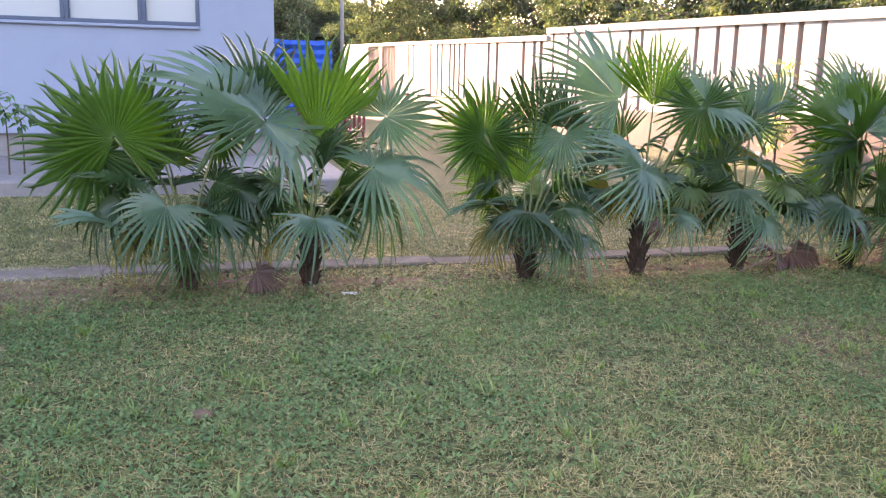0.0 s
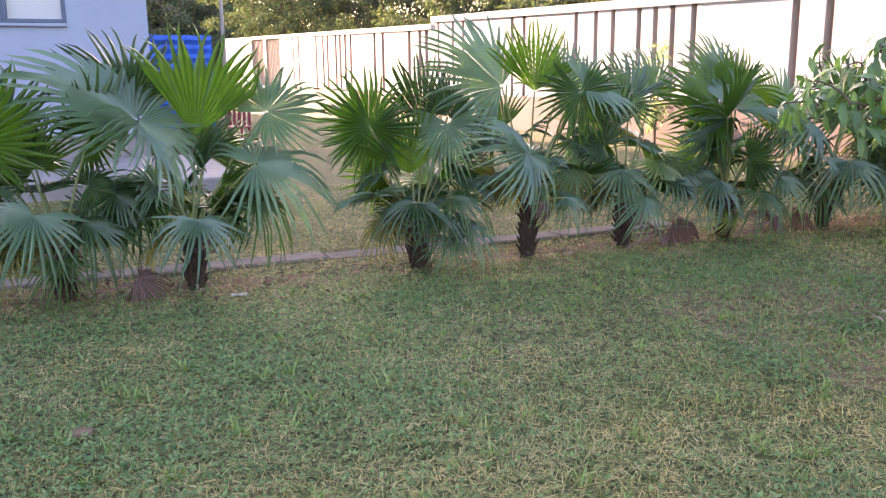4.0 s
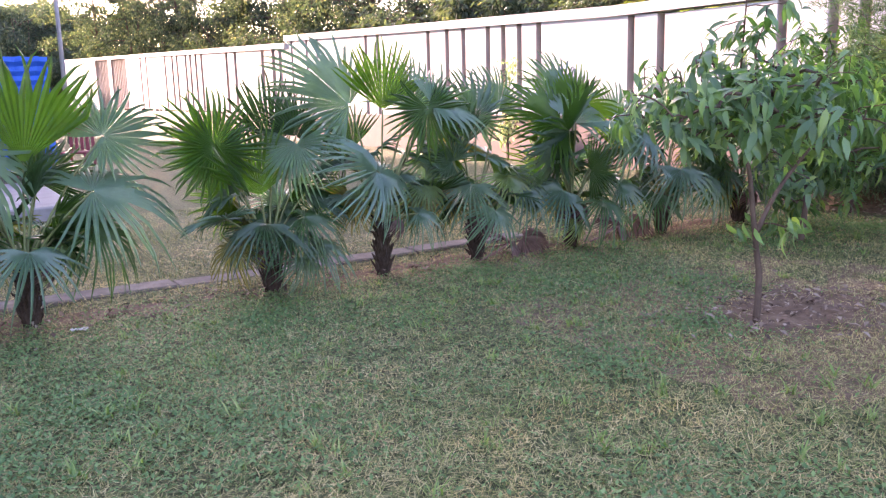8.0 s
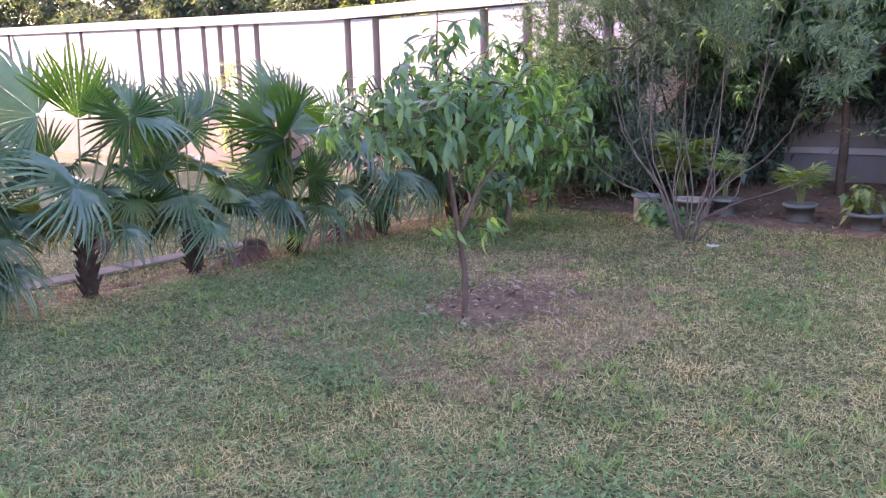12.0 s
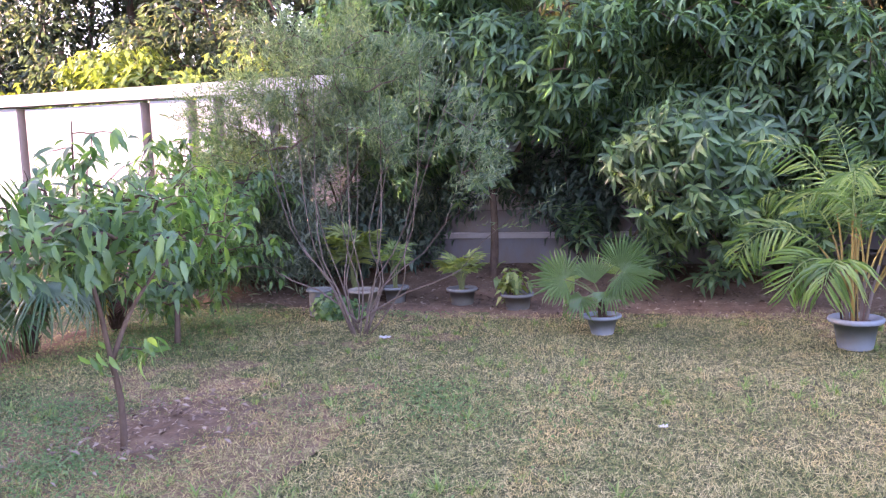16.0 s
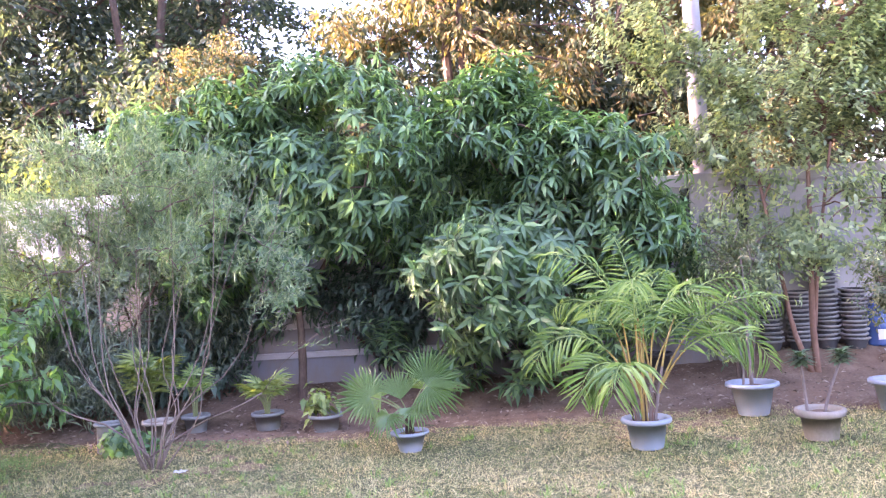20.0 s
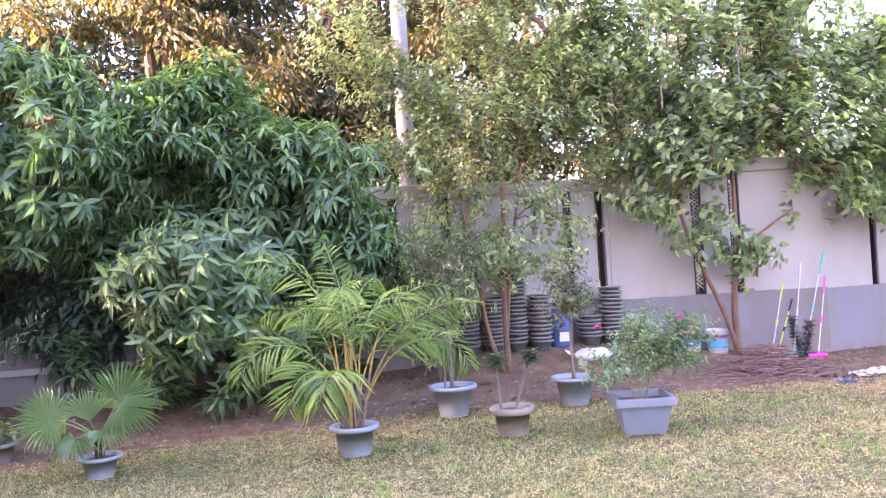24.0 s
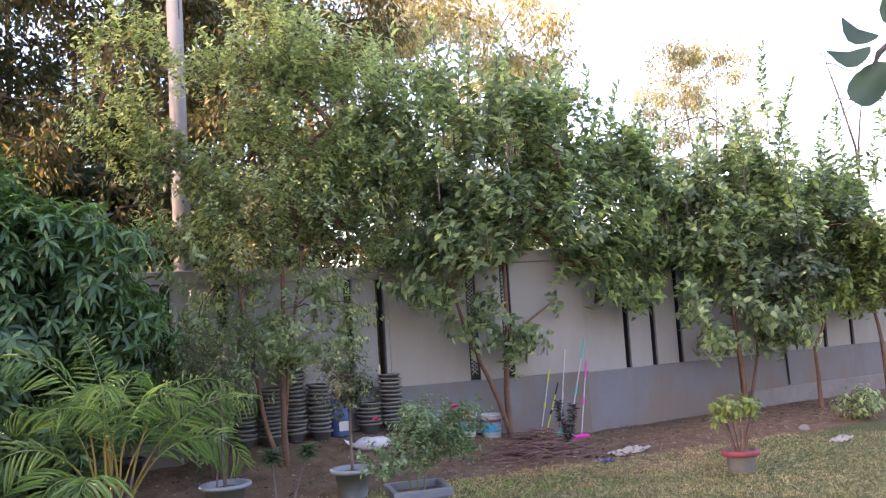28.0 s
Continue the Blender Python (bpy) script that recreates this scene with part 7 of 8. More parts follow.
knob_plant((7.12, -2.47, 0.185), [[(-0.02, 0.10, 0), (-0.02, 0.11, 0.2), (-0.03, 0.13, 0.42)], [(-0.02, -0.02, 0), (0.0, -0.09, 0.2), (0.02, -0.19, 0.42)]], "potted plant with two bare stems topped by dark rosettes")


def rose_bush(place):
    rng = np.random.RandomState(121)
    root = thing("rose_bush", place, "rose bush with small pale leaves and a few red flowers", "rose bush")
    blobs = [(0, -0.03, 0.42, 0.32, 0.38, 0.24), (0, 0.28, 0.32, 0.22, 0.24, 0.20), (0, -0.36, 0.40, 0.24, 0.28, 0.24), (0, -0.12, 0.64, 0.2, 0.32, 0.14), (0, -0.5, 0.55, 0.18, 0.2, 0.14)]
    tips = in_blobs(rng, blobs, 260, 0.5, 0.1, 3)
    stems = [(bend([(0.02 * k, 0.03 * k, -0.05), (0.03 * k, 0.06 * k, 0.12), (0.05 * k, 0.1 * k, 0.3)], 5), np.linspace(0.010, 0.006, 5)) for k in (-1, 0, 1)]
    part("branchwork", branches(Geo(), stems, tips, 0.0018, 0.5, sides=4), M_PETIOLE, root)
    pos, way, nor = shoots(rng, tips, np.array([0, 0, 0.2]), 12, 0.16, 0.35, 0.85)
    part("foliage", Geo().leaves(pos, way, nor, rng.uniform(0.7, 1.2, len(pos)) * 0.05, 0.55), M_ROSE, root)
    for p in ((-0.05, 0.36, 0.62), (-0.1, -0.46, 0.58), (0.05, -0.42, 0.64)):
        n = 14
        a = np.arange(n) * 2.4
        way = np.stack([np.cos(a), np.sin(a), 0.4 + 0.1 * np.arange(n)], 1)
        part("flower", Geo().leaves(np.tile(p, (n, 1)), way, np.tile([0, 0, 1.0], (n, 1)), 0.042, 0.9), M_ROSERED, root, "red rose flower")


rose_bush((6.70, -3.43, 0.24))


def potted_bush(place):
    rng = np.random.RandomState(131)
    root = thing("potted_bush", place, "leggy potted bush with bare stems and a flat yellow-green top", "bush")
    tips = in_blobs(rng, [(0, 0, 0.50, 0.26, 0.30, 0.10), (0.05, 0.2, 0.44, 0.15, 0.15, 0.1)], 60, 0.6)
    stems = [(bend([(0.03 * math.cos(a), 0.03 * math.sin(a), -0.04), (0.10 * math.cos(a), 0.10 * math.sin(a), 0.2), (0.18 * math.cos(a), 0.22 * math.sin(a), 0.42)], 5), np.linspace(0.008, 0.004, 5)) for a in np.arange(0, 6.2, 0.52)]
    part("branchwork", branches(Geo(), stems, tips, 0.002, 0.5, sides=4), M_TWIG, root)
    pos, way, nor = whorls(rng, tips, np.array([0, 0, 0.1]), 9)
    part("foliage", Geo().leaves(pos, way, nor, rng.uniform(0.7, 1.2, len(pos)) * 0.085, 0.5), M_YELLOWLEAF, root)


potted_bush((6.30, -6.72, 0.165))
thicket("low_bush", 132, [(7.6, -10.5, 0.25, 0.3, 0.45, 0.2)], 700, M_GUAVA, "low bush at the edge of the bed", 0.09, 0.5)


def dark_spire(place):
    rng = np.random.RandomState(133)
    root = thing("dark_croton", place, "small dark purple-leaved plant with two leafy spires", "plant")
    g = Geo()
    for off, h in ((0.085, 0.58), (-0.085, 0.52)):
        n = 120
        a = np.arange(n) * 2.4
        z = np.linspace(0.12, h, n)
        pos = np.stack([0 * a, off * np.minimum(1.3, z / 0.4), z], 1)
        way = np.stack([np.cos(a), np.sin(a), np.full(n, 0.75)], 1) + rng.normal(scale=0.15, size=(n, 3))
        g.leaves(pos, way, np.tile([0, 0, 1.0], (n, 1)) + rng.normal(scale=0.35, size=(n, 3)), rng.uniform(0.065, 0.095, n) * np.linspace(0.85, 1.0, n), 0.36, 0, "long", 0.5)
    part("foliage", g, M_SPIRE, root)
    part("stem", Geo().tube([(0, 0, -0.03), (0, 0.01, 0.15), (0, 0.08, 0.3)], [0.014, 0.012, 0.008], 6).tube([(0, 0, 0.1), (0, -0.08, 0.28)], [0.012, 0.008], 6), M_BARK, root)


dark_spire((8.50, -6.33, 0.02))


# ---- clutter by the wall ----
def pot_stack(x, y, n, r, label):
    z0 = ground_z(x, y)
    root = thing("pot_stack", (x, y, z0), label, "pots", "stacks of nested pots")
    rng = np.random.RandomState(int(abs(y) * 100))
    body = Geo().lathe([(r * 0.70, 0), (r * 0.72, 0.01), (r * 0.95, 0.11), (r * 0.96, 0.125)], 22).mesh("pot", [M_STACK], True)
    ringm = Geo().lathe([(r * 0.90, 0.102), (r * 1.08, 0.104), (r * 1.12, 0.113), (r * 1.10, 0.124), (r * 0.90, 0.126)], 22).mesh("rim", [M_STACK_RIM], True)
    for k in range(n):
        m = pose(rng.normal(scale=0.006), rng.normal(scale=0.006), 0.048 * k, rng.normal(scale=2.0), rng.normal(scale=2.0), rng.rand() * 90)
        p = part("pot", body, None, root, at=m)
        part("rim", ringm, None, p)


for q in ((9.92, -2.90, 11, 0.125), (9.86, -3.20, 12, 0.125), (9.90, -3.50, 19, 0.125), (9.84, -3.77, 12, 0.13), (9.90, -4.42, 6, 0.14), (9.84, -4.70, 13, 0.13)):
    pot_stack(*q, "stack of nested dark plastic pots with dusty rims")


def barrel(x, y):
    root = thing("blue_drum", (x, y, ground_z(x, y)), "blue plastic drum standing by the wall", "drum")
    g = Geo().lathe([(0.11, 0), (0.13, 0.01), (0.135, 0.03), (0.13, 0.05), (0.132, 0.20), (0.14, 0.22), (0.132, 0.24), (0.13, 0.40), (0.12, 0.44), (0.07, 0.47), (0.06, 0.50), (0.0, 0.505)], 24)
    part("body", g, M_BLUE, root, smooth=True)
    part("label", Geo().block(-0.142, -0.134, -0.06, 0.06, 0.08, 0.19, 0.001), M_OFFWHITE, root, "pale worn paper label")
    part("lid", Geo().lathe([(0.065, 0.495), (0.07, 0.50), (0.07, 0.53), (0.0, 0.535)], 18), M_BLACK, root, "black screw lid")


barrel(9.93, -4.05)


def sack(x, y):
    rng = np.random.RandomState(141)
    g = Geo()
    nu, nv = 22, 12
    v = []
    for i in range(nu):
        u = i / (nu - 1)
        for j in range(nv):
            a = 2 * math.pi * j / nv
            w = math.sin(math.pi * min(0.97, max(0.03, u))) ** 0.5
            rr = 1 + 0.25 * noise.noise(Vector((u * 5, math.cos(a) * 1.5, math.sin(a) * 1.5)))
            v.append((0.13 * w * rr * math.cos(a), (u - 0.5) * 0.46, max(0.0, 0.075 + 0.085 * w * rr * math.sin(a))))
    t = []
    for i in range(nu - 1):
        for j in range(nv):
            p, q = i * nv + j, i * nv + (j + 1) % nv
            t += [(p, q, q + nv), (p, q + nv, p + nv)]
    g.put(v, t)
    g.put([(0, 0.22, 0.10), (0.05, 0.33, 0.16), (-0.05, 0.34, 0.13), (0, 0.24, 0.06)], [(0, 1, 2), (0, 2, 3)])
    root = thing("white_sack", (x, y, ground_z(x, y)), "crumpled white woven sack lying on the earth", "sack")
    part("body", g, M_SACK, root, smooth=True)


sack(9.45, -4.25)


def paint_bucket(x, y, turn, label):
    root = thing("paint_bucket", (x, y, ground_z(x, y)), label, "bucket", "paint buckets", turn)
    part("body", Geo().lathe([(0.112, 0), (0.115, 0.006), (0.135, 0.27), (0.142, 0.272), (0.142, 0.30), (0.135, 0.30), (0.128, 0.27), (0.108, 0.02), (0, 0.02)], 28), M_OFFWHITE, root, smooth=True)
    part("band", Geo().lathe([(0.1165, 0.03), (0.1305, 0.20), (0.1305, 0.201)], 28), M_BLUEBAND, root, "blue printed band", smooth=True)
    part("stripe", Geo().lathe([(0.1308, 0.202), (0.1335, 0.235)], 28), M_RED, root, "red printed stripe", smooth=True)
    for k, (z, w) in enumerate(((0.165, 0.05), (0.14, 0.035), (0.115, 0.045))):
        part("lettering", Geo().block(-0.136, -0.131, -w, w, z - 0.006, z + 0.006), M_OFFWHITE, root)
    g = Geo().lathe([(0.137, 0.245), (0.147, 0.248), (0.147, 0.262), (0.137, 0.265)], 28)
    part("rim_ring", g, M_OFFWHITE, root)
    part("handle", Geo().tube(bend([(0, -0.145, 0.255), (-0.09, -0.10, 0.20), (-0.14, 0, 0.18), (-0.09, 0.10, 0.20), (0, 0.145, 0.255)], 12), 0.0035, 5), M_STEEL, root, "wire handle")


paint_bucket(9.62, -5.98, 10, "white paint bucket with a blue band and red stripe")
paint_bucket(9.74, -5.68, -25, "white paint bucket with a blue band, beside another")


def broom(foot, top, kind, label, colours):
    """A long-handled cleaning tool that leans on the wall."""
    foot, top = np.array(foot, float), np.array(top, float)
    root = thing(kind, tuple(foot), label, "broom", "mops and brooms leaning on the wall")
    d = top - foot
    shaft, grip, head = colours
    part("shaft", Geo().tube([d * 0.06, d * 0.80], 0.008, 8), shaft, root, "metal shaft")
    part("grip", Geo().tube([d * 0.78, d * 0.97, d], [0.011, 0.011, 0.008], 8), grip, root, "coloured plastic grip")
    part("collar", Geo().tube([d * 0.42, d * 0.50], 0.0135, 8), grip, root)
    part("socket", Geo().tube([d * 0.0 + [0, 0, 0.03], d * 0.09], [0.020, 0.014], 8), head, root)
    if kind == "mop":
        g = Geo()
        rng = np.random.RandomState(int(abs(foot[1]) * 1000))
        for k in range(34):
            a = rng.rand() * 6.28
            r = rng.uniform(0.05, 0.10)
            g.tube(bend([(0, 0, 0.06), (r * 0.5 * math.cos(a), r * 0.5 * math.sin(a), 0.04), (r * math.cos(a), r * math.sin(a), 0.008)], 4), [0.005, 0.006, 0.006, 0.004], 4)
        part("strings", g, head, root)
    else:
        part("head", Geo().block(-0.035, 0.035, -0.12, 0.12, 0.03, 0.065, 0.012), head, root)
        g = Geo()
        for k in range(60):
            y, x = -0.115 + 0.23 * (k % 20) / 19, -0.022 + 0.022 * (k // 20)
            g.tube([(x, y, 0.04), (x * 1.5, y * 1.08, 0.0)], 0.004, 4, cap=False)
        part("bristles", g, head, root)
    return root


zb = 0.05
broom((9.50, -6.64, zb), (9.60, -6.93, 0.92), "brush", "long-handled brush with a lime-green head and lime grip", (M_STEEL, M_LIME, M_LIME))
broom((9.48, -6.70, zb), (9.58, -7.04, 0.72), "brush", "short brush with a lime handle and black grip leaning aslant", (M_LIME, M_BLACK, M_LIME))
broom((9.40, -6.88, zb), (9.585, -7.20, 1.16), "mop", "mop with a plain steel handle", (M_STEEL, M_STEEL, M_TEAL))
broom((9.30, -6.94, zb), (9.545, -7.51, 1.28), "mop", "mop with a teal grip and teal strings", (M_STEEL, M_TEAL, M_TEAL))
broom((9.12, -7.00, 0.02), (9.53, -7.50, 0.98), "brush", "brush with a bright pink head and pink grip", (M_STEEL, M_PINK, M_PINK))


def brush_pile():
    rng = np.random.RandomState(151)
    root = thing("brush_pile", (8.50, -5.85, 0.02), "heap of dry reddish twigs and cut palm stalks", "twig heap")
    g = Geo()
    for k in range(420):
        a = rng.normal(scale=0.5) + (1.57 if rng.rand() < 0.8 else 0)
        c = np.array([rng.normal(scale=0.20), rng.normal(scale=0.27), 0])
        c[2] = max(0.01, 0.34 * math.exp(-(c[0] / 0.3) ** 2 - (c[1] / 0.45) ** 2) * rng.rand() + 0.01)
        d = np.array([math.cos(a), math.sin(a), rng.normal(scale=0.12)]) * rng.uniform(0.06, 0.2)
        g.tube([c - d, c + [0, 0, 0.02 * rng.rand()], c + d + [0, 0, max(0, -c[2] - d[2] + 0.005)]], [0.004, 0.0055, 0.002], 4, cap=False)
    part("branchwork", g, M_TWIG, root)


brush_pile()


def rag(name, x, y, w, l, turn, material, label):
    g = Geo()
    n = 18
    v = [((i / n - 0.5) * w, (j / n - 0.5) * l * (1 + 0.2 * noise.noise(Vector((i * 0.4, 0, x)))), min(0.035, 0.15 * w) + min(0.045, 0.2 * w) * noise.noise(Vector((i * 0.35 + x, j * 0.3, y)))) for i in range(n + 1) for j in range(n + 1)]
    t = []
    for i in range(n):
        for j in range(n):
            a = i * (n + 1) + j
            t += [(a, a + n + 1, a + n + 2), (a, a + n + 2, a + 1)]
    root = thing(name, (x, y, ground_z(x, y)), label, "cloth", turn=turn)
    part("sheet", g.put(v, t), material, root, smooth=True)


rag("dusty_cloth", 7.95, -6.75, 0.22, 0.62, 15, M_CLOTH, "crumpled dusty cloth lying at the bed's edge")
rag("dusty_cloth", 8.10, -6.35, 0.25, 0.42, 60, M_DEAD, "dark crumpled cloth beside the twig heap")
rag("plastic_wrapper", 7.72, -6.22, 0.12, 0.16, 0, M_BLUE, "small blue plastic wrapper on the grass")
rag("white_rag", 6.75, -8.85, 0.16, 0.42, 20, M_CLOTH, "pale rag on the grass")
rag("paper_scrap", 0.72, 5.22, 0.05, 0.10, 70, M_SACK, "small scrap of white paper on the grass")
rag("plastic_wrapper", 4.94, 0.13, 0.04, 0.05, 10, M_SACK, "tiny white wrapper on the grass")
rag("plastic_wrapper", 6.85, 2.58, 0.07, 0.10, 10, M_OFFWHITE, "crumpled clear plastic wrapper under the shrub")


def stones():
    rng = np.random.RandomState(161)
    for x, y, s in ((7.6, -9.3, 0.08), (9.3, -8.0, 0.05), (9.25, -8.4, 0.06), (9.2, -8.9, 0.05), (9.35, -7.7, 0.04), (-0.17, 3.34, 0.045), (0.95, 5.45, 0.035), (-1.2, 3.6, 0.06), (8.4, -7.6, 0.05), (-1.25, 2.6, 0.05)):
        bm = bmesh.new()
        bmesh.ops.create_icosphere(bm, subdivisions=2, radius=s)
        for v in bm.verts:
            v.co *= 1 + 0.35 * noise.noise(v.co * 14 + Vector((x, y, 0)))
            v.co.z *= 0.6
        me = bpy.data.meshes.new("stone")
        bm.to_mesh(me)
        bm.free()
        me.materials.append(M_SOIL if s < 0.07 else M_CONC)
        ob = new("stone", me)
        ob.location = (x, y, ground_z(x, y) + s * 0.15)
        tagged(ob, "small rough clod or stone on the ground", "stone", "scattered stones")


stones()


# ---- by the house ----
def tarp():
    root = thing("tarpaulin_stack", (1.72, 18.0, 0), "stacked goods under a bright blue ribbed tarpaulin", "tarpaulin")
    g = Geo()
    n, rows = 26, 12
    v = []
    for j in range(rows * 2 + 1):
        for i in range(n + 1):
            bulge = 0.05 if j % 2 else 0.0
            v.append((-0.65 + 1.25 * i / n, -0.02 * j * 0.2 - bulge + 0.04 * noise.noise(Vector((i * 0.4, j * 0.4, 0))), 0.05 + 2.16 * j / (rows * 2) + 0.02 * noise.noise(Vector((i * 0.3, j * 0.2, 4)))))
    t = []
    for j in range(rows * 2):
        for i in range(n):
            a = j * (n + 1) + i
            t += [(a, a + 1, a + n + 2), (a, a + n + 2, a + n + 1)]
    g.put(v, t)
    part("sheet", g, M_TARP, root)
    part("load", Geo().block(-0.6, 0.56, 0.1, 0.9, 0, 2.18, 0.03), M_TARP, root)


tarp()


def plastic_chair(x, y, turn):
    root = thing("plastic_chair", (x, y, 0), "red moulded plastic chair standing far off by the tarpaulin", "chair", turn=turn)
    for a in (-0.2, 0.2):
        for b in (-0.2, 0.2):
            part("leg", Geo().tube([(a * 1.15, b * 1.15, 0), (a, b, 0.42)], [0.018, 0.024], 6), M_RED, root)
    part("seat", Geo().block(-0.24, 0.24, -0.23, 0.23, 0.41, 0.445, 0.014), M_RED, root)
    g = Geo()
    for k in range(5):
        g.block(-0.22 + 0.10 * k, -0.16 + 0.10 * k, 0.20, 0.225, 0.45, 0.85, 0.006)
    g.block(-0.24, 0.26, 0.195, 0.235, 0.80, 0.92, 0.012)
    part("backrest", g, M_RED, root)


plastic_chair(1.75, 16.4, 25)
plastic_chair(2.5, 16.6, -30)


def sprig(x, y, h):
    root = thing("small_sapling", (x, y, 0.15), "thin small sapling with a few leaves beside the house", "sapling")
    rng = np.random.RandomState(171)
    tips = np.array([[0.05, 0, h], [-0.08, 0, h * 0.93], [0.12, 0.05, h * 0.88], [0.0, -0.06, h * 0.8]])
    part("stem", branches(Geo(), [(np.array([[0, 0, -0.05], [0.01, 0, h * 0.4], [0.0, 0.01, h * 0.75]]), [0.012, 0.01, 0.007])], tips, 0.004), M_BARK, root)
    pos, way, nor = whorls(rng, tips, np.array([0, 0, h * 0.5]), 7)
    part("foliage", Geo().leaves(pos, way, nor, 0.16, 0.4), M_SAPLEAF, root)


sprig(-2.55, 11.3, 1.0)
sprig(-2.40, 11.4, 0.85)


# ---- grass blades, dry cuttings and leaf litter ----
def lawn_blades():
    rng = np.random.RandomState(201)
    n = 1080000
    around = rng.rand(n) < 0.25
    r = np.where(around, 11.5 * rng.rand(n) ** 0.55, np.abs(1.35 + 9.9 * rng.rand(n) ** 1.15 + rng.normal(scale=0.35, size=n)))
    a = np.where(around, rng.rand(n) * 6.283, radians(-116) + radians(238) * rng.rand(n) + rng.normal(scale=0.16, size=n))
    x, y = 0.35 + r * np.cos(a - radians(5)), -0.15 + r * np.sin(a - radians(5))
    tall = np.array([0.6 * noise.noise(Vector((p * 1.3, q * 1.3, 2.0))) + 0.7 * noise.noise(Vector((p * 7.0, q * 7.0, 4.0))) for p, q in zip(x, y)])
    bed = 8.05 + 0.5 * np.exp(-((y + 2.0) / 2.2) ** 2) - 0.5 * np.clip((-y - 5.0) / 4.0, 0, 1)
    keep = (x < bed - 0.05 + 0.25 * tall) & (y < 10.3) & ((y < 6.02) | (y > 6.3)) & (y > -12) & (np.hypot((x - 4.35) / 1.0, (y - 2.98) / 0.75) > 0.25 + 0.5 * rng.rand(n)) & ((np.abs(y - 5.55) > 0.12 * rng.rand(n)) | (x < -1.5))
    x, y, tall = x[keep], y[keep], tall[keep]
    sparse = np.where((x < -0.45 * np.hypot(x, y)) | (np.hypot(x - 0.35, y + 0.15) < 1.3), 2.3, 1.0)
    n = len(x)
    lie = rng.rand(n) < 0.45
    az = rng.rand(n) * 6.283
    lift = np.where(lie, rng.uniform(0.02, 0.25, n), rng.uniform(0.35, 1.6, n))
    way = np.stack([np.cos(az), np.sin(az), lift], 1)
    size = np.where(lie, rng.uniform(0.025, 0.085, n), rng.uniform(0.018, 0.045, n) * (1 + 0.9 * np.clip(tall, -0.7, 1)))
    pos = np.stack([x, y, np.where(lie, 0.008, -0.006)], 1)
    nor = np.stack([-np.cos(az), -np.sin(az), np.full(n, 1.2)], 1) + rng.normal(scale=0.2, size=(n, 3))
    g = Geo()
    x_ = unit(way)
    y_ = unit(np.cross(nor, x_))
    w = (sparse * rng.uniform(0.0009, 0.0026, n))[:, None] * (0.7 + 0.08 * np.hypot(x, y))[:, None]
    v = np.stack([pos - y_ * w, pos + y_ * w, pos + x_ * size[:, None]], 1)
    g.put(v.reshape(-1, 3), np.arange(3 * n).reshape(-1, 3))
    tagged(part("grass", g, M_BLADE), "short patchy lawn grass mixed with dry straw-coloured cuttings", "grass", kind="stuff")


lawn_blades()


def weeds():
    rng = np.random.RandomState(203)
    n = 120000
    c = rng.uniform([-2.5, -6.5], [8.2, 5.4], (620, 2))
    c = c[[noise.noise(Vector((x * 0.7, y * 0.7, 9.0))) + 0.11 * (y - x * 0.8) > -0.02 for x, y in c]]
    k = rng.randint(0, len(c), n)
    p = c[k] + rng.normal(scale=1.0, size=(n, 2)) * rng.uniform(0.12, 0.50, len(c))[k][:, None]
    keep = (np.hypot((p[:, 0] - 4.35) / 1.15, (p[:, 1] - 3.0) / 0.85) > 0.42) & (p[:, 0] < 8.0) & (np.hypot(p[:, 0], p[:, 1]) > 1.5)
    p = p[keep]
    n = len(p)
    az = rng.rand(n) * 6.283
    way = np.stack([np.cos(az), np.sin(az), rng.uniform(0.2, 0.9, n)], 1)
    pos = np.stack([p[:, 0], p[:, 1], rng.uniform(0.0, 0.02, n)], 1)
    g = Geo().leaves(pos, way, np.tile([0, 0, 1.0], (n, 1)), rng.uniform(0.014, 0.034, n), 0.5, 0, "quad", 0.15)
    tagged(part("lawn_weeds", g, M_WEED), "small green weeds growing in clumps through the lawn", "weeds", kind="stuff")


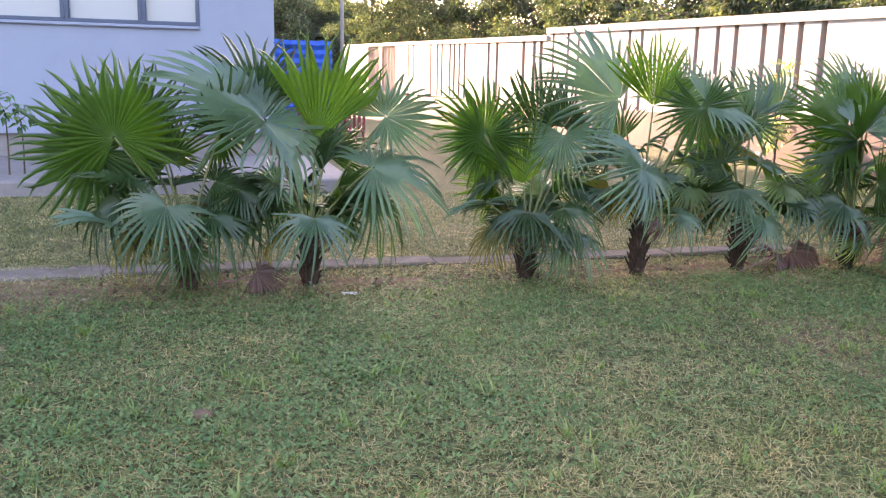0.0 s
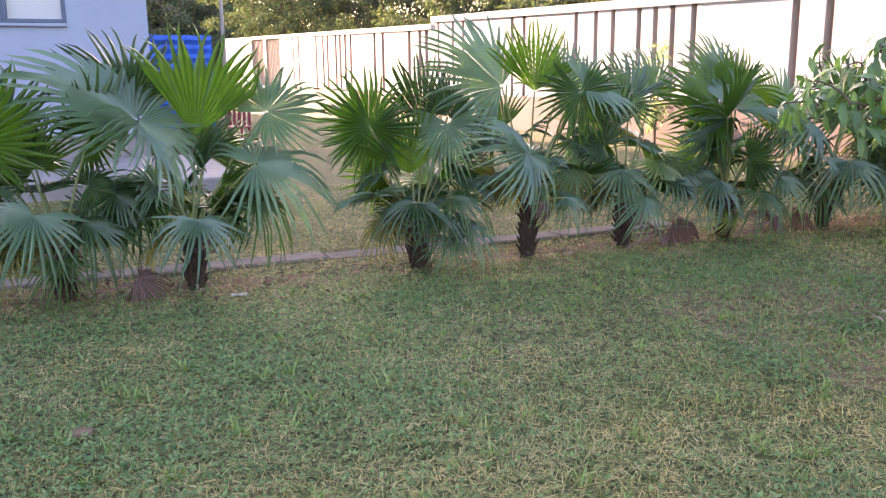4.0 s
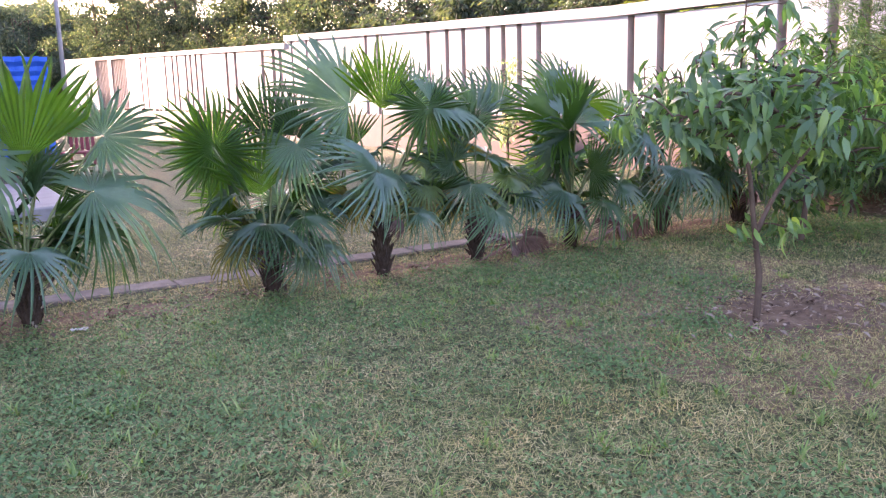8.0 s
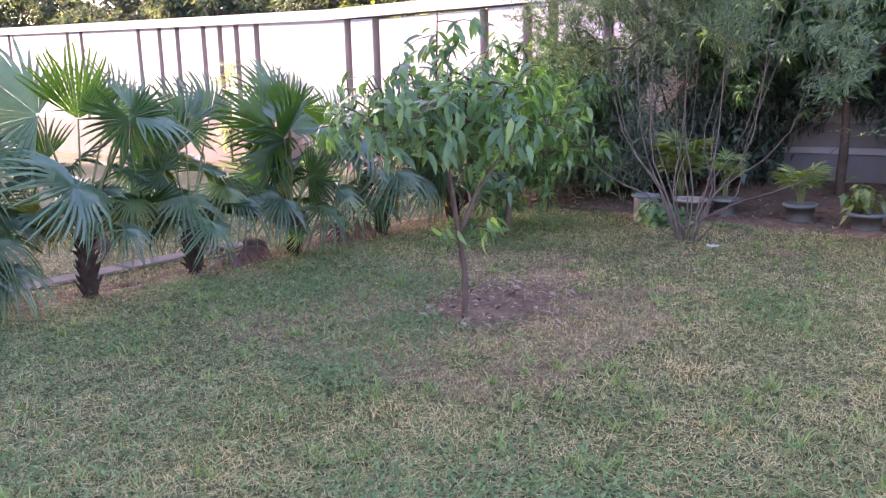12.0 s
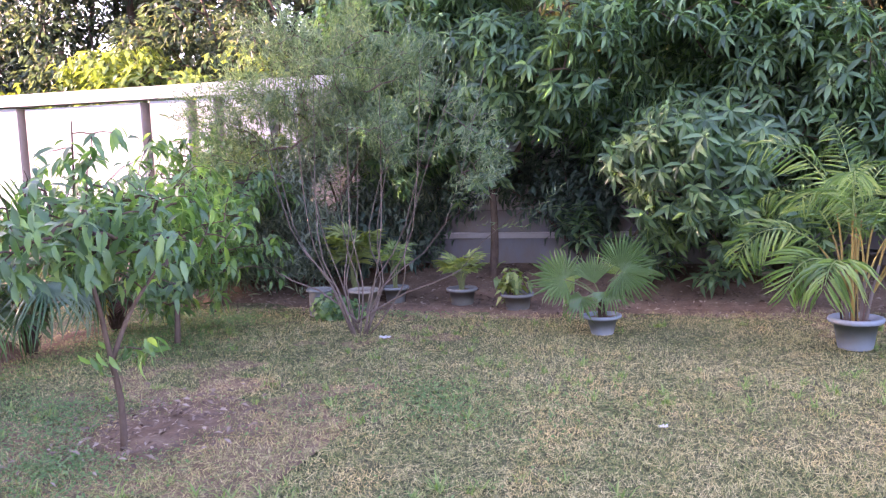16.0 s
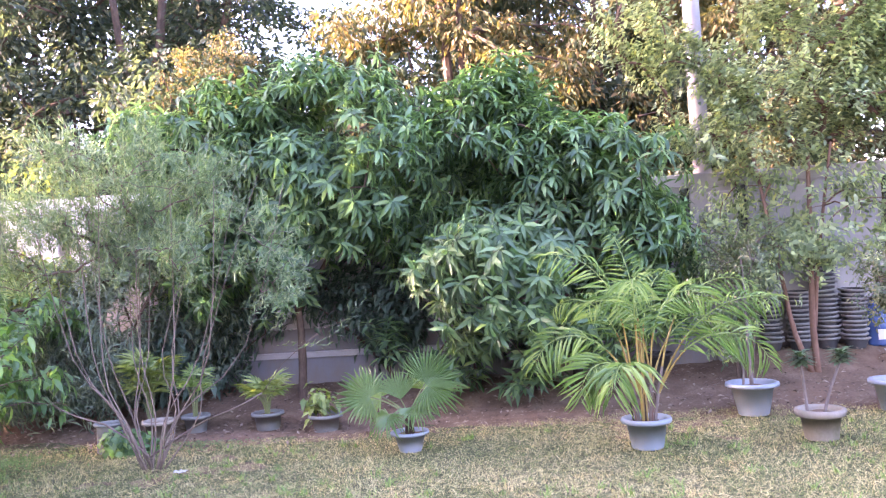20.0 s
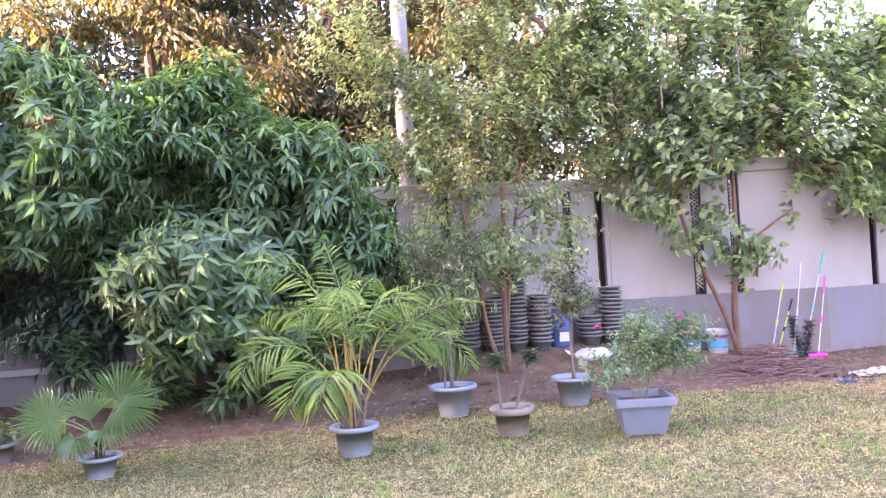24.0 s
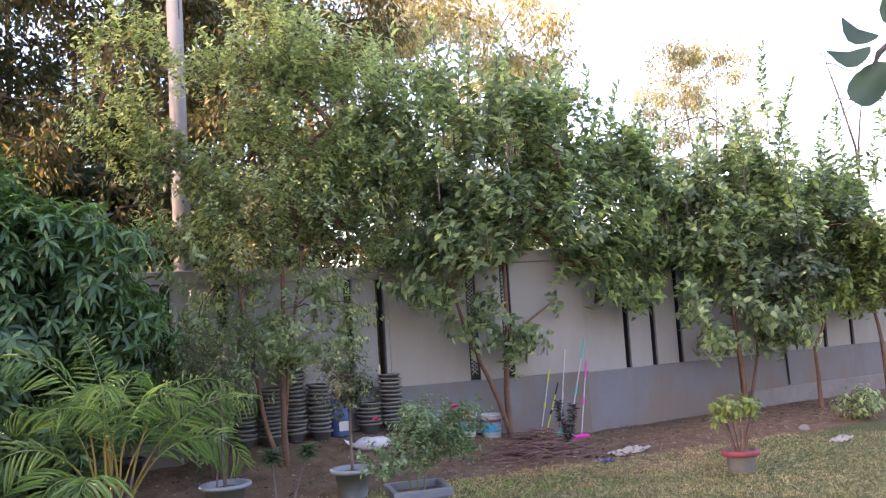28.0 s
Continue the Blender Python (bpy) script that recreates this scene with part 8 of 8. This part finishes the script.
def tufts():
    rng = np.random.RandomState(204)
    n, k = 1700, 13
    p = rng.uniform([-2.5, -5.5], [7.8, 5.2], (n, 2))
    p = p[[noise.noise(Vector((x * 0.8, y * 0.8, 6.0))) > -0.12 and math.hypot(x, y) > 1.3 and math.hypot(x - 4.35, y - 2.98) > 0.6 for x, y in p]]
    q = np.repeat(p, k, axis=0) + rng.normal(scale=0.018, size=(len(p) * k, 2))
    az = rng.rand(len(q)) * 6.283
    way = np.stack([np.cos(az), np.sin(az), rng.uniform(0.7, 2.2, len(q))], 1)
    size = np.repeat(rng.uniform(0.045, 0.10, len(p)), k) * rng.uniform(0.6, 1.1, len(q))
    g = Geo().leaves(np.c_[q, np.zeros(len(q))], way, np.stack([-np.cos(az), -np.sin(az), np.ones(len(q))], 1), size, 0.09, 0, "blade", 0.35)
    tagged(part("grass_tufts", g, M_TUFT), "taller fresh green tufts of grass in the lawn", "grass", kind="stuff")


tufts()
M_WEED = leafy("weed_leaf", [(0.0, (0.055, 0.120, 0.038)), (0.6, (0.100, 0.185, 0.060)), (1.0, (0.160, 0.245, 0.085))], 0.6, 0.3, 0.3, grey_share=0.08)
weeds()


def litter():
    rng = np.random.RandomState(205)
    n = 9000
    x = rng.uniform(7.6, 10.0, n)
    y = rng.uniform(-12.0, 5.5, n)
    m = 500
    x[:m], y[:m] = rng.normal(4.4, 0.38, m), rng.normal(3.0, 0.28, m)
    x[m:2 * m], y[m:2 * m] = rng.uniform(-1.5, 7.8, m), rng.normal(5.5, 0.22, m)
    keep = (x > np.array([bed_line(q) - 0.4 for q in y])) | (np.arange(n) < 2 * m)
    x, y = x[keep], y[keep]
    n = len(x)
    z = np.array([ground_z(p, q) for p, q in zip(x, y)]) + 0.035
    az = rng.rand(n) * 6.283
    way = np.stack([np.cos(az), np.sin(az), rng.normal(scale=0.2, size=n)], 1)
    nor = np.stack([rng.normal(scale=0.35, size=n), rng.normal(scale=0.35, size=n), np.ones(n)], 1)
    g = Geo().leaves(np.stack([x, y, z], 1), way, nor, rng.uniform(0.02, 0.075, n), 0.38, 0, "leaf", 0.2)
    tagged(part("leaf_litter", g, M_LITTER), "dry brown leaves scattered over the earth", "leaf litter", kind="stuff")


litter()
